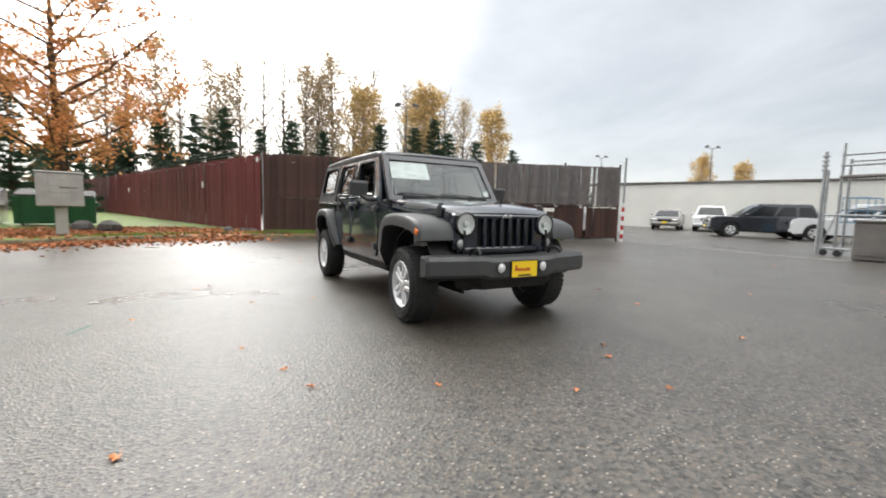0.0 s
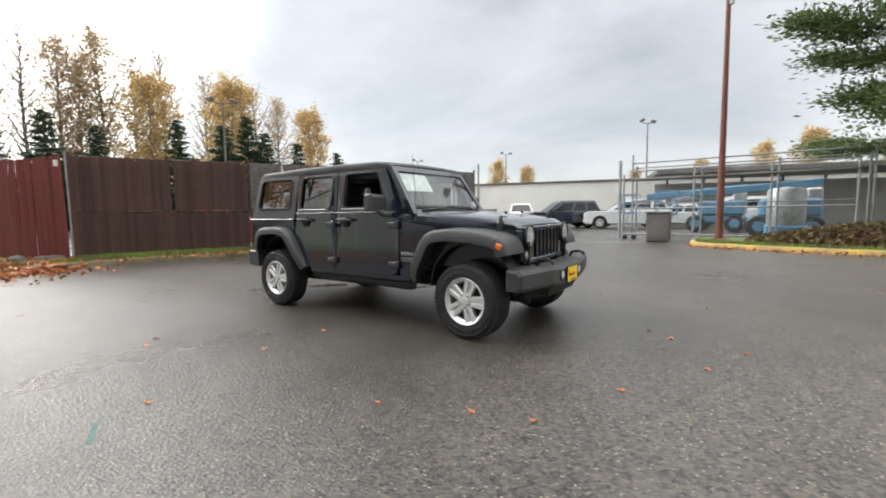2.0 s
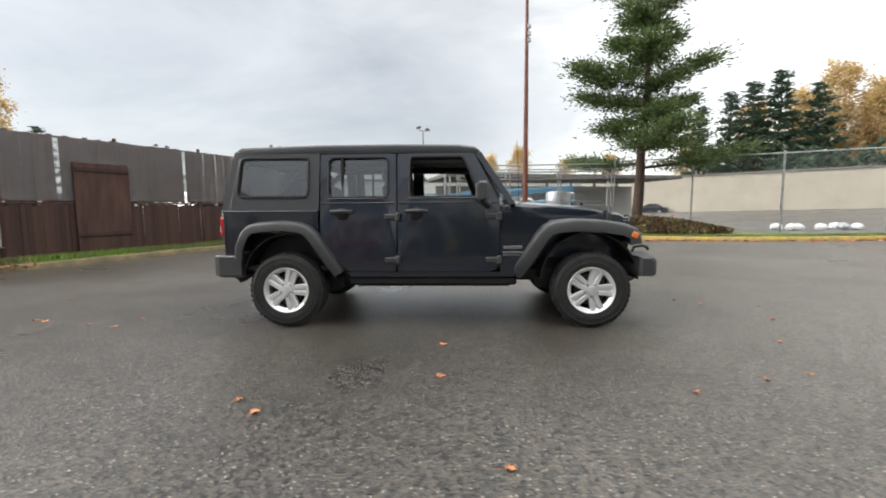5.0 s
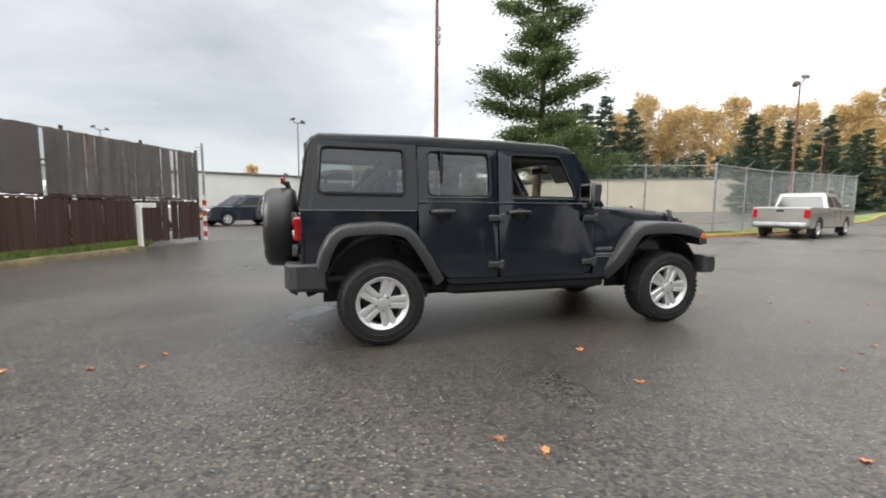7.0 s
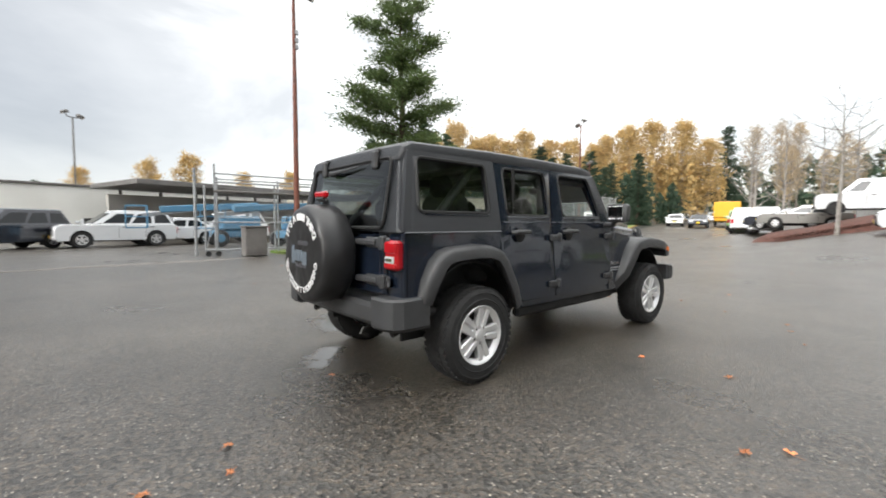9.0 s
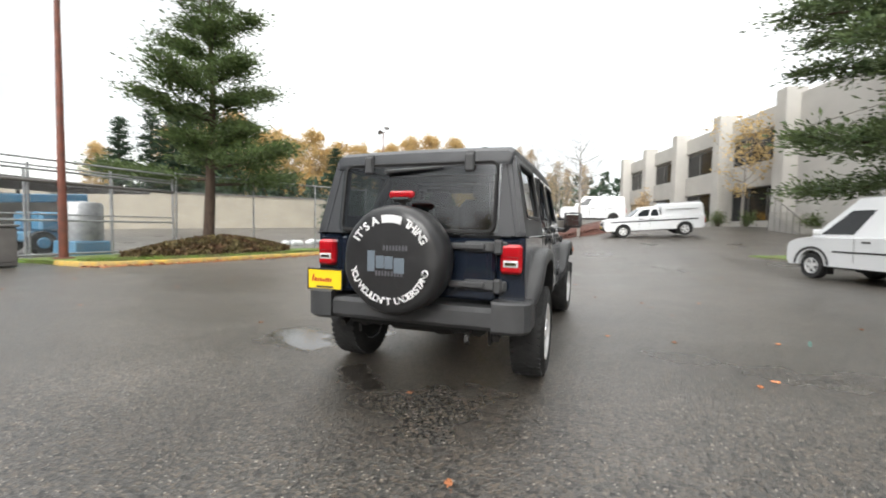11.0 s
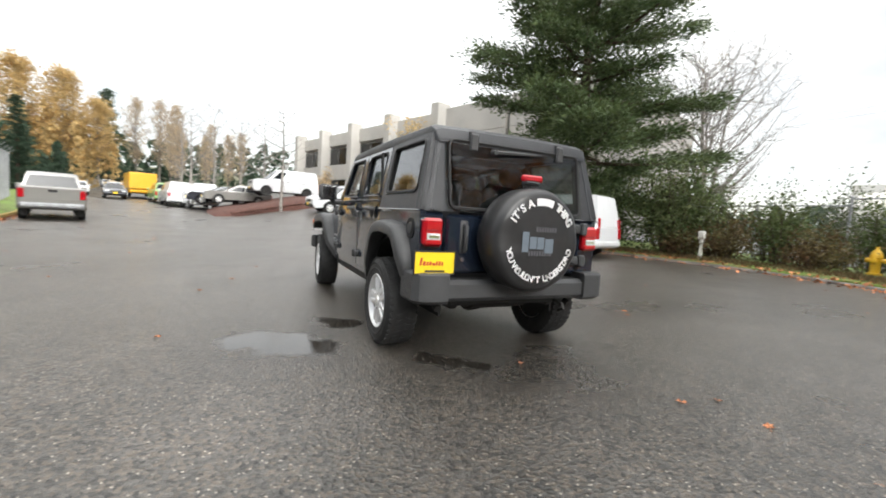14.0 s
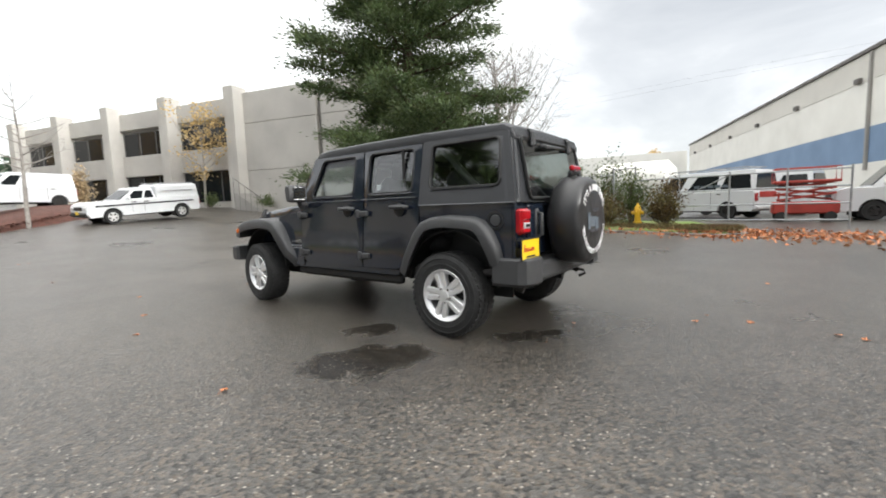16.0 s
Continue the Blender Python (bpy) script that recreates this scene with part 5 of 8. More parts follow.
for y0, y1 in ((-0.10, -0.62), (0.46, -0.06)):
    w = Shape().tube([(0.745, y0, 1.235), (0.755, y0 * 0.75 + y1 * 0.25, 1.258), (0.735, y1 * 0.8 + y0 * 0.2, 1.268)], [0.014, 0.012, 0.008], 6)
    w.tube([(0.735, y0 * 0.7 + y1 * 0.3, 1.262), (0.722, y1, 1.272)], 0.010, 6)
    w.ob("wiper", TRIM, jeep, smooth=50)
# antenna on the right cowl
an = Shape().cyl((0.80, -0.745, 1.03), (0.80, -0.745, 1.06), 0.022, 0.016, 10)
an.tube([(0.80, -0.745, 1.06), (0.79, -0.75, 1.45), (0.77, -0.76, 1.80)], [0.0035, 0.003, 0.002], 5)
an.ob("antenna", STEEL, jeep)
# mirrors
for s in (-1, 1):
    m = Shape().loft([[(0.40 + dx, s * (0.89 + dy), 1.305 + dz) for dx, dz in ((-0.0, -0.085), (0.075, -0.075), (0.085, 0.06), (0.07, 0.085), (-0.0, 0.09), (-0.02, 0.06), (-0.02, -0.06))] for dy in (0.0,)] +
                     [[(0.40 + dx, s * 1.07, 1.305 + dz) for dx, dz in ((-0.0, -0.09), (0.07, -0.08), (0.09, 0.06), (0.07, 0.095), (-0.0, 0.095), (-0.02, 0.06), (-0.02, -0.06))]] +
                     [[(0.405 + dx * 0.7, s * 1.095, 1.305 + dz * 0.8) for dx, dz in ((-0.0, -0.09), (0.07, -0.08), (0.09, 0.06), (0.07, 0.095), (-0.0, 0.095), (-0.02, 0.06), (-0.02, -0.06))]]).ob("door_mirror", TRIM, jeep, smooth=35)
    Shape().tube([(0.50, s * 0.81, 1.19), (0.49, s * 0.90, 1.185), (0.44, s * 0.95, 1.23)], 0.030, 8).ob("mirror_arm", TRIM, m, smooth=60)
    Shape().box(0.374, s * 0.985, 1.305, 0.006, 0.15, 0.14, 0.002).ob("mirror_glass", CHROME, m)
# side badges: lettering shown as bars
for s in (-1, 1):
    for z, w, h, material in ((0.775, 0.17, 0.030, CHROME), (0.725, 0.20, 0.016, GALV), (0.700, 0.16, 0.012, GALV)):
        x, k = 0.62 + 0.02, 0
        while x < 0.62 + 0.02 + w:
            Shape().box(x + 0.008, s * 0.8135, z, 0.013, 0.006, h, 0.001).ob("badge_bar", material, jeep)
            x += 0.021

# floor, frame and running gear
Shape().box(-0.72, 0, 0.56, 2.75, 1.50, 0.06, 0.02).ob("floor_pan", STEEL, jeep)
un = thing("underbody", "", "")
for key in list(un.keys()):
    del un[key]
un.parent = jeep
for s in (-1, 1):
    Shape().box(-0.02, s * 0.46, 0.47, 4.0, 0.09, 0.14, 0.02).ob("frame_rail", STEEL, un)
    Shape().box(-0.05, s * 0.70, 0.42, 1.55, 0.10, 0.08, 0.02).ob("rock_rail", STEEL, un)
for x in (1.4735, -1.4735):
    Shape().cyl((x, -0.70, 0.385), (x, 0.70, 0.385), 0.05, n=12).ob("axle", STEEL, un, smooth=50)
    Shape().lathe([(0.0, -0.12), (0.11, -0.09), (0.14, 0.0), (0.11, 0.09), (0.0, 0.12)], (x, -0.15 if x > 0 else 0.0, 0.385), (1, 0, 0), 14).ob("differential", STEEL, un, smooth=50)
    for s in (-1, 1):
        k = [(x + 0.03 + 0.06 * math.cos(a), s * 0.50 + 0.06 * math.sin(a), 0.42 + 0.30 * a / (10 * math.pi)) for a in [i * 0.5 for i in range(63)]]
        Shape().tube(k, 0.010, 5).ob("spring", STEEL, un)
        Shape().cyl((x - 0.10, s * 0.58, 0.34), (x - 0.05, s * 0.50, 0.85), 0.025, n=8).ob("damper", STEEL, un)
Shape().cyl((1.60, -0.62, 0.42), (1.60, 0.62, 0.42), 0.018, n=8).ob("track_rod", STEEL, un)
Shape().box(0.15, 0.0, 0.40, 0.75, 0.55, 0.10, 0.03).ob("gearbox_skid", STEEL, un)
Shape().box(-0.95, -0.25, 0.40, 0.85, 0.42, 0.14, 0.05).ob("fuel_tank_skid", STEEL, un)
Shape().tube([(0.3, -0.30, 0.42), (-0.9, 0.34, 0.42), (-1.6, 0.34, 0.46), (-2.0, 0.34, 0.44)], 0.035, 8).ob("exhaust", STEEL, un, smooth=60)
Shape().lathe([(0.0, -0.28), (0.10, -0.25), (0.10, 0.25), (0.0, 0.28)], (-1.88, 0.0, 0.47), (0, 1, 0), 14).ob("muffler", STEEL, un, smooth=50)
for s in (-1, 1):
    Shape().tube([(-1.95, s * 0.62, 0.50), (-2.02, s * 0.62, 0.44), (-2.08, s * 0.62, 0.42)], 0.028, 8).ob("tail_pipe" if s > 0 else "tow_loop", STEEL, un, smooth=60)


# wheels
def wheel(parent_name, x, y, s, turn=0.0):
    w = thing(parent_name, "", "")
    for key in list(w.keys()):
        del w[key]
    w.parent = jeep
    w.matrix_basis = pose(x, y, 0.368, 0, 0, turn) @ Matrix.Diagonal((0.968, 1, 0.968, 1))
    R, o = 0.388, s * 0.125
    prof = [(0.225, -0.118), (0.26, -0.126), (0.32, -0.126), (0.355, -0.110), (0.372, -0.088), (0.376, 0.0), (0.372, 0.088), (0.355, 0.110), (0.32, 0.126), (0.26, 0.126), (0.225, 0.118)]
    tyre = Shape().lathe(prof + [(0.225, -0.118)], (0, 0, 0), (0, 1, 0), 48).ob("tyre", RUBBER, w, "black road tyre", 35)
    tr = Shape()
    for k in range(44):
        a = 2 * math.pi * k / 44
        for yy, off in ((-0.088, 0.0), (-0.03, 0.04), (0.03, 0.0), (0.088, 0.04)):
            m = Matrix.Rotation(a + off, 4, "Y") @ pose(0, yy, 0.3725 if abs(yy) < 0.05 else 0.3665, 0, 0, 18 if yy > 0 else -18)
            tr.box(0, 0, 0, 0.036, 0.046, 0.012, 0, m)
    tr.ob("tread", RUBBER, tyre)
    for r in (0.275, 0.325):
        Shape().lathe([(r, s * 0.1255), (r + 0.004, s * 0.131), (r + 0.010, s * 0.1255)], (0, 0, 0), (0, 1, 0), 40).ob("sidewall_rib", RUBBER, tyre, smooth=60)
    rim = Shape()
    rim.lathe([(0.233, s * 0.118), (0.228, s * 0.124), (0.216, s * 0.118), (0.205, s * 0.100), (0.190, s * 0.088), (0.196, -s * 0.05), (0.222, -s * 0.115)], (0, 0, 0), (0, 1, 0), 40)
    for k in range(5):
        m = Matrix.Rotation(2 * math.pi * k / 5 + 0.31, 4, "Y")
        for side in (-1, 1):
            pts = [(side * 0.005, 0.040), (side * 0.046, 0.050), (side * 0.066, 0.206), (side * 0.014, 0.212)]
            if side < 0:
                pts = pts[::-1]
            rings = []
            for d, kx in ((0.060, 1.0), (0.098, 1.0), (0.106, 0.72)):
                cx = sum(p[0] for p in pts) / 4
                rings.append([tuple(m @ Vector((cx + (px - cx) * kx, s * d, pz))) for px, pz in pts])
            rim.loft(rings)
        web = [tuple(m @ Vector(p)) for p in ((-0.03, s * 0.085, 0.05), (0.03, s * 0.085, 0.05), (0.03, s * 0.085, 0.20), (-0.03, s * 0.085, 0.20))]
        rim.add(web, [(0, 1, 2, 3)])
    rim.lathe([(0.085, s * 0.06), (0.085, s * 0.095), (0.070, s * 0.104), (0.045, s * 0.106)], (0, 0, 0), (0, 1, 0), 24)
    r = rim.ob("rim", ALLOY, w, "silver five-spoke alloy rim", 35)
    Shape().lathe([(0.046, s * 0.10), (0.040, s * 0.118), (0.0, s * 0.122)], (0, 0, 0), (0, 1, 0), 20).ob("centre_cap", ALLOY, r, smooth=50)
    for k in range(5):
        a = 2 * math.pi * k / 5 + 0.31 + math.pi / 5
        Shape().cyl((0.064 * math.cos(a), s * 0.09, 0.064 * math.sin(a)), (0.064 * math.cos(a), s * 0.112, 0.064 * math.sin(a)), 0.011, n=6).ob("wheel_nut", CHROME, r)
    Shape().lathe([(0.0, s * 0.02), (0.155, s * 0.02), (0.155, s * 0.035), (0.0, s * 0.035)], (0, 0, 0), (0, 1, 0), 28).ob("brake_disc", STEEL, w, smooth=40)
    Shape().box(0.12, s * 0.025, 0.05, 0.07, 0.05, 0.16, 0.015).ob("brake_caliper", STEEL, w)
    Shape().lathe([(0.0, -s * 0.10), (0.215, -s * 0.10), (0.215, -s * 0.09), (0.0, -s * 0.09)], (0, 0, 0), (0, 1, 0), 28).ob("dust_shield", SEAL, w)
    return w


for s in (-1, 1):
    wheel("front_wheel", 1.4735, s * 0.785, s, -3.0)
    wheel("rear_wheel", -1.4735, s * 0.785, s)

# covered spare wheel
SC = Vector((0, 0.03, 0.965))
spare = Shape()
k, rings = 56, []
for r, x in ((0.20, -2.16), (0.345, -2.18), (0.372, -2.21), (0.376, -2.30), (0.372, -2.39), (0.350, -2.432), (0.325, -2.446), (0.25, -2.452), (0.12, -2.455), (0.01, -2.456)):
    ring = []
    for i in range(k):
        a = 2 * math.pi * i / k
        wr = 0.004 * math.sin(9 * a + r * 20) * (1 if r > 0.3 else 0.5) + 0.006 * math.sin(5 * a + 1) * max(0.0, -math.sin(a - 0.9)) * (r > 0.2)
        fold = 0.010 * max(0.0, math.sin(7 * (a - 5.2))) * (1.0 if 4.6 < a < 6.2 and r > 0.2 else 0.0)
        ring.append((x + wr + fold, SC.y + r * math.cos(a), SC.z + r * math.sin(a)))
    rings.append(ring)
cover = spare.loft(rings).ob("spare_wheel_cover", VINYL, jeep, "black vinyl spare wheel cover with white and grey print", 70)
BACK = Euler((radians(90), 0, radians(-90))).to_matrix().to_4x4()


def arc_text(text, radius, mid, step, size, top, material):
    """Letters set one by one round the cover; angles in degrees, as seen from behind, clockwise from the top."""
    n = len(text)
    for i, ch in enumerate(text):
        if ch == " ":
            continue
        a = radians(mid + (i - (n - 1) / 2) * step * (1 if top else -1))
        u, v = radius * math.sin(a), radius * math.cos(a)
        spin = -a if top else -a + math.pi
        m = Matrix.Translation((-2.456, SC.y, SC.z)) @ BACK @ Matrix.Translation((u, v, 0)) @ Matrix.Rotation(spin, 4, "Z")
        if ch == "#":
            o = Shape().box(0, 0, 0, size * 0.50, size * 0.68, 0.003).ob("print_bar", material, cover)
            o.data.transform(m)
        else:
            writing(ch, size, m, material, cover, "letter", depth=0.003)


arc_text("IT'S A #### THING", 0.278, 0, 7.4, 0.076, True, WHITEINK)
arc_text("YOU WOULDN'T UNDERSTAND", 0.272, 180, 6.8, 0.062, False, WHITEINK)
for x, w, h, v in ((-0.13, 0.055, 0.14, -0.005), (-0.065, 0.060, 0.085, -0.01), (0.0, 0.060, 0.085, -0.012), (0.075, 0.075, 0.10, -0.03)):
    o = Shape().box(x - 0.0, v + 0.0, 0, w, h, 0.003, 0.001).ob("logo_bar", GREYINK, cover)
    o.data.transform(Matrix.Translation((-2.458, SC.y, SC.z)) @ BACK)
for x0, x1, v in ((-0.045, 0.13, 0.085), (-0.10, 0.09, -0.085)):
    x = x0
    while x < x1:
        o = Shape().box(x + 0.009, v, 0, 0.014, 0.034, 0.003).ob("print_bar", DIMINK, cover)
        o.data.transform(Matrix.Translation((-2.457, SC.y, SC.z)) @ BACK)
        x += 0.023
Shape().cyl((-2.10, 0.03, 0.965), (-2.20, 0.03, 0.965), 0.12, n=16).ob("spare_carrier", TRIM, jeep)
st = Shape().tube([(-2.16, 0.03, 1.10), (-2.24, 0.03, 1.34), (-2.26, 0.03, 1.40)], 0.025, 8)
st.box(-2.27, 0.02, 1.375, 0.03, 0.14, 0.03, 0.008)
brake = st.ob("high_brake_lamp", TRIM, jeep)
Shape().box(-2.285, 0.02, 1.415, 0.04, 0.185, 0.048, 0.012).ob("lens", REDLAMP, brake)
Shape().box(-2.283, 0.02, 1.385, 0.05, 0.12, 0.02, 0.005).ob("lamp_foot", TRIM, brake)

# cabin
Shape().loft([[(0.35, -0.72, 0.75), (0.60, -0.72, 0.75), (0.62, -0.72, 1.20), (0.42, -0.72, 1.17), (0.32, -0.72, 1.05)], [(0.35, 0.72, 0.75), (0.60, 0.72, 0.75), (0.62, 0.72, 1.20), (0.42, 0.72, 1.17), (0.32, 0.72, 1.05)]]).ob("dashboard", TRIM, jeep)
sw = Shape()
c, ax = Vector((0.22, 0.36, 1.13)), Vector((-0.9, 0, 0.42)).normalized()
u, v = Vector((0, 1, 0)), ax.cross(Vector((0, 1, 0)))
sw.tube([c + (u * math.cos(a) + v * math.sin(a)) * 0.19 for a in [2 * math.pi * i / 28 for i in range(29)]], 0.016, 8, False)
for a in (0.2, math.pi - 0.2, -math.pi / 2):
    sw.cyl(c, c + (u * math.cos(a) + v * math.sin(a)) * 0.18, 0.018, n=6)
sw.cyl(c, c - ax * 0.20, 0.035, n=10)
sw.ob("steering_wheel", TRIM, jeep, smooth=50)
for x, y, w in ((-0.30, 0.37, 0.50), (-0.30, -0.37, 0.50), (-1.18, 0.38, 0.56), (-1.18, -0.38, 0.56)):
    st = thing("seat", "", "")
    for key in list(st.keys()):
        del st[key]
    st.parent = jeep
    Shape().box(x + 0.12, y, 0.80, 0.52, w, 0.18, 0.06).ob("cushion", CLOTH, st, smooth=60)
    Shape().box(x - 0.16, y, 1.13, 0.15, w * 0.94, 0.62, 0.06, pose(0, 0, 0, 0, -10, 0)).ob("backrest", CLOTH, st, smooth=60)
    Shape().box(x - 0.24, y, 1.50, 0.10, 0.26, 0.18, 0.05, pose(0, 0, 0, 0, -6, 0)).ob("headrest", CLOTH, st, smooth=60)
    for k in (-1, 1):
        Shape().cyl((x - 0.22, y + k * 0.06, 1.38), (x - 0.235, y + k * 0.06, 1.46), 0.007, n=6).ob("headrest_rod", CHROME, st)
rb = Shape()
for s in (-1, 1):
    rb.tube([(-0.42, s * 0.66, 0.70), (-0.42, s * 0.66, 1.50), (-0.44, s * 0.60, 1.62)], 0.04, 8)
    rb.tube([(0.38, s * 0.62, 1.62), (-0.44, s * 0.60, 1.635), (-1.30, s * 0.60, 1.62), (-1.95, s * 0.62, 0.95)], 0.038, 8)
    rb.tube([(0.38, s * 0.62, 1.62), (0.60, s * 0.68, 1.25)], 0.035, 8)
for x in (-0.44, -1.30):
    rb.tube([(x, -0.60, 1.63), (x, 0.60, 1.63)], 0.038, 8)
rb.ob("roll_bar", TRIM, jeep, smooth=60)
Shape().box(0.42, 0.0, 1.58, 0.03, 0.24, 0.07, 0.015).ob("cabin_mirror", TRIM, jeep)


# ---- other vehicles ----
def vehicle(name, label, category, m, paint, L, W, belt, H, wb, R, cab, hood_z, panes, group="", bed=None, low=0.32, hub=None, shift=0.0, lamps=True, tall=(0.16, 0.90)):
    """A parked vehicle, front to +x: body with wheel openings, cabin, panes, wheels, lamps, bumpers.
    cab: rear and front x at the belt and at the roof; panes: stretches of side glass, 0 rear to 1 front."""
    v = thing(name, label, category, m, group)
    xr, xf = shift - wb / 2, shift + wb / 2
    hw = W / 2
    a = R * 1.18

    def opening(cx):
        return [(cx + a * math.cos(radians(180 - 20 * i)), low + 0.02 + (a + R - low) * math.sin(radians(20 * i)) * 0.98) for i in range(10)]

    rear_z = bed if bed else belt
    out = [(-L / 2, low + 0.10), (-L / 2 + 0.10, low)] + opening(xr) + opening(xf) + [(L / 2 - 0.10, low), (L / 2, low + 0.12), (L / 2, hood_z - 0.28), (L / 2 - 0.06, hood_z - 0.12), (L / 2 - 0.30, hood_z - 0.02), (cab[1] + 0.05, belt - 0.02)]
    out += [(cab[0], belt), (cab[0], rear_z), (-L / 2 + 0.05, rear_z), (-L / 2, rear_z - 0.06)] if bed else [(-L / 2 + 0.06, belt), (-L / 2, belt - 0.10)]
    cz = (belt + low) / 2
    rings = []
    for y, k in ((-hw, 0.955), (-hw + 0.05, 0.99), (-hw + 0.14, 1.0), (hw - 0.14, 1.0), (hw - 0.05, 0.99), (hw, 0.955)):
        rings.append([(x * (0.5 + 0.5 * k) if abs(x) > L * 0.42 else x, y, cz + (z - cz) * (k if z > cz else 1.0)) for x, z in out])
    Shape().loft(rings).ob("body", paint, v, smooth=28)
    x0, x1, x2, x3 = cab
    b, t = hw - 0.05, hw - 0.05 - (H - belt) * 0.22
    lo = [(x0, -b, belt - 0.04), (x1, -b, belt - 0.04), (x1 + 0.02, 0, belt - 0.04), (x1, b, belt - 0.04), (x0, b, belt - 0.04), (x0 - 0.03, 0, belt - 0.04)]
    hi = [(x2, -t, H - 0.05), (x3, -t, H - 0.05), (x3 + 0.02, 0, H - 0.04), (x3, t, H - 0.05), (x2, t, H - 0.05), (x2 - 0.02, 0, H - 0.04)]
    mid = (x2 + x3) / 2
    hi = [(x, y, z - 0.06) for x, y, z in hi]
    edge = [(x + (0.04 if x < mid else -0.05), y * 0.965, z + 0.075) for x, y, z in hi]
    top = [(x + (0.15 if x < mid else -0.20), y * 0.84, H) for x, y, _ in hi]
    Shape().loft([lo, hi, edge, top]).ob("cabin", paint, v, smooth=28)

    def glaze(name_, p00, p10, p11, p01, u0, u1, w0, w1, lift):
        p = [Vector(q) for q in (p00, p10, p11, p01)]
        pt = lambda u, w: (p[0] * (1 - u) + p[1] * u) * (1 - w) + (p[3] * (1 - u) + p[2] * u) * w
        q = [pt(u0, w0), pt(u1, w0), pt(u1 - 0.02, w1), pt(u0 + 0.02, w1)]
        nrm = (p[1] - p[0]).cross(p[3] - p[0]).normalized()
        if nrm.dot(q[0] - Vector((shift, 0, cz))) < 0:
            nrm.negate()
        Shape().loft([[c + nrm * lift for c in q], [c - nrm * 0.02 for c in q]]).ob(name_, DARKWIN, v)

    for s in (0, 1):
        c = ((lo[0], lo[1], hi[1], hi[0]), (lo[4], lo[3], hi[3], hi[4]))[s]
        for u0, u1 in panes:
            glaze("side_window", *c, u0, u1, tall[0], tall[1], 0.006)
    glaze("windscreen", lo[1], lo[3], hi[3], hi[1], 0.06, 0.94, 0.10, 0.92, 0.036)
    if panes and panes[0][0] < 0.3 or bed:
        glaze("rear_window", lo[0], lo[4], hi[4], hi[0], 0.05, 0.95, 0.16, 0.92, 0.042)
    for cx in (xr, xf):
        for s in (-1, 1):
            w = Shape().lathe([(R * 0.60, -0.10), (R * 0.94, -0.11), (R, -0.08), (R, 0.08), (R * 0.94, 0.11), (R * 0.60, 0.10)], (cx, s * (hw - 0.12), R), (0, 1, 0), 24).ob("wheel", RUBBER, v, smooth=40)
            rim = Shape().lathe([(R * 0.62, s * 0.10), (R * 0.56, s * 0.105), (R * 0.50, s * 0.05)], (cx, s * (hw - 0.12), R), (0, 1, 0), 20)
            for k in range(5):
                mm = pose(cx, s * (hw - 0.12), R) @ Matrix.Rotation(2 * math.pi * k / 5, 4, "Y")
                rim.add([tuple(mm @ Vector(p)) for p in ((-R * 0.11, s * 0.085, 0.02), (R * 0.11, s * 0.085, 0.02), (R * 0.14, s * 0.085, R * 0.56), (-R * 0.14, s * 0.085, R * 0.56))], [(0, 1, 2, 3)])
            rim.lathe([(R * 0.16, s * 0.08), (R * 0.14, s * 0.10), (0.0, s * 0.10)], (cx, s * (hw - 0.12), R), (0, 1, 0), 12)
            rim.ob("rim", hub or ALLOY, w)
            Shape().lathe([(0.0, 0.0), (R * 0.58, 0.0), (R * 0.58, s * 0.01), (0.0, s * 0.01)], (cx, s * (hw - 0.14), R), (0, 1, 0), 16).ob("brake_disc", SEAL, w)
            h = Shape().box(cx, s * (hw - 0.20), R + 0.10, a * 1.9, 0.16, a * 1.5)
            h.ob("wheel_housing", SEAL, v)
    for s in (-1, 1):
        Shape().box(L / 2 - 0.10, s * (hw - 0.28), hood_z - 0.26, 0.22, 0.36, 0.15, 0.04).ob("headlamp", CLEARLAMP, v)
        Shape().box(-L / 2 + 0.05, s * (hw - 0.13), rear_z - 0.28, 0.14, 0.20, 0.36, 0.03).ob("tail_lamp", REDLAMP, v)
        Shape().box(cab[1] - 0.35, s * (hw + 0.09), belt + 0.10, 0.12, 0.20, 0.15, 0.04).ob("door_mirror", paint, v)
        for u in (0.30, 0.62):
            Shape().box(x0 + (x1 - x0) * u, s * (hw - 0.004), belt - 0.12, 0.20, 0.04, 0.04, 0.01).ob("door_handle", SEAL, v)
            Shape().box(x0 + (x1 - x0) * (u + 0.07), s * (hw - 0.012), (belt + low) / 2 + 0.05, 0.012, 0.03, belt - low - 0.2, 0.002).ob("door_gap", SEAL, v)
    Shape().box(L / 2 - 0.02, 0, hood_z - 0.28, 0.10, W - 0.95, 0.16, 0.03).ob("grille", SEAL, v)
    Shape().box(L / 2 - 0.03, 0, low + 0.14, 0.18, W - 0.12, 0.20, 0.06).ob("front_bumper", SEAL if bed or hub else paint, v)
    Shape().box(-L / 2 + 0.03, 0, low + 0.14, 0.18, W - 0.12, 0.20, 0.06).ob("rear_bumper", GALV if bed else paint, v)
    Shape().box(0, 0, low + 0.02, L * 0.8, W * 0.7, 0.12).ob("underbody", SEAL, v)
    if bed:
        Shape().box(-L / 2 + 0.02, 0, rear_z - 0.28, 0.05, W - 0.36, 0.48, 0.02).ob("tailgate", paint, v)
        Shape().box(-L / 2 - 0.012, 0, rear_z - 0.16, 0.03, 0.26, 0.10, 0.01).ob("tailgate_handle", SEAL, v)
    p = Shape().box(L / 2 + 0.065, 0, low + 0.22, 0.012, 0.30, 0.15).ob("plate", YELLOW if lamps else PAPER, v)
    return v


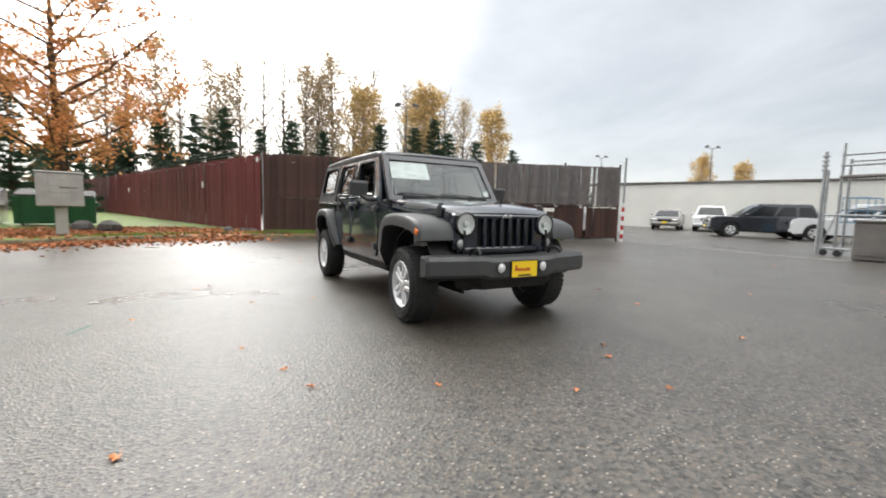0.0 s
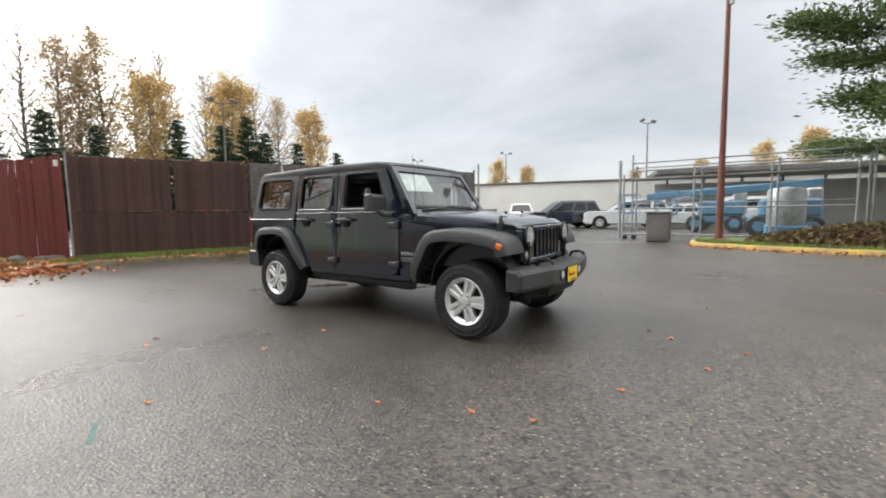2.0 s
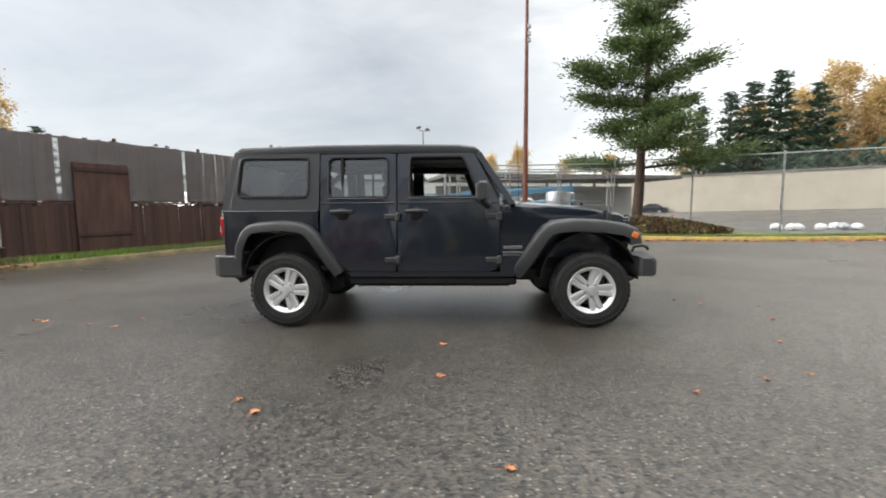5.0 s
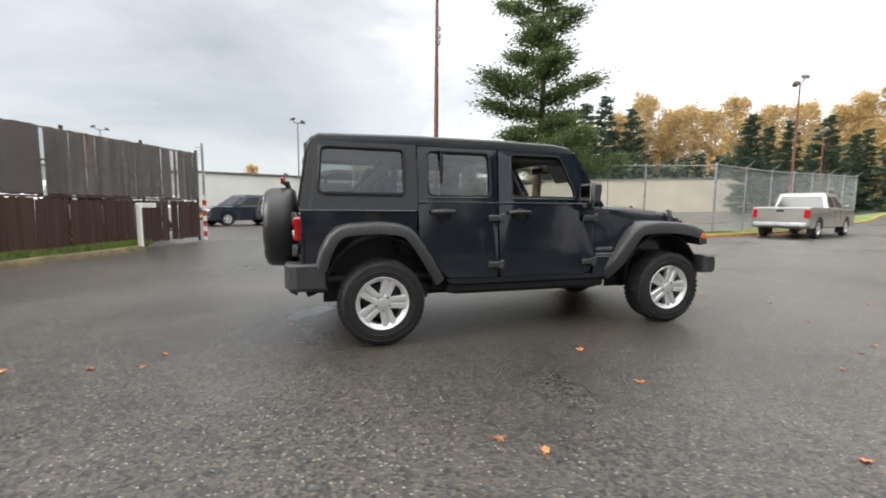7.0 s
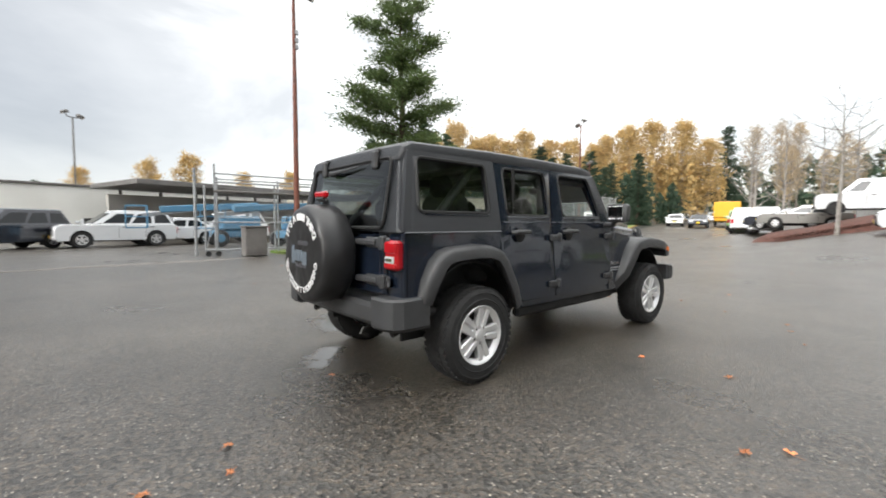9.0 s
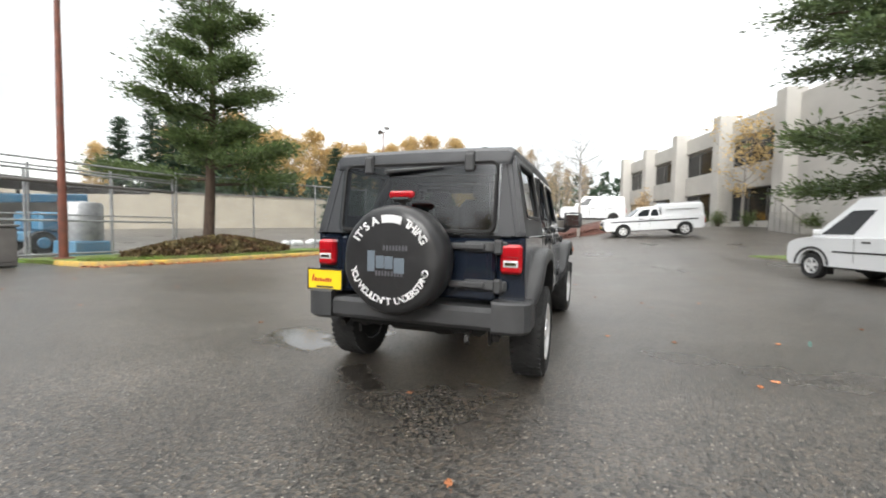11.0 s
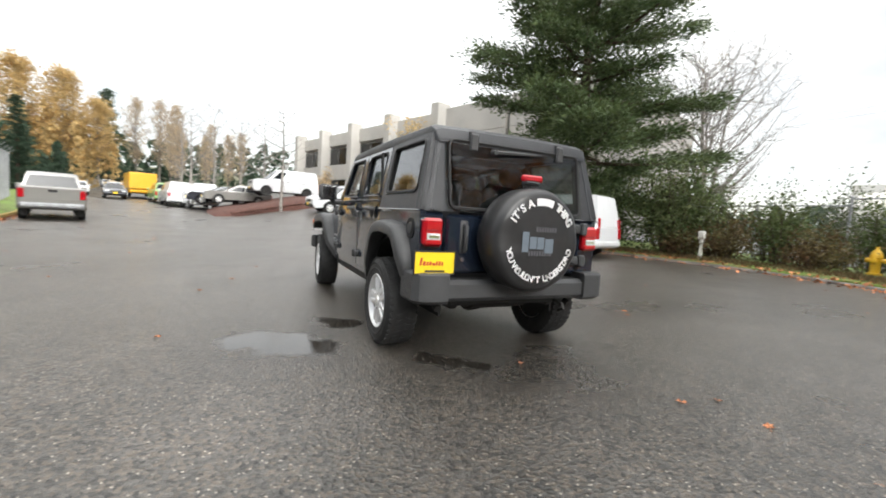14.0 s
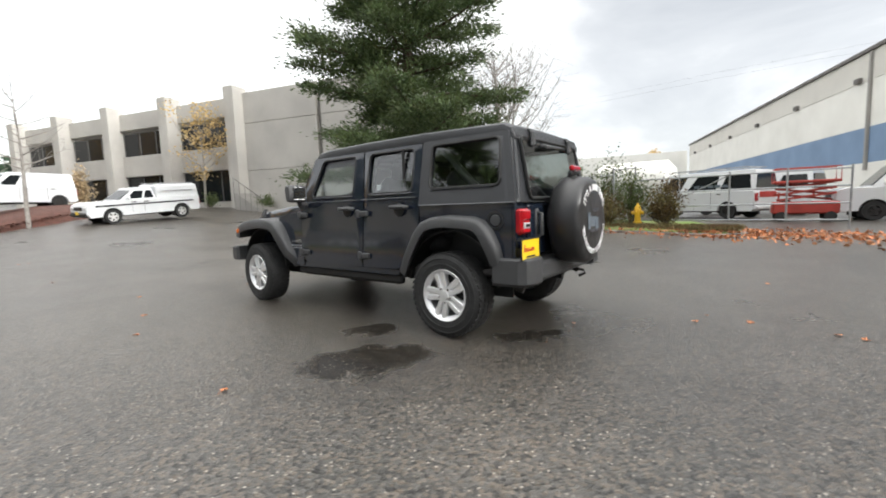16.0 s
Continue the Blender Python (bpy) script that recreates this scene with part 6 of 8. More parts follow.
def suv(label, m, paint, group="cars in the lot", k=1.0):
    return vehicle("parked_suv", label, "car", m, paint, 4.82 * k, 1.93, 1.08, 1.76, 2.91 * k, 0.37, (-2.30 * k, 1.15 * k, -2.0 * k, 0.30 * k), 1.10, ((0.03, 0.26), (0.29, 0.55), (0.58, 0.90)), group)


def saloon(label, m, paint, group="cars in the lot"):
    return vehicle("parked_car", label, "car", m, paint, 4.6, 1.80, 0.95, 1.46, 2.70, 0.33, (-1.75, 1.15, -1.05, 0.15), 0.96, ((0.10, 0.46), (0.50, 0.88)), group)


def van(label, m, L=5.6, H=2.12, cargo=True, group="white vans"):
    return vehicle("cargo_van", label, "van", m, WHITECAR, L, 1.95, 1.18, H, L * 0.62, 0.34, (-L / 2 + 0.05, L / 2 - 0.95, -L / 2 + 0.12, L / 2 - 1.65), 1.20, ((0.74, 0.93),) if cargo else ((0.03, 0.30), (0.34, 0.62), (0.70, 0.93)), group, hub=STEEL)


# cars across the yard, seen through the gate
suv("dark navy parked estate car on wet paving", pose(-6.1, 23.1, 0, 0, 0, 219), DARKCAR)
suv("white parked estate car facing the gate", pose(-11.4, 28.4, 0, 0, 0, 297), WHITECAR, k=0.96)
saloon("silver parked hatchback facing the gate", pose(-13.6, 27.0, 0, 0, 0, 297), SILVERCAR)
for i, (x, y, paint, what) in enumerate(((-21.5, 31.0, WHITECAR, "white"), (-24.5, 33.5, DARKCAR, "dark navy"), (-18.0, 33.2, DARKCAR, "dark navy"), (-27.5, 31.0, SILVERCAR, "silver"))):
    saloon(what + " parked car in the far row by the warehouse", pose(x, y, 0, 0, 0, 280 + 4 * i), paint)
for i, (x, y, paint, what, s) in enumerate(((-2.1, 23.4, WHITECAR, "white", 1), (0.4, 23.9, WHITECAR, "white", 0), (3.0, 24.6, WHITECAR, "white", 1), (-9.0, 34.0, DARKCAR, "dark navy", 1), (-5.8, 34.0, SILVERCAR, "silver", 0), (-2.6, 34.8, WHITECAR, "white", 1), (0.6, 35.4, WHITECAR, "white", 1))):
    (suv if s else saloon)(what + " parked car in a row behind the gate", pose(x, y, 0, 0, 0, 268 + 3 * i if y > 30 else 188), paint)
saloon("red parked car behind the slatted fence", pose(-11.6, 3.7, 0, 0, 0, 66), REDCAR)
suv("white parked estate car behind the slatted fence", pose(-10.3, 6.75, 0, 0, 0, 66), WHITECAR)
suv("white parked estate car behind the fence end", pose(-8.4, 11.0, 0, 0, 0, 66), WHITECAR)
for x, y, paint, what in ((30.5, 44.0, DARKCAR, "dark"), (37.0, 42.0, REDCAR, "red"), (43, 38, WHITECAR, "white"), (48, 36, WHITECAR, "white"), (53, 33, DARKCAR, "dark"), (24.0, 47, DARKCAR, "dark")):
    saloon(what + " parked car by the beige warehouse", pose(x * 1.12, y * 1.2, 0, 0, 0, 150), paint)

# along the road and drive
vehicle("pickup_truck", "grey-beige double-cab pickup parked by the fence", "truck", pose(19.0, 9.25, rise(19.0, 9.2), 0, 0, 17), SILVERCAR, 5.8, 2.0, 1.22, 1.90, 3.6, 0.40, (-0.75, 1.60, -0.60, 0.75), 1.22, ((0.06, 0.44), (0.50, 0.88)), bed=1.28, low=0.42)
wt = vehicle("pickup_truck", "white pickup with a white load-bed canopy and dark side stripe", "truck", pose(21.2, -4.15, rise(21.2, -4.2) + 0.02, -2.5, 4.0, 96), WHITECAR, 5.0, 1.78, 1.08, 1.62, 3.05, 0.34, (-0.40, 1.20, -0.30, 0.55), 1.05, ((0.06, 0.36), (0.42, 0.88)), bed=1.10, low=0.36)
cn = Shape().loft([[(-2.45, y * 0.86, 1.08) for y in (-1, 1)] + [(-0.42, y * 0.86, 1.08) for y in (1, -1)], [(-2.40, y * 0.80, 1.66) for y in (-1, 1)] + [(-0.42, y * 0.80, 1.66) for y in (1, -1)], [(-2.30, y * 0.70, 1.72) for y in (-1, 1)] + [(-0.50, y * 0.70, 1.72) for y in (1, -1)]])
cn = cn.ob("canopy", WHITECAR, wt)
for s in (-1, 1):
    Shape().box(0.0, s * 0.893, 0.86, 4.3, 0.012, 0.07, 0.002).ob("side_stripe", INK, wt)
    Shape().box(-1.4, s * 0.865, 1.40, 1.5, 0.05, 0.02, 0.004).ob("canopy_seam", SEAL, cn)
Shape().tube([(-2.3, -0.7, 1.76), (-0.5, -0.7, 1.76)], 0.02, 6).ob("roof_rack_bar", GALV, cn)
Shape().tube([(-2.3, 0.7, 1.76), (-0.5, 0.7, 1.76)], 0.02, 6).ob("roof_rack_bar", GALV, cn)
wv = vehicle("small_van", "white compact cargo van parked by the shrubs", "van", pose(7.1, -7.75, rise(7.1, -7.7), 0, 0, 20), WHITECAR, 4.58, 1.80, 1.06, 1.98, 2.91, 0.32, (-2.26, 1.60, -2.12, 0.66), 1.02, ((0.73, 0.95),), shift=0.05, tall=(0.10, 0.76))
for s in (-1, 1):
    Shape().box(-1.35, s * 0.875, 1.05, 1.3, 0.03, 0.028, 0.008).ob("slide_rail", SEAL, wv)
    Shape().box(0.05, s * 0.900, 0.70, 1.75, 0.02, 0.040, 0.008).ob("side_moulding", SEAL, wv)
    Shape().tube([(-1.35 + 0.47 * math.cos(math.radians(a)), s * 0.895, 0.36 + 0.42 * math.sin(math.radians(a))) for a in range(0, 181, 15)], 0.035, 6).ob("wheel_arch_trim", TRIM, wv, smooth=60)
    Shape().tube([(1.50 + 0.47 * math.cos(math.radians(a)), s * 0.895, 0.36 + 0.42 * math.sin(math.radians(a))) for a in range(0, 181, 15)], 0.035, 6).ob("wheel_arch_trim", TRIM, wv, smooth=60)
    Shape().box(-2.27, s * 0.72, 1.05, 0.06, 0.12, 0.42, 0.02).ob("rear_lamp_cluster", REDLAMP, wv)
van("white cargo van parked at the roadside", pose(34.6, 5.0, rise(34.6, 5.0), 0, 0, 16), 4.6, 1.95)
van("white cargo van parked at the roadside", pose(37.6, 6.9, rise(37.6, 6.9), 0, 0, 16), 4.6, 1.95)
suv("pale green and white parked car at the roadside", pose(43.0, 8.6, rise(43, 8.6), 0, 0, 16), GREENCAR, "cars on the road")
saloon("dark parked car far up the road", pose(47, 13.2, rise(47, 13.2), 0, 0, 195), DARKCAR, "cars on the road")
for x, y, paint, what in ((52, 17.4, WHITECAR, "white"), (60, 20.0, DARKCAR, "dark"), (67, 17.5, WHITECAR, "white"), (74, 24.4, WHITECAR, "white"), (84, 26.4, SILVERCAR, "silver"), (92, 24, WHITECAR, "white"), (100, 31, WHITECAR, "white")):
    saloon(what + " car far up the road", pose(x, y, rise(x, y), 0, 0, 197), paint, "cars on the road")
van("white cargo van on the upper car park", pose(28.9, -0.9, rise(28.9, -0.9) + 0.45, 0, 0, 100), 4.6, 1.95)
saloon("silver car on the upper car park", pose(31.0, 2.2, rise(31.0, 2.2) + 0.44, 0, 0, 100), SILVERCAR, "cars on the upper car park")
saloon("dark car on the upper car park", pose(33.0, 3.4, rise(33.0, 3.2) + 0.38, 0, 0, 100), DARKCAR, "cars on the upper car park")
yt = vehicle("box_truck", "yellow box truck parked up the road", "truck", pose(52.5, 12.2, rise(52.5, 12.2), 0, 0, 16), YELLOWBOX, 7.5, 2.3, 1.3, 2.3, 4.2, 0.45, (1.8, 3.3, 1.9, 2.9), 1.4, ((0.2, 0.9),), low=0.5)
Shape().box(-1.2, 0, 1.75, 5.4, 2.4, 1.7, 0.05).ob("box_body", YELLOWBOX, yt)
Shape().box(-3.93, 0, 1.75, 0.04, 2.1, 1.5, 0.01).ob("roller_door", YELLOWBOX, yt)

# vans behind the east gate
v1 = van("white cargo van with a ladder rack behind the gate", pose(-1.15, -19.6, rise(-1, -19.6), 0, 0, -25), 5.6, 2.05, False)
v2 = van("white cargo van with dark red side lettering bars", pose(-8.3, -18.2, rise(-8, -18), 0, 0, 4), 5.6, 2.05)
v3 = van("white cargo van with a ladder rack behind the gate", pose(-3.0, -23.4, rise(-3, -23), 0, 0, -20), 5.6, 2.05, False)
for v in (v1, v3, v2):
    for s in (-1, 1):
        Shape().tube([(-2.4, s * 0.66, 2.16), (1.0, s * 0.66, 2.16)], 0.022, 6).ob("rack_bar", GALV, v)
    for x in (-2.2, -0.8, 0.6):
        Shape().tube([(x, -0.70, 2.0), (x, -0.66, 2.17), (x, 0.66, 2.17), (x, 0.70, 2.0)], 0.018, 6).ob("rack_hoop", GALV, v)
for v in (v1, v2):
    for k in range(5):
        Shape().box(-1.6 + 0.30 * k, 0.93, 1.40, 0.24, 0.012, 0.12).ob("lettering_bar", GREYINK, v)
    Shape().box(-0.9, 0.968, 0.98, 1.3, 0.012, 0.20).ob("side_panel_print", REDINK, v)
    Shape().box(-2.80, 0, 1.0, 0.02, 1.3, 0.24).ob("rear_panel_print", REDINK, v)


# ---- lifts and yard machines ----
def boom_lift(label, m, paint, k=1.0):
    v = thing("boom_lift", label, "machine", m)
    for x in (-0.8, 0.8):
        for s in (-1, 1):
            w = Shape().lathe([(0.0, -0.13), (0.24, -0.14), (0.40, -0.12), (0.42, 0), (0.40, 0.12), (0.24, 0.14), (0.0, 0.13)], (x, s * 0.85, 0.42), (0, 1, 0), 18).ob("wheel", RUBBER, v, smooth=40)
            Shape().lathe([(0.20, s * 0.14), (0.18, s * 0.16), (0.0, s * 0.15)], (x, s * 0.85, 0.42), (0, 1, 0), 14).ob("rim", paint, w)
    Shape().box(0, 0, 0.62, 2.2, 1.3, 0.35, 0.06).ob("chassis", paint, v)
    Shape().box(-0.2, 0.45, 1.15, 1.9, 0.55, 0.70, 0.10).ob("engine_cover", paint, v)
    Shape().box(-0.2, -0.45, 1.15, 1.9, 0.55, 0.70, 0.10).ob("battery_cover", paint, v)
    Shape().box(-0.9, 0, 1.35, 0.5, 1.1, 1.1, 0.08).ob("counterweight", GALV, v)
    Shape().box(1.0, 0, 1.95, 4.4, 0.26, 0.30, 0.03, pose(0, 0, 0, 0, 4, 0)).ob("boom", paint, v)
    Shape().box(2.6, 0, 1.70, 2.6, 0.18, 0.20, 0.02, pose(0, 0, 0, 0, 8, 0)).ob("inner_boom", GALV, v)
    b = Shape()
    for z in (0.95, 1.45, 1.95):
        b.tube([(3.7, -0.6, z), (4.5, -0.6, z), (4.5, 0.6, z), (3.7, 0.6, z), (3.7, -0.6, z)], 0.02, 6)
    for x in (3.7, 4.5):
        for y in (-0.6, 0, 0.6):
            b.cyl((x, y, 0.95), (x, y, 1.95), 0.02, n=6)
    b.box(4.1, 0, 0.94, 0.8, 1.2, 0.04)
    b.ob("basket", paint, v)
    return v


boom_lift("worn blue boom lift parked behind the fence", pose(4.9, 17.6, 0, 0, 0, 183), BLUELIFT)
boom_lift("worn blue boom lift parked behind the fence", pose(2.6, 20.6, 0, 0, 0, 176), BLUELIFT)
tank = thing("grey_tank", "pale grey ribbed tank beside the blue lift", "tank", pose(4.9, 15.8, 0))
Shape().lathe([(0.0, 0.5), (0.55, 0.5), (0.58, 0.55), (0.58, 1.75), (0.52, 1.85), (0.0, 1.9)], (0, 0, 0), (0, 0, 1), 20).ob("shell", GALV, tank, smooth=40)
Shape().box(0, 0, 0.25, 1.2, 1.2, 0.52, 0.04).ob("stand", BLUELIFT, tank)
sl = thing("scissor_lift", "worn red scissor lift behind the gate", "machine", pose(-4.75, -17.0, rise(-4.7, -17), 0, 0, 5))
Shape().box(0, 0, 0.5, 1.9, 0.8, 0.45, 0.05).ob("base", REDLIFT, sl)
for i in range(3):
    for s in (-1, 1):
        Shape().box(0, s * 0.28, 0.90 + 0.20 * i, 1.7, 0.05, 0.08, 0.01, pose(0, 0, 0, 0, 8 if s > 0 else -8, 0)).ob("scissor_arm", REDLIFT, sl)
Shape().box(0, 0, 1.45, 1.9, 0.8, 0.10, 0.02).ob("platform", REDLIFT, sl)
for y in (-0.38, 0.38):
    Shape().tube([(-0.93, y, 1.5), (-0.93, y, 1.95), (0.93, y, 1.95), (0.93, y, 1.5)], 0.02, 6).ob("guard_rail", REDLIFT, sl)
for x in (-0.7, 0.7):
    for s in (-1, 1):
        Shape().lathe([(0.0, -0.06), (0.18, -0.06), (0.18, 0.06), (0.0, 0.06)], (x, s * 0.38, 0.18), (0, 1, 0), 14).ob("wheel", RUBBER, sl)
st = thing("storage_tank", "large pale cylindrical tank beyond the fence", "tank", pose(3.0, -25.0, 0))
Shape().lathe([(0.0, -2.4), (1.0, -2.3), (1.45, -1.9), (1.45, 1.9), (1.0, 2.3), (0.0, 2.4)], (0, 0, 2.0), (1, 0, 0), 24).ob("shell", WHITEW, st, smooth=40)
for x in (-1.4, 1.4):
    Shape().box(x, 0, 0.5, 0.4, 2.0, 1.2, 0.03).ob("cradle", CONCD, st)
cb = thing("control_cabinet", "small dark grey steel cabinet by the gate", "cabinet", pose(1.15, 12.75, 0))
Shape().box(0, 0, 0.52, 0.75, 0.5, 1.0, 0.03).ob("body", ROOFING, cb)
Shape().box(0, -0.255, 0.55, 0.62, 0.02, 0.82, 0.006).ob("door", ROOFING, cb)
Shape().box(0, 0, 1.05, 0.82, 0.56, 0.06, 0.015).ob("lid", ROOFING, cb)


# ---- trees and plants ----
def leaves(name, centres, ways, length, width, material, parent, seed, kind=""):
    """Many small kite-shaped leaves or needle sprays in one mesh."""
    r = np.random.RandomState(seed)
    c, w = np.array(centres, float), np.array(ways, float)
    n = len(c)
    w /= np.linalg.norm(w, axis=1, keepdims=True) + 1e-9
    side = np.cross(w, r.normal(size=(n, 3)))
    side /= np.linalg.norm(side, axis=1, keepdims=True) + 1e-9
    ln = length * r.uniform(0.6, 1.3, (n, 1))
    wd = width * r.uniform(0.7, 1.3, (n, 1))
    up = np.cross(w, side) * wd * 0.25
    v = np.stack([c - w * ln * 0.5, c + side * wd * 0.5 + up, c + w * ln * 0.5, c - side * wd * 0.5 + up], 1).reshape(-1, 3)
    me = bpy.data.meshes.new(name)
    me.vertices.add(4 * n)
    me.vertices.foreach_set("co", v.ravel())
    me.loops.add(4 * n)
    me.loops.foreach_set("vertex_index", np.arange(4 * n))
    me.polygons.add(n)
    me.polygons.foreach_set("loop_start", np.arange(0, 4 * n, 4))
    me.polygons.foreach_set("loop_total", np.full(n, 4))
    me.materials.append(material)
    me.update()
    ob = new(name, me)
    if parent:
        ob.parent = parent
    if kind:
        ob["kind"] = kind
    return ob


def conifer(name, label, m, high, spread, first, limbs, material, seed, dense=1.0, droop=-0.10, flat=0.35, taper=0.75, clump=0.42, needle=(0.26, 0.05), bark=None, lean=0.0, gap=0.0):
    """Trunk, whorled limbs and clumps of needle sprays with gaps between them."""
    t = thing(name, label, "tree", m)
    rnd, r = random.Random(seed), np.random.RandomState(seed)
    bend = [(lean * math.sin(z / high * 2.5) + 0.06 * math.sin(z * 1.3), 0.05 * math.sin(z * 0.9 + 1), z) for z in [high * i / 10 for i in range(11)]]
    bend[0] = (0, 0, -0.3)
    R0 = high * 0.017 + 0.03
    Shape().tube(bend, [R0 * (1.0 - 0.93 * i / 10) for i in range(11)], 9).ob("trunk", bark or BARK, t, smooth=60)
    br, cs, ws = Shape(), [], []
    for i in range(limbs):
        f = (i + rnd.random()) / limbs
        z = first + (high - first) * f ** 0.92
        k = min(10, z / high * 10)
        a, b = bend[int(min(9, k))], bend[int(min(9, k)) + 1]
        base = Vector(a).lerp(Vector(b), k - int(min(9, k)))
        base.z = z
        reach = spread * ((1 - f) ** taper * 0.93 + 0.06) * rnd.uniform(0.62, 1.12)
        if rnd.random() < gap:
            reach *= 0.5
        ang = i * 2.39996 + rnd.uniform(-0.4, 0.4)
        d = Vector((math.cos(ang), math.sin(ang), 0))
        lift = rnd.uniform(droop - 0.12, droop + 0.22) + 0.35 * f
        pts = [base + d * reach * u + Vector((0, 0, reach * (lift * u + 0.12 * u * u))) for u in (0, 0.35, 0.7, 1.0)]
        br.tube(pts, [R0 * 0.30 * (1 - f * 0.6), R0 * 0.22 * (1 - f * 0.6), R0 * 0.13, 0.008], 5, False)
        nc = max(2, int(reach * 5.2 * dense))
        for j in range(nc):
            u = 0.28 + 0.74 * (j + rnd.random()) / nc
            sidew = (rnd.random() - 0.5) * 0.75 * reach * (1.12 - u) * 1.1
            c = base + d * reach * u + Vector((-d.y, d.x, 0)) * sidew + Vector((0, 0, reach * (lift * u + 0.12 * u * u) + rnd.uniform(-0.05, 0.12)))
            size = clump * rnd.uniform(0.6, 1.25) * (0.65 + 0.35 * (1 - f))
            q = int(34 * dense)
            off = r.normal(size=(q, 3)) * (size * 0.52, size * 0.52, size * flat * 0.55)
            cs.append(np.array(c) + off)
            ws.append(off / size + np.array((d.x * 0.7, d.y * 0.7, 0.25)) + r.normal(size=(q, 3)) * 0.35)
    br.ob("branchwork", bark or BARK, t, smooth=60)
    leaves("crown", np.concatenate(cs), np.concatenate(ws), needle[0], needle[1], material, t, seed)
    return t


def broadleaf(name, label, m, high, spread, first, limbs, material, seed, leaf=0.16, per=10, bark=None, upward=0.9, twigs=6, trunks=1, leafy=1.0, low_bias=0.0):
    """Trunk, rising limbs that fork into twigs, and loose leaves on them."""
    t = thing(name, label, "tree", m)
    rnd, r = random.Random(seed), np.random.RandomState(seed)
    R0 = high * 0.012 + 0.02
    tr, br, cs, ws = Shape(), Shape(), [], []
    for k in range(trunks):
        a0 = rnd.uniform(0, 6.28)
        sp = 0.0 if trunks == 1 else spread * 0.25
        top = [(sp * math.cos(a0) * i / 8 + 0.04 * high * 0.12 * math.sin(i * 1.1 + k), sp * math.sin(a0) * i / 8 + 0.04 * high * 0.1 * math.cos(i * 0.8), high * i / 8 - (0.2 if i == 0 else 0)) for i in range(9)]
        tr.tube(top, [R0 * (1 - 0.94 * i / 8) for i in range(9)], 8)
        for i in range(limbs // trunks):
            f = (i + rnd.random()) / (limbs // trunks)
            z = first + (high * 0.96 - first) * f
            kk = z / high * 8
            base = Vector(top[int(min(7, kk))]).lerp(Vector(top[int(min(7, kk)) + 1]), min(1.0, kk - int(min(7, kk))))
            ang = i * 2.4 + rnd.uniform(-0.5, 0.5)
            reach = spread * (0.25 + 0.9 * math.sin(math.pi * (0.18 + 0.78 * f)) ** 1.0) * rnd.uniform(0.65, 1.1)
            d = Vector((math.cos(ang), math.sin(ang), upward * rnd.uniform(0.6, 1.2)))
            pts = [base + Vector((d.x * reach * u, d.y * reach * u, d.z * reach * u * (0.55 + 0.45 * u))) for u in (0, 0.3, 0.65, 1.0)]
            rr = R0 * 0.42 * (1 - 0.6 * f)
            br.tube(pts, [rr, rr * 0.7, rr * 0.4, 0.006], 5, False)
            for j in range(twigs):
                u = 0.25 + 0.75 * rnd.random()
                p = pts[int(min(2, u * 3))].lerp(pts[int(min(2, u * 3)) + 1], u * 3 - int(min(2, u * 3)))
                e = p + Vector((rnd.gauss(0, 1), rnd.gauss(0, 1), rnd.gauss(0.4, 0.7))) * reach * 0.24
                br.tube([p, p.lerp(e, 0.5) + Vector((0, 0, 0.03)), e], [max(0.006, rr * 0.22), 0.005, 0.003], 3, False)
                nl = int(per * leafy * rnd.uniform(0.3, 1.4) * (1 + low_bias * (0.5 - f)))
                if nl > 0:
                    w = r.uniform(0.15, 1.0, (nl, 1))
                    cs.append(np.array(p) * (1 - w) + np.array(e) * w + r.normal(size=(nl, 3)) * leaf * 1.3)
                    ws.append(r.normal(size=(nl, 3)))
    tr.ob("trunk", bark or GREYBARK, t, smooth=60)
    br.ob("branchwork", bark or GREYBARK, t)
    if cs:
        leaves("crown", np.concatenate(cs), np.concatenate(ws), leaf, leaf * 0.75, material, t, seed)
    return t


def bush(name, label, x, y, z, rx, ry, h, count, material, seed, leaf=0.10, stems=14, category="shrub", kind=""):
    t = thing(name, label, category, pose(x, y, z + (rise(x, y) if y < -10.5 and x < 15 else 0)), kind=kind)
    r, rnd, s = np.random.RandomState(seed), random.Random(seed), Shape()
    cs = []
    tips = []
    for i in range(stems):
        a, k = rnd.uniform(0, 6.28), rnd.uniform(0.1, 0.95)
        tip = Vector((rx * k * math.cos(a), ry * k * math.sin(a), h * rnd.uniform(0.55, 1.05) * math.sqrt(1 - 0.75 * k * k)))
        s.tube([(tip.x * 0.25, tip.y * 0.25, -0.05), (tip.x * 0.6, tip.y * 0.6, tip.z * 0.6), tip], [0.018, 0.012, 0.004], 4)
        tips.append(tip)
    per = count // stems
    for tip in tips:
        w = r.uniform(0.25, 1.08, (per, 1)) ** 0.8
        cs.append(np.array(tip) * w * (w * 0 + 1) + r.normal(size=(per, 3)) * (rx * 0.20, ry * 0.20, h * 0.12))
    c = np.concatenate(cs)
    c[:, 2] = np.abs(c[:, 2]) + 0.03
    s.ob("stemwork", BARK, t)
    leaves("foliage", c, r.normal(size=c.shape) + (0, 0, 0.4), leaf, leaf * 0.6, material, t, seed)
    return t


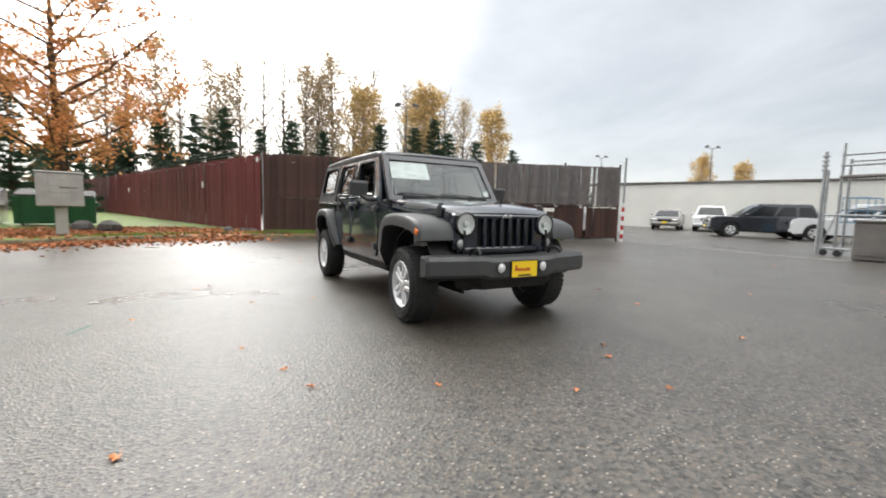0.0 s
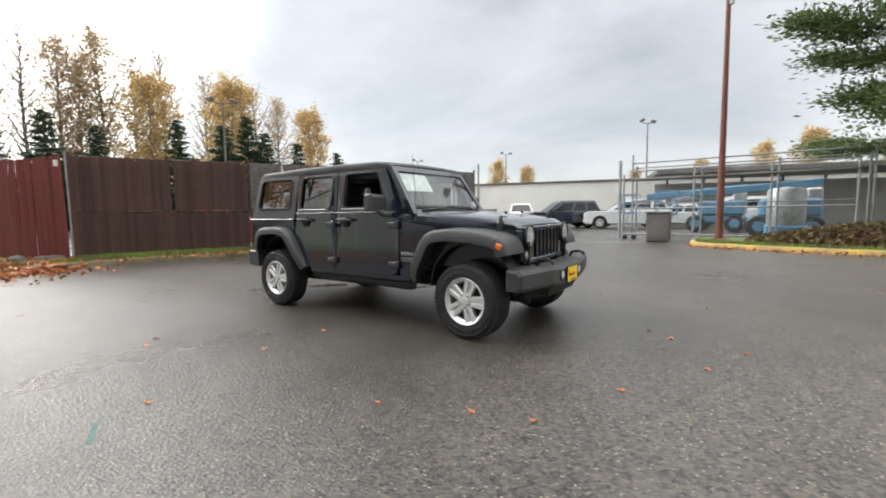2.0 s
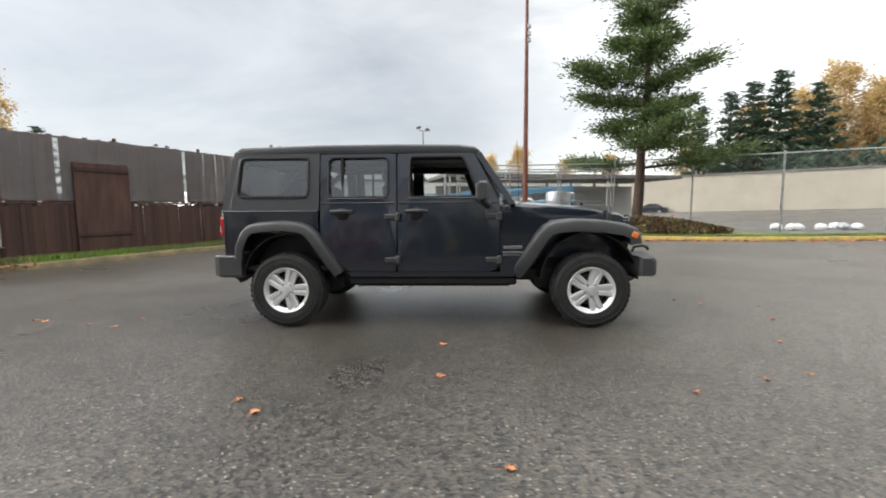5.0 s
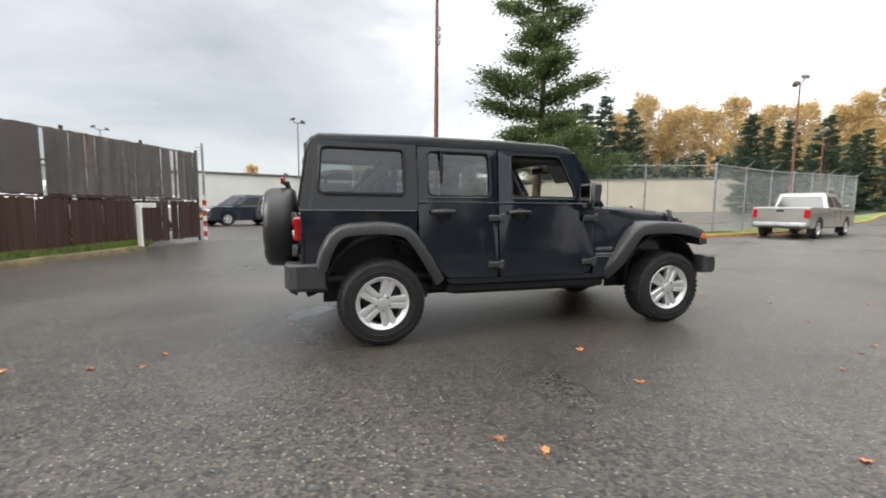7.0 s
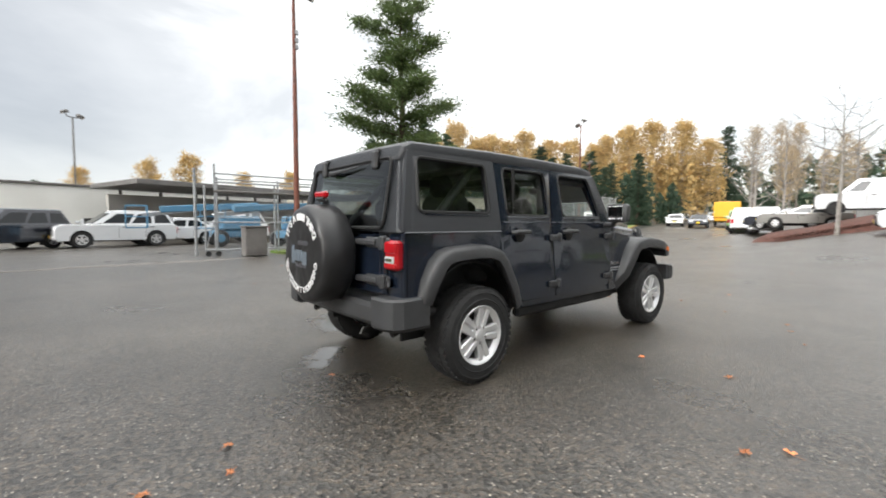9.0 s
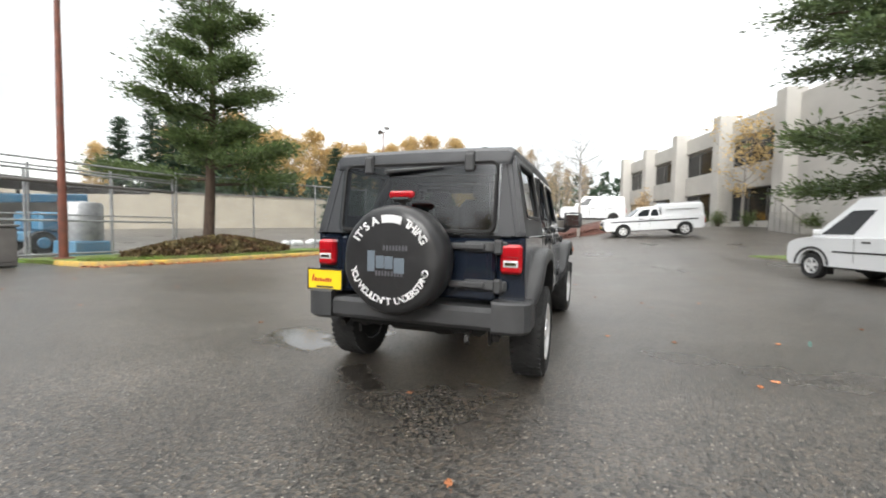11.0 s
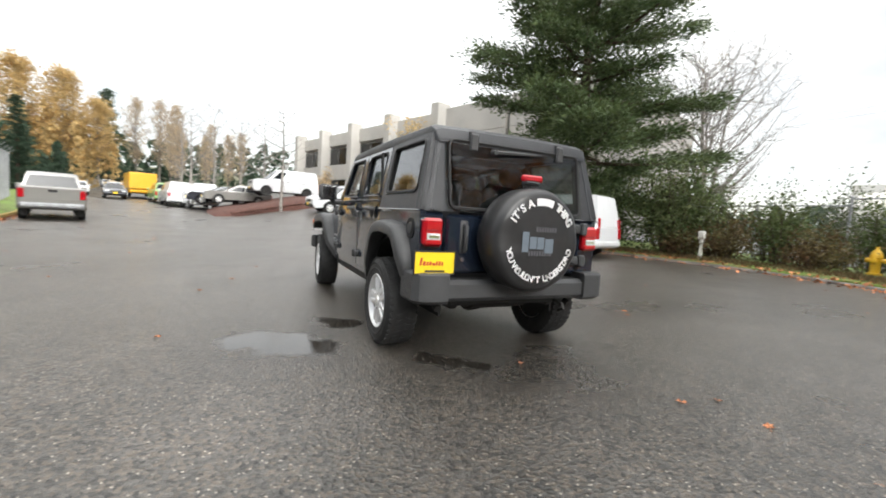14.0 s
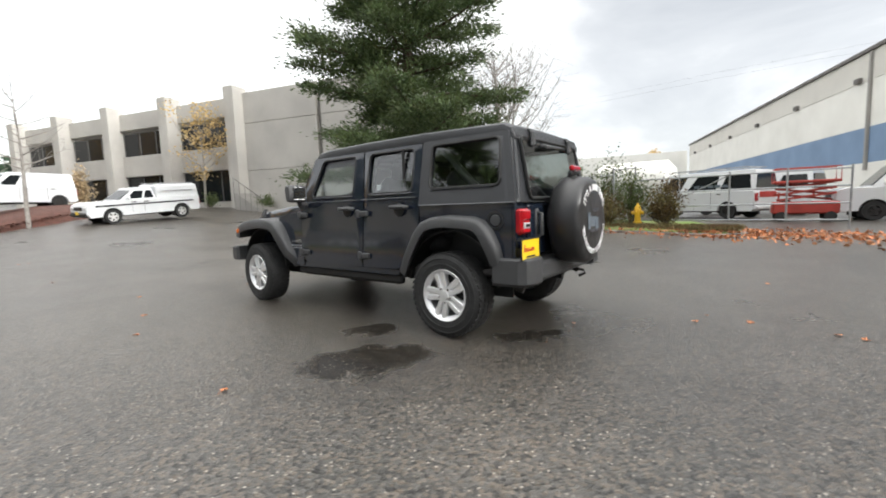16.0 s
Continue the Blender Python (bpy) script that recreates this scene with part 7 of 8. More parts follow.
conifer("pine_tree", "tall spreading pine with layered green needle clumps", pose(7.35, 12.75, 0.40), 11.0, 3.7, 2.1, 36, NEEDLE, 17, dense=2.1, droop=-0.08, flat=0.38, taper=0.50, clump=0.74, needle=(0.18, 0.055), lean=0.25, gap=0.45)
conifer("spruce_tree", "large dense dark green spruce beside the van", pose(9.1, -10.9, 0.15), 17.5, 5.6, 2.2, 112, SPRUCE, 12, dense=1.6, droop=-0.22, flat=0.42, taper=0.57, clump=0.72, needle=(0.20, 0.058), gap=0.32)
broadleaf("maple_tree", "autumn maple with orange leaves on spreading limbs", pose(-16.2, -7.15, 0.08), 13.5, 5.4, 1.9, 44, ORANGE, 21, leaf=0.13, per=62, bark=BARK, upward=0.75, twigs=12, low_bias=0.9)
broadleaf("bare_tree", "leafless many-stemmed tree behind the shrubs", pose(8.4, -18.4, 0.0), 9.4, 3.0, 1.0, 110, PALEGOLD, 22, leaf=0.06, per=1, upward=1.2, twigs=18, trunks=5, bark=GREYBARK)
broadleaf("young_birch", "thin birch with yellow leaves by the office", pose(28.2, -10.4, rise(28.2, -10.4)), 6.6, 2.2, 1.8, 16, GOLD, 23, leaf=0.18, per=14, twigs=6)
broadleaf("small_bare_tree", "small leafless tree on the bark bank", pose(22.9, -0.3, rise(22.9, -0.3) + 0.1), 6.4, 2.1, 2.2, 18, PALEGOLD, 24, leaf=0.06, per=1, twigs=8, upward=0.5)
for i, (x, y) in enumerate(((34.8, 5.6), (35.5, 4.0), (36.0, 2.0), (35.2, 0.2), (37.5, 6.5))):
    broadleaf("small_bare_tree", "small leafless tree by the upper car park", pose(x, y, rise(x, y) + 0.3), 7.6 + 0.5 * math.sin(i * 2), 2.6, 1.6, 20, PALEGOLD, 30 + i, leaf=0.07, per=2, twigs=8, upward=0.8)

# shared far trees
far = {
    "poplar": [broadleaf("poplar_tree", "tall thin poplar with sparse pale autumn leaves", pose(-54, -6 + i, 0), 20, 2.3, 4.5, 54, PALEGOLD, 40 + i, leaf=0.24, per=12, twigs=8, upward=1.8, leafy=(0.25, 0.8, 1.1)[i], bark=POPLAR) for i in range(3)],
    "gold": [broadleaf("golden_tree", "golden-leaved autumn tree in the far woods", pose(-47, 15 + i, 0), 15.5, 2.7, 3, 40, GOLD, 50 + i, leaf=0.27, per=32, twigs=7, upward=1.3) for i in range(2)],
    "fir": [conifer("fir_tree", "dark green fir in the far tree line", pose(-44, -3 + i, 0), 11, 2.3 + 0.4 * i, 0.5, 46, DARKFIR, 60 + i, dense=0.85, clump=0.75, needle=(0.42, 0.12), droop=-0.2, taper=0.8) for i in range(2)],
}
firsts = {k: [True] * len(v) for k, v in far.items()}


def far_tree(kind, x, y, top, seed):
    rnd = random.Random(seed)
    i = rnd.randrange(len(far[kind]))
    src = far[kind][i]
    native = {"poplar": 20.0, "gold": 15.5, "fir": 11.0}[kind]
    k = (top - rise(x, y)) / native
    m = pose(x, y, rise(x, y) - 0.2, 0, 0, rnd.uniform(0, 360)) @ Matrix.Diagonal((k * rnd.uniform(0.9, 1.1), k, k, 1))
    if firsts[kind][i]:
        firsts[kind][i] = False
        src.matrix_basis = m
        return src
    o = copy_thing(src, pose(x, y, rise(x, y) - 0.2, 0, 0, rnd.uniform(0, 360)))
    o.scale = (k * rnd.uniform(0.9, 1.1), k, k)
    return o


ROWS_OF_TREES = (
    ("poplar", ((-54.7, -6.6, 20.3), (-54.8, -4.5, 19.3), (-54.8, -1.2, 18.6), (-54.4, 4.8, 21), (-53.6, 9.8, 19.6), (-52.8, 13, 21.1), (-51.1, 18.3, 20.1), (-47.1, 27.1, 17.2))),
    ("poplar", ((-45.7, 29.4, 16.1), (-55, 2, 19), (-53, 7, 20), (-60, -12, 20), (-49, 22, 18), (-56, -9.5, 21), (-57, 0.5, 18), (-54, 11.5, 18), (-52, 15.8, 19), (-50, 24.5, 17))),
    ("gold", ((-46.9, 15.3, 15.4), (-43.9, 22.4, 16.1), (-43.5, 32.7, 14.7), (12.4, 84.4, 13.2), (6.4, 84.9, 11.8), (-2.7, 85, 9.7), (-30, 60, 9.5), (-26, 63, 8.5))),
    ("gold", ((53.9, 59.4, 20.8), (59.2, 54.1, 18.3), (63.2, 49.6, 18.9), (66.1, 45.7, 17), (71.7, 36.7, 17.4), (73.2, 33.8, 18.8), (74.8, 30.3, 19.2), (76.6, 25.7, 18.8))),
    ("gold", ((77.9, 21.9, 15.5), (61, 52, 17), (65, 47.5, 16), (68.5, 42.5, 17), (70.5, 39, 16), (57.5, 57, 18), (51, 62, 18), (47, 66, 17), (69, 40, 14), (56, 56.5, 16), (22, 86, 11), (32, 88, 12), (42, 76, 14), (-14, 88, 9), (12, -78, 9.5))),
    ("fir", ((-44.7, -5.7, 9.8), (-44.8, -2.8, 9.9), (-44.8, -0.3, 10.8), (-44, 6.3, 10.1), (-41.5, 15.5, 10.4), (-40, 19.1, 10.3), (-38.9, 21.1, 11.3), (-38.1, 22.5, 9.8))),
    ("fir", ((-36.4, 25.3, 8.9), (-33.9, 28.7, 8), (-44.5, 3.2, 9.0), (-43, 9.5, 9.2), (-47, -9, 9.5), (-36, -11, 8.5), (-36, -14, 9), (-40, -18, 10))),
    ("fir", ((36.1, 61.5, 15.8), (39.3, 59.7, 17.4), (41.5, 58.3, 18.4), (44, 56.7, 19.3), (47, 54, 17), (44.9, 32.3, 11.7), (46.8, 29.5, 10.7), (48.5, 26.9, 10.8))),
    ("fir", ((51.6, 21.9, 10.3), (53.6, 22.6, 7.7), (58, 30, 10), (62, 31, 11), (50, 34, 11), (-28, 66, 8), (-8, 92, 8), (111.5, 28.5, 23.8))),
    ("poplar", ((105.2, 47.4, 25.1), (107.6, 41.2, 25.7), (109.2, 36.8, 22.5), (110, 34.1, 21.9), (112.6, 23.5, 23.3), (113.3, 19, 23.5), (113.8, 16, 22.9), (116, 9, 20))),
    ("poplar", ((100, 44, 20), (98, 52, 22), (92, 50, 20), (118, 2, 19), (84, 12, 14), (86, 8, 13), (80, 4, 13), (90, 14, 15))),
)
n = 0
for kind, places in ROWS_OF_TREES:
    for x, y, top in places:
        n += 1
        far_tree(kind, x, y, top, 100 + n)

# undergrowth that fills the foot of the tree lines
def thicket(label, a, b, deep, low, tall, count, material, seed):
    r, cs, ws = np.random.RandomState(seed), [], []
    for i in range(count):
        k = r.uniform(0, 1)
        x, y = a[0] + (b[0] - a[0]) * k + r.uniform(-deep, deep), a[1] + (b[1] - a[1]) * k + r.uniform(-deep, deep)
        h, w, q = r.uniform(low, tall), r.uniform(1.0, 2.2), 150
        u = r.uniform(0, 1, q) ** 0.8
        p = r.normal(size=(q, 3)) * (w * 0.5, w * 0.5, 0.2)
        p[:, :2] *= np.sqrt(1.05 - u)[:, None]
        p[:, 2] += u * h + rise(x, y)
        cs.append(p + (x, y, 0))
        ws.append(r.normal(size=(q, 3)) + (0, 0, 0.5))
    o = leaves("thicket", np.concatenate(cs), np.concatenate(ws), 0.75, 0.42, material, None, seed, "stuff")
    return tagged(o, label, "woods")


thicket("dark green undergrowth below the poplars", (-49, -16), (-41, 27), 2.0, 3.0, 6.5, 60, DARKFIR, 401)
thicket("brown and yellow undergrowth below the poplars", (-56, -18), (-46, 30), 2.0, 4.5, 7.5, 60, IVY, 402)
thicket("golden undergrowth along the road woods", (50, 62), (78, 20), 2.5, 6.0, 12.0, 70, GOLD, 403)
thicket("dark green undergrowth along the road woods", (42, 52), (66, 24), 3.0, 4.0, 8.0, 60, DARKFIR, 404)
thicket("pale yellow undergrowth along the road woods", (46, 66), (80, 26), 2.5, 6.0, 13.0, 50, PALEGOLD, 405)

# far woods close the horizon
fw, r = [], np.random.RandomState(5)
cs, ws = [], []
for i in range(420):
    a = 2 * math.pi * i / 420 + r.uniform(-0.01, 0.01)
    d = r.uniform(125, 165)
    h = r.uniform(4.0, 8.5) + (5.0 if math.cos(a) > 0.5 else 0.0)
    x, y = d * math.cos(a), d * math.sin(a)
    q = 60
    p = r.normal(size=(q, 3)) * (2.0, 2.0, 0.01)
    u = r.uniform(0, 1, q)
    p[:, :2] *= (1.15 - u)[:, None] * 1.2
    p[:, 2] = u * h + rise(x, y)
    cs.append(p + (x, y, 0))
    ws.append(r.normal(size=(q, 3)) + (0, 0, 0.6))
woods = leaves("far_woods", np.concatenate(cs), np.concatenate(ws), 2.4, 1.3, DARKFIR, None, 6, "stuff")
tagged(woods, "dark wooded ridge round the horizon", "woods")

# shrubs of the east bed
bush("juniper_shrub", "dense green juniper behind the van", 5.4, -12.0, 0.05, 2.2, 1.2, 3.2, 9000, SHRUB, 71, 0.12, 60)
bush("juniper_shrub", "dense green juniper behind the van", 8.2, -11.6, 0.05, 1.9, 1.2, 2.8, 7000, SPRUCE, 72, 0.14, 34)
for i, (x, y, h, rx) in enumerate(((4.4, -12.8, 2.3, 1.2), (3.6, -12.2, 1.6, 1.1), (2.2, -12.6, 2.2, 0.9), (1.2, -12.2, 1.2, 1.0), (3.0, -13.6, 2.4, 1.2), (-0.9, -12.4, 1.5, 0.7), (0.5, -13.6, 1.9, 0.9), (4.6, -11.6, 0.9, 0.9), (1.6, -14.6, 2.6, 1.0))):
    bush("dry_shrub", "straggly brown and green autumn shrub", x, y, 0.05, rx, rx * 0.8, h, 2600, IVY if i % 2 else SHRUB, 80 + i, 0.09, 26)
for i, (x, y) in enumerate(((28.2, -10.6), (25.5, -12.0), (32.8, -9.0), (29.8, -9.4), (24.0, -12.6))):
    bush("small_shrub", "low green shrub by the office wall", x, y, rise(x, y), 0.9, 0.7, 1.0, 700, SHRUB, 95 + i, 0.12, 14)
bush("yellow_shrub", "tall yellow-green shrub by the office", 36.5, -5.2, rise(36.5, -5.2), 1.0, 1.0, 3.0, 1200, PALEGOLD, 101, 0.2, 16)
gc, r = [], np.random.RandomState(9)
for i in range(5200):
    a, k = r.uniform(0, 6.28), math.sqrt(r.uniform(0, 1))
    gc.append((7.2 + 3.5 * k * math.cos(a), 11.95 + 1.3 * k * math.sin(a), 0.10 + 0.52 * (1 - k ** 1.6) + r.uniform(0, 0.16)))
cover_plants = leaves("ground_cover", gc, r.normal(size=(5200, 3)) + (0, 0, 0.3), 0.16, 0.09, IVY, None, 9, "stuff")
tagged(cover_plants, "dry yellow and brown creepers over the hump", "ground cover")


def tufts(name, label, pts, count, spread, h, material, seed):
    r = np.random.RandomState(seed)
    p = np.array(pts, float)
    i = r.randint(0, len(p) - 1, count)
    w = r.uniform(0, 1, (count, 1))
    c = p[i] * (1 - w) + p[i + 1] * w
    c = c + r.uniform(-1, 1, (count, 2)) * spread
    c = np.c_[c, [0.10 + h * 0.4 + rise(x, y) for x, y in c]]
    return tagged(leaves(name, c, r.normal(size=(count, 3)) * 0.35 + (0, 0, 1), h, 0.016, material, None, seed, "stuff"), label, "grass")


tufts("grass_blades", "blades of rough green grass on the strip", along(west_kerb, 0.6)[16:], 9000, 0.42, 0.10, GRASS, 14)
tufts("grass_blades", "rough green grass at the fence foot", [(-10.4, -0.6), (-8.7, 3.4), (-7.0, 7.2), (-6.4, 8.6)], 7000, 0.25, 0.16, GRASS, 15)
tufts("grass_blades", "rough grass along the yellow kerb", along(north_kerb, 0.5)[3:26], 6000, 0.35, 0.12, GRASS, 16)
tufts("grass_blades", "rough dry grass in the shrub bed", along(east_kerb, 0.7)[6:], 7000, 0.6, 0.20, IVY, 17)


# ---- poles, lamps and small things ----
def lamp_mast(label, x, y, high, z0, material, heads, r=0.11, twist=0.0):
    t = thing("lamp_mast", label, "lamp", pose(x, y, z0, 0, 0, twist))
    Shape().tube([(0, 0, -0.1), (0, 0, high * 0.5), (0, 0, high)], [r, r * 0.75, r * 0.5], 10).ob("mast", material, t, smooth=60)
    Shape().box(0, 0, 0.04, r * 4, r * 4, 0.08, 0.02).ob("base_plate", material, t)
    Shape().tube([(-heads * 0.75, 0, high + 0.28), (-0.3, 0, high + 0.02), (0.3, 0, high), (heads * 0.75, 0, high + 0.12)], 0.035, 6).ob("cross_arm", material, t)
    for s in (-1, 1):
        h = Shape().box(s * heads * 0.75, 0, high + (0.30 if s < 0 else 0.14), 0.42, 0.34, 0.22, 0.05, pose(0, 0, 0, 0, s * 22, 0)).ob("lamp_head", ROOFING, t)
        Shape().box(s * (heads * 0.75 + 0.02), 0, high + (0.185 if s < 0 else 0.025), 0.34, 0.28, 0.02, 0.004, pose(0, 0, 0, 0, s * 22, 0)).ob("lens", CLEARLAMP, h)
    return t


pole = lamp_mast("rust-red lamp mast with twin floodlights beside the fence", 2.96, 13.35, 9.75, 0.05, RUST, 0.75, 0.12, -22)
for z in (8.45, 8.15, 7.9):
    Shape().box(0.09, 0, z, 0.14, 0.12, 0.18, 0.02).ob("junction_box", GALV, pole)
lamp_mast("distant lamp mast with twin floodlights", -25.1, 11.25, 8.6, 0, ROOFING, 1.0, 0.10, 40)
lamp_mast("distant lamp mast with twin floodlights", -3.42, 37.3, 8.6, 0, ROOFING, 0.6, 0.09, 20)
lamp_mast("distant lamp mast with twin floodlights", 28.3, 16.3, 9.1, 0.2, RUST, 0.7, 0.10, 60)
lamp_mast("distant lamp mast with twin floodlights", -24.5, 52.0, 9.2, 0, ROOFING, 0.8, 0.10, 20)
lamp_mast("distant lamp mast with twin floodlights", -36.0, 46.0, 8.6, 0, ROOFING, 0.8, 0.10, 20)
lamp_mast("distant lamp mast with twin floodlights", 44.0, 24.5, 7.8, 0.6, RUST, 0.5, 0.09, 60)

# cluster mailbox on a pedestal
mb = thing("cluster_mailbox", "pale grey cluster mailbox on a square pedestal", "mailbox", pose(-9.6, -5.75, 0.09, 0, 0, 12))
Shape().box(0, 0, 0.40, 0.20, 0.26, 0.80, 0.02).ob("pedestal", MAILBOX, mb)
body = Shape().box(0, 0, 1.23, 0.46, 0.94, 0.86, 0.02).ob("body", MAILBOX, mb)
Shape().box(0, 0, 1.68, 0.52, 1.0, 0.05, 0.02).ob("top", MAILBOX, mb)
for i in range(4):
    for j in range(5):
        d = Shape().box(0.236, -0.33 + 0.22 * i, 0.90 + 0.165 * j, 0.014, 0.205, 0.150, 0.004).ob("mail_door", MAILBOX, body)
        Shape().cyl((0.243, -0.25 + 0.22 * i, 0.90 + 0.165 * j), (0.250, -0.25 + 0.22 * i, 0.90 + 0.165 * j), 0.010, n=8).ob("lock", GALV, d)
Shape().box(0.248, 0.16, 1.29, 0.012, 0.36, 0.022, 0.004).ob("mail_slot", ROOFING, body)
mb2 = thing("cluster_mailbox", "second pale grey mailbox further back", "mailbox", pose(-13.6, -8.7, 0.09, 0, 0, 12))
Shape().box(0, 0, 0.45, 0.2, 0.3, 0.9, 0.02).ob("pedestal", MAILBOX, mb2)
Shape().box(0, 0, 1.30, 0.46, 1.1, 0.5, 0.03).ob("body", MAILBOX, mb2)


def dumpster(label, m, paint, k=1.0):
    d = thing("dumpster", label, "bin", m)
    s = Shape()
    s.loft([[(-0.62, -1.05, 0.14), (0.62, -1.05, 0.14), (0.62, 1.05, 0.14), (-0.62, 1.05, 0.14)], [(-0.75, -1.05, 1.25), (0.80, -1.05, 1.05), (0.80, 1.05, 1.05), (-0.75, 1.05, 1.25)]])
    s.ob("tub", paint, d)
    for y in (-0.53, 0.53):
        Shape().box(0.02, y, 1.19, 1.60, 1.0, 0.05, 0.015, pose(0, 0, 0, 0, 7.5, 0)).ob("lid", RUBBER if k > 0.5 else paint, d)
    for y in (-0.9, -0.3, 0.3, 0.9):
        Shape().box(0.735, y, 0.60, 0.06, 0.07, 0.86, 0.01, pose(0, 0, 0, 0, 11, 0)).ob("rib", paint, d)
    for s_ in (-1, 1):
        Shape().box(0.1, s_ * 1.10, 0.80, 1.0, 0.12, 0.16, 0.02).ob("fork_pocket", paint, d)
        for x in (-0.5, 0.5):
            Shape().lathe([(0.0, -0.03), (0.08, -0.03), (0.08, 0.03), (0.0, 0.03)], (x, s_ * 0.85, 0.08), (0, 1, 0), 12).ob("castor", RUBBER, d)
    return d


dumpster("dark green steel dumpster with closed lids", pose(-14.7, -6.95, 0.09, 0, 0, 8), GREENBIN)
dumpster("white steel dumpster with closed lids", pose(-15.0, -9.5, 0.09, 0, 0, 8), WHITECAR)


def boulder(x, y, z, sx, sy, sz, seed):
    r = random.Random(seed)
    s, k, rings = Shape(), 14, []
    for j in range(7):
        th = math.pi * (0.02 + 0.96 * j / 6) - math.pi / 2
        rings.append([(sx * math.cos(th) * math.cos(a) * r.uniform(0.86, 1.1), sy * math.cos(th) * math.sin(a) * r.uniform(0.86, 1.1), sz * (math.sin(th) + 0.72) * r.uniform(0.92, 1.05)) for a in [2 * math.pi * i / k for i in range(k)]])
    o = tagged(s.loft(rings).ob("boulder", ROCK, smooth=38), "dark weathered boulder lying on the leafy verge", "rock", "boulders on the verge")
    o.matrix_basis = pose(x, y, z - 0.03, 0, 0, r.uniform(0, 360))
    return o


for i, (x, y, a, b, c) in enumerate(((-10.9, -4.95, 0.36, 0.30, 0.24), (-11.6, -5.7, 0.32, 0.30, 0.22), (-10.75, -1.75, 0.24, 0.18, 0.14), (-10.85, -1.3, 0.22, 0.16, 0.11), (-11.0, -1.05, 0.26, 0.18, 0.10))):
    boulder(x, y, 0.10, a, b, c, 200 + i)

# notices on the maroon fence
nm, nl = span_m((-47.0, -12.3), (-10.9, -0.70))
for u, z, w, h in ((nl - 5.6, 1.85, 0.20, 0.26), (nl - 0.22, 2.62, 0.16, 0.16), (nl - 19, 1.75, 0.25, 0.28)):
    o = Shape().box(0, 0, 0, w, 0.02, h, 0.004).ob("notice_board", PAPER)
    tagged(o, "small white notice fixed to the maroon fence", "sign", "notices on the fence")
    o.matrix_basis = nm @ pose(u, -0.035, z)
fm, fl = span_m(FENCE_BENDS[2], FENCE_END)
dg = thing("fence_door", "dark brown boarded door in the slatted fence", "door", span_m(FENCE_BENDS[1], FENCE_BENDS[2])[0] @ pose(1.78, -0.06, 0.1))
Shape().box(0, 0, 1.12, 1.15, 0.05, 2.06, 0.01).ob("leaf", SLAT, dg)
for z in (0.5, 2.0):
    Shape().box(0, -0.035, z, 1.1, 0.03, 0.10, 0.006).ob("ledge", SLAT, dg)

# hydrant, marker post, cone, meter box
hy = thing("fire_hydrant", "yellow cast-iron fire hydrant in the shrub bed", "hydrant", pose(-0.1, -12.1, rise(-0.1, -12.1) + 0.22))
Shape().lathe([(0.15, 0.0), (0.15, 0.04), (0.10, 0.06), (0.095, 0.40), (0.125, 0.42), (0.125, 0.46), (0.11, 0.50), (0.085, 0.58), (0.035, 0.63), (0.03, 0.69), (0.0, 0.69)], (0, 0, 0), (0, 0, 1), 20).ob("barrel", HYDRANT, hy, smooth=40)
for a in (0, 90, 180):
    d = Vector((math.cos(radians(a)), math.sin(radians(a)), 0))
    Shape().lathe([(0.055, 0.08), (0.055, 0.16), (0.065, 0.16), (0.065, 0.19), (0.02, 0.20), (0.0, 0.20)], (0, 0, 0.36), d, 14).ob("outlet_cap", HYDRANT, hy, smooth=40)
mp = thing("marker_post", "short white utility marker post by the shrubs", "post", pose(3.9, -11.5, rise(3.9, -11.5) + 0.08))
Shape().box(0, 0, 0.45, 0.10, 0.10, 0.92, 0.02).ob("shaft", WHITEW, mp)
Shape().box(0, 0, 0.82, 0.20, 0.14, 0.26, 0.03).ob("head", WHITEW, mp)
cn = thing("traffic_cone", "faded orange traffic cone beyond the fence", "cone", pose(10.6, 16.4, 0.0))
Shape().lathe([(0.14, 0.03), (0.03, 0.70), (0.0, 0.71)], (0, 0, 0), (0, 0, 1), 16).ob("cone", CONE, cn, smooth=40)
Shape().box(0, 0, 0.02, 0.36, 0.36, 0.04, 0.01).ob("base", RUBBER, cn)
bb = thing("rubbish_heap", "scattered white rubbish bags beyond the fence", "rubbish", pose(17.0, 15.4, 0.0), kind="stuff")
rr = random.Random(4)
for i in range(9):
    Shape().lathe([(0.0, 0.0), (0.22, 0.03), (0.26, 0.14), (0.18, 0.26), (0.05, 0.31), (0.0, 0.33)], (rr.uniform(-2.4, 1.6), rr.uniform(-0.5, 0.8), 0), (rr.uniform(-0.2, 0.2), rr.uniform(-0.2, 0.2), 1), 9).ob("bag", (PAPER, PAPER, GALV)[i % 3], bb, smooth=60)
eg = thing("field_gate", "galvanised tube gate across the van yard", "gate", span_m((0.35, -13.7), (-5.6, -13.2))[0])
for z in (0.35, 0.85, 1.35, 1.85):
    Shape().cyl((0, 0, z), (5.95, 0, z), 0.024, n=8).ob("rail", GALV, eg, smooth=50)
for u in (0.0, 1.5, 3.0, 4.5, 5.95):
    Shape().cyl((u, 0, 0.0 if u in (0.0, 5.95) else 0.35), (u, 0, 1.95), 0.028, n=8).ob("upright", GALV, eg, smooth=50)
Shape().cyl((0.0, 0, 0.35), (3.0, 0, 1.85), 0.018, n=6).ob("brace", GALV, eg)
chain_fence("galvanised chain-link panel beside the hydrant", (1.2, -13.9), (0.35, -13.7), 2.2, 0.9, 8)

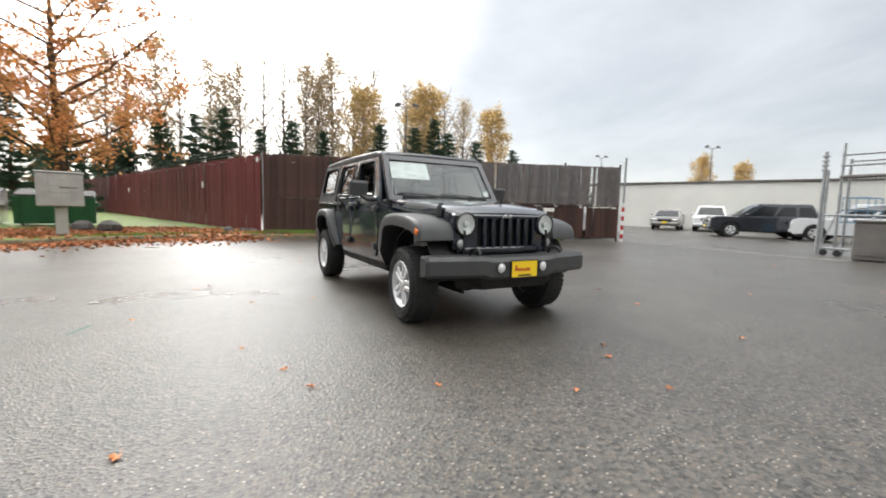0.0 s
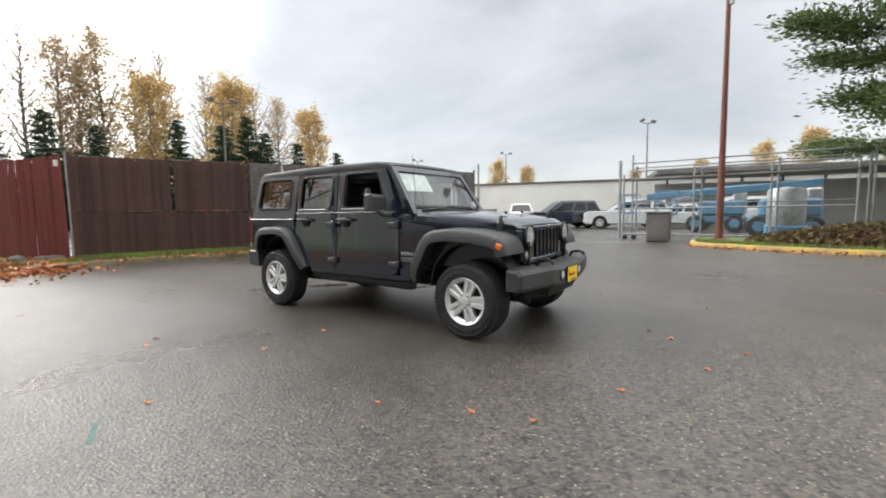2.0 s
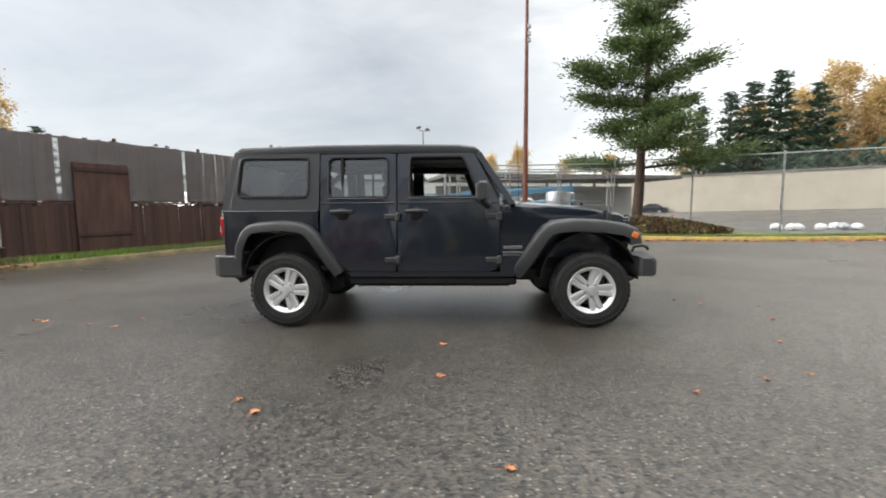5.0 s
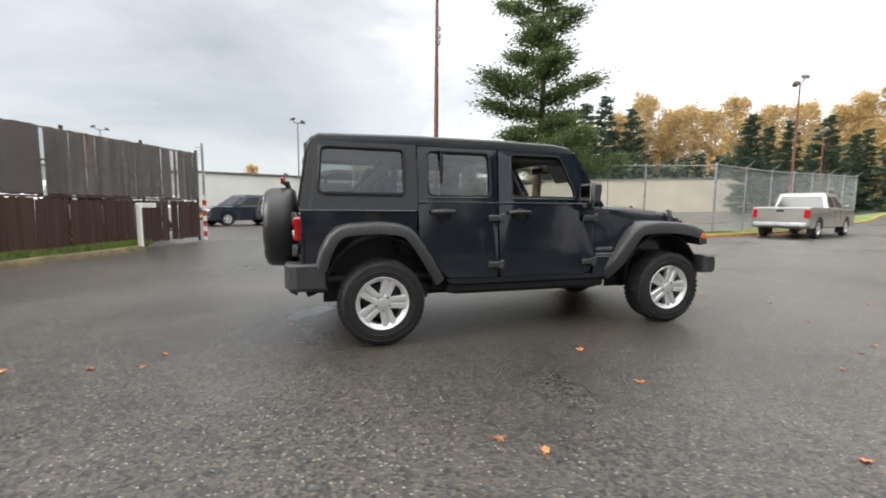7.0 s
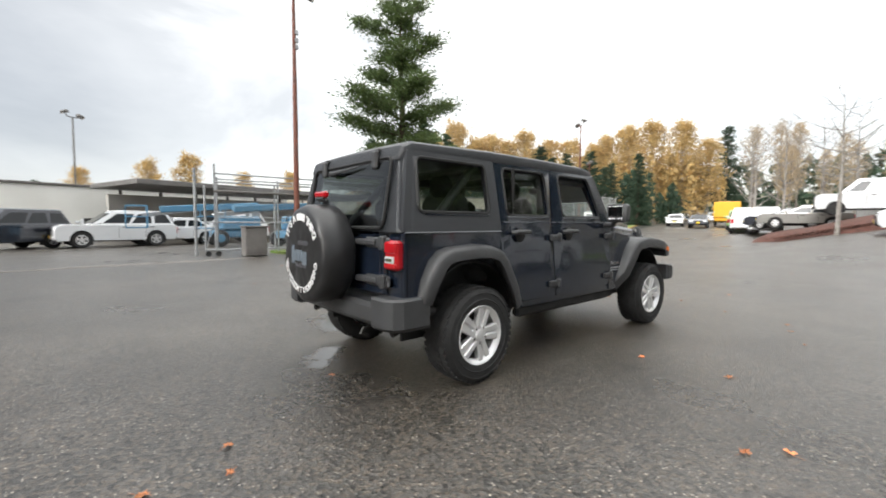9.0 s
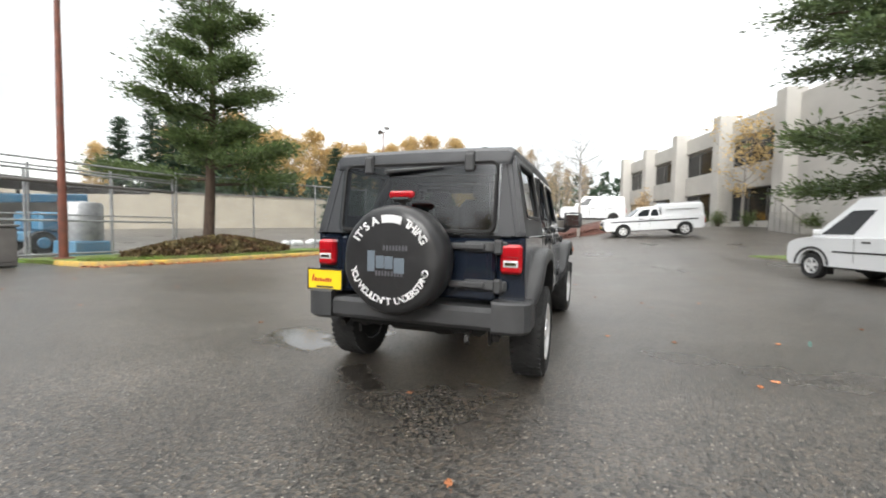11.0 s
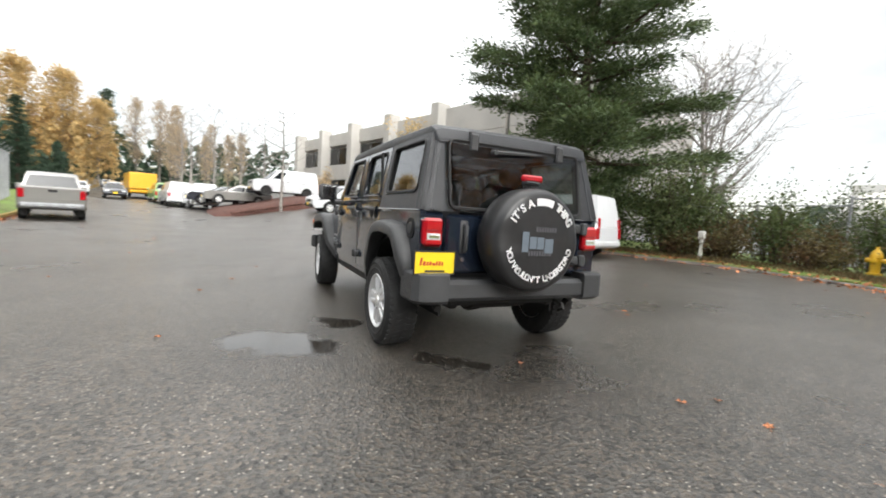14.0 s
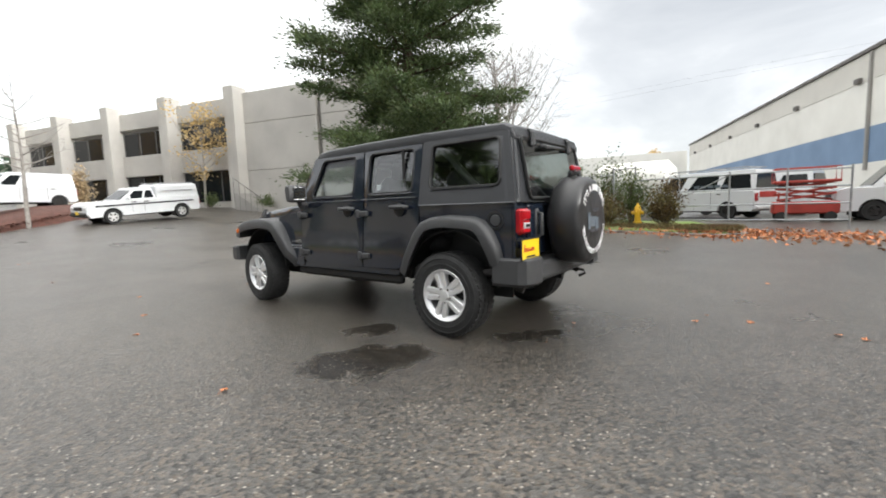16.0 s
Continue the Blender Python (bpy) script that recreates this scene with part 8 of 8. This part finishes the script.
# power lines far to the south-east
for k, z in enumerate((13.2, 13.9)):
    pts = [(-60 + 20 * i, -66 + 2 * i, z + 2 + 1.2 * math.sin(i * 0.9)) for i in range(9)]
    tagged(Shape().tube(pts, 0.006, 4).ob("power_line", INK), "thin dark power line across the sky", "cable", "power lines")
for x in (-62, 96):
    pp = thing("power_pole", "far wooden power pole", "pole", pose(x, -66 + 0.1 * (x + 60), 0))
    Shape().cyl((0, 0, -0.2), (0, 0, 17), 0.16, 0.11, 8).ob("shaft", BARK, pp)
    Shape().box(0, 0, 15.4, 0.14, 2.2, 0.14, 0.01).ob("cross_arm", BARK, pp)

# chalk mark and cracks on the asphalt
ck = Shape()
for i in range(6):
    ck.box(0.52 + 0.05 * i, -3.43 - 0.02 * i, 0.004, 0.06, 0.03, 0.003, 0, pose(0, 0, 0, 0, 0, -20))
CHALK = mat("pale_green_paint_mark", (0.10, 0.20, 0.17), 0.7, vary=0.5, scale=30)
structure("paint_mark", ck, CHALK, "faded pale green paint mark on the asphalt", "mark")

# fallen leaves on the asphalt
ms = []
for k in range(5):
    r = random.Random(300 + k)
    s, rim = Shape(), []
    for i in range(14):
        a = 2 * math.pi * i / 14
        q = (1.0 if i % 2 == 0 else 0.48) * r.uniform(0.8, 1.1) * (1.15 if i == 0 else 1)
        rim.append((0.055 * q * math.cos(a), 0.048 * q * math.sin(a), 0.006 + 0.016 * r.random()))
    s.add(rim + [(0, 0, 0.010)], [(i, (i + 1) % 14, 14) for i in range(14)])
    s.add([(-0.05, -0.002, 0.008), (-0.10, -0.002, 0.006), (-0.10, 0.002, 0.006), (-0.05, 0.002, 0.008)], [(0, 1, 2, 3)])
    ms.append(s)
meshes = []
spots = [(2.27, -2.10), (3.39, -0.57), (3.63, 0.0), (2.85, 0.33), (-0.95, -2.64), (0.08, -1.42), (-2.25, -0.04), (-3.55, -0.85), (4.6, -0.9), (3.0, -2.9), (0.45, -3.13)]
r = random.Random(77)
while len(spots) < 60:
    a, d = r.uniform(0, 6.28), r.uniform(2.2, 12.0)
    x, y = d * math.cos(a), d * math.sin(a) * 0.85
    if -9 < x and y > -9.5 and y < 9.3 and not (abs(x) < 2.6 and abs(y) < 1.1):
        spots.append((x, y))
for i, (x, y) in enumerate(spots):
    k = i % 5
    if i < 5:
        o = ms[k].ob("fallen_leaf", LEAFY)
        meshes.append(o.data)
    else:
        o = new("fallen_leaf", meshes[k])
    tagged(o, "single wet brown-orange maple leaf on the asphalt", "leaf", "leaves on the asphalt")
    sc = r.uniform(0.42, 0.80)
    o.matrix_basis = pose(x, y, rise(x, y) - 0.002, 0, 0, r.uniform(0, 360)) @ Matrix.Diagonal((sc, sc, 1, 1))


def litter(label, places, count, spread, z, seed, size=0.10, material=LEAFY):
    q = np.random.RandomState(seed)
    p = np.array(places, float)
    i = q.randint(0, len(p) - 1, count)
    w = q.uniform(0, 1, (count, 1))
    c = p[i] * (1 - w) + p[i + 1] * w + q.normal(size=(count, 2)) * spread
    c = np.c_[c, [z + rise(x, y) for x, y in c] + np.abs(q.normal(size=count)) * 0.012]
    way = q.normal(size=(count, 3)) * (1, 1, 0.12)
    o = leaves("leaf_litter", c, way, size, size * 0.75, material, None, seed, "stuff")
    return tagged(o, label, "leaves")


litter("thick orange leaf litter along the kerb", along(west_kerb, -0.25)[2:26], 5200, 0.24, 0.012, 21, 0.12)
litter("loose orange leaves blown over the asphalt", along(west_kerb, -0.9)[4:26], 900, 0.55, 0.012, 31, 0.10)
litter("orange leaf litter on the grass under the maple", [(-9.0, -9.5), (-10.0, -6.5), (-10.8, -4.2), (-10.7, -2.4), (-10.6, -1.5)], 9500, 0.6, 0.115, 22, 0.13)
litter("orange leaf litter under the maple", [(-10.5, -9.5), (-11.0, -7.0), (-11.6, -5.0), (-12.0, -3.6)], 9000, 0.85, 0.115, 23, 0.14)
litter("orange leaf litter at the fence foot", [(-10.4, -0.8), (-9.4, 0.8), (-8.6, 2.6)], 900, 0.35, 0.115, 24)
litter("brown leaf litter along the shrub bed", along(east_kerb, 0.0)[8:], 900, 0.30, 0.02, 25)
litter("brown leaf litter along the shrub bed", along(east_kerb, 0.6)[4:], 1800, 0.45, 0.105, 26)
litter("brown leaf litter before the van yard", [(-2.8, -10.4), (-5.0, -10.6), (-8.0, -9.0)], 1300, 0.9, 0.012, 27)
litter("brown leaf litter along the yellow kerb", along(north_kerb, -0.12)[4:30], 700, 0.12, 0.012, 28)
litter("brown twig and bark litter on the bank", [(24.2, 2.0), (23.6, -0.5), (24.5, -2.6), (27, -3.8)], 1200, 0.35, 0.22, 29, 0.14, SOIL)
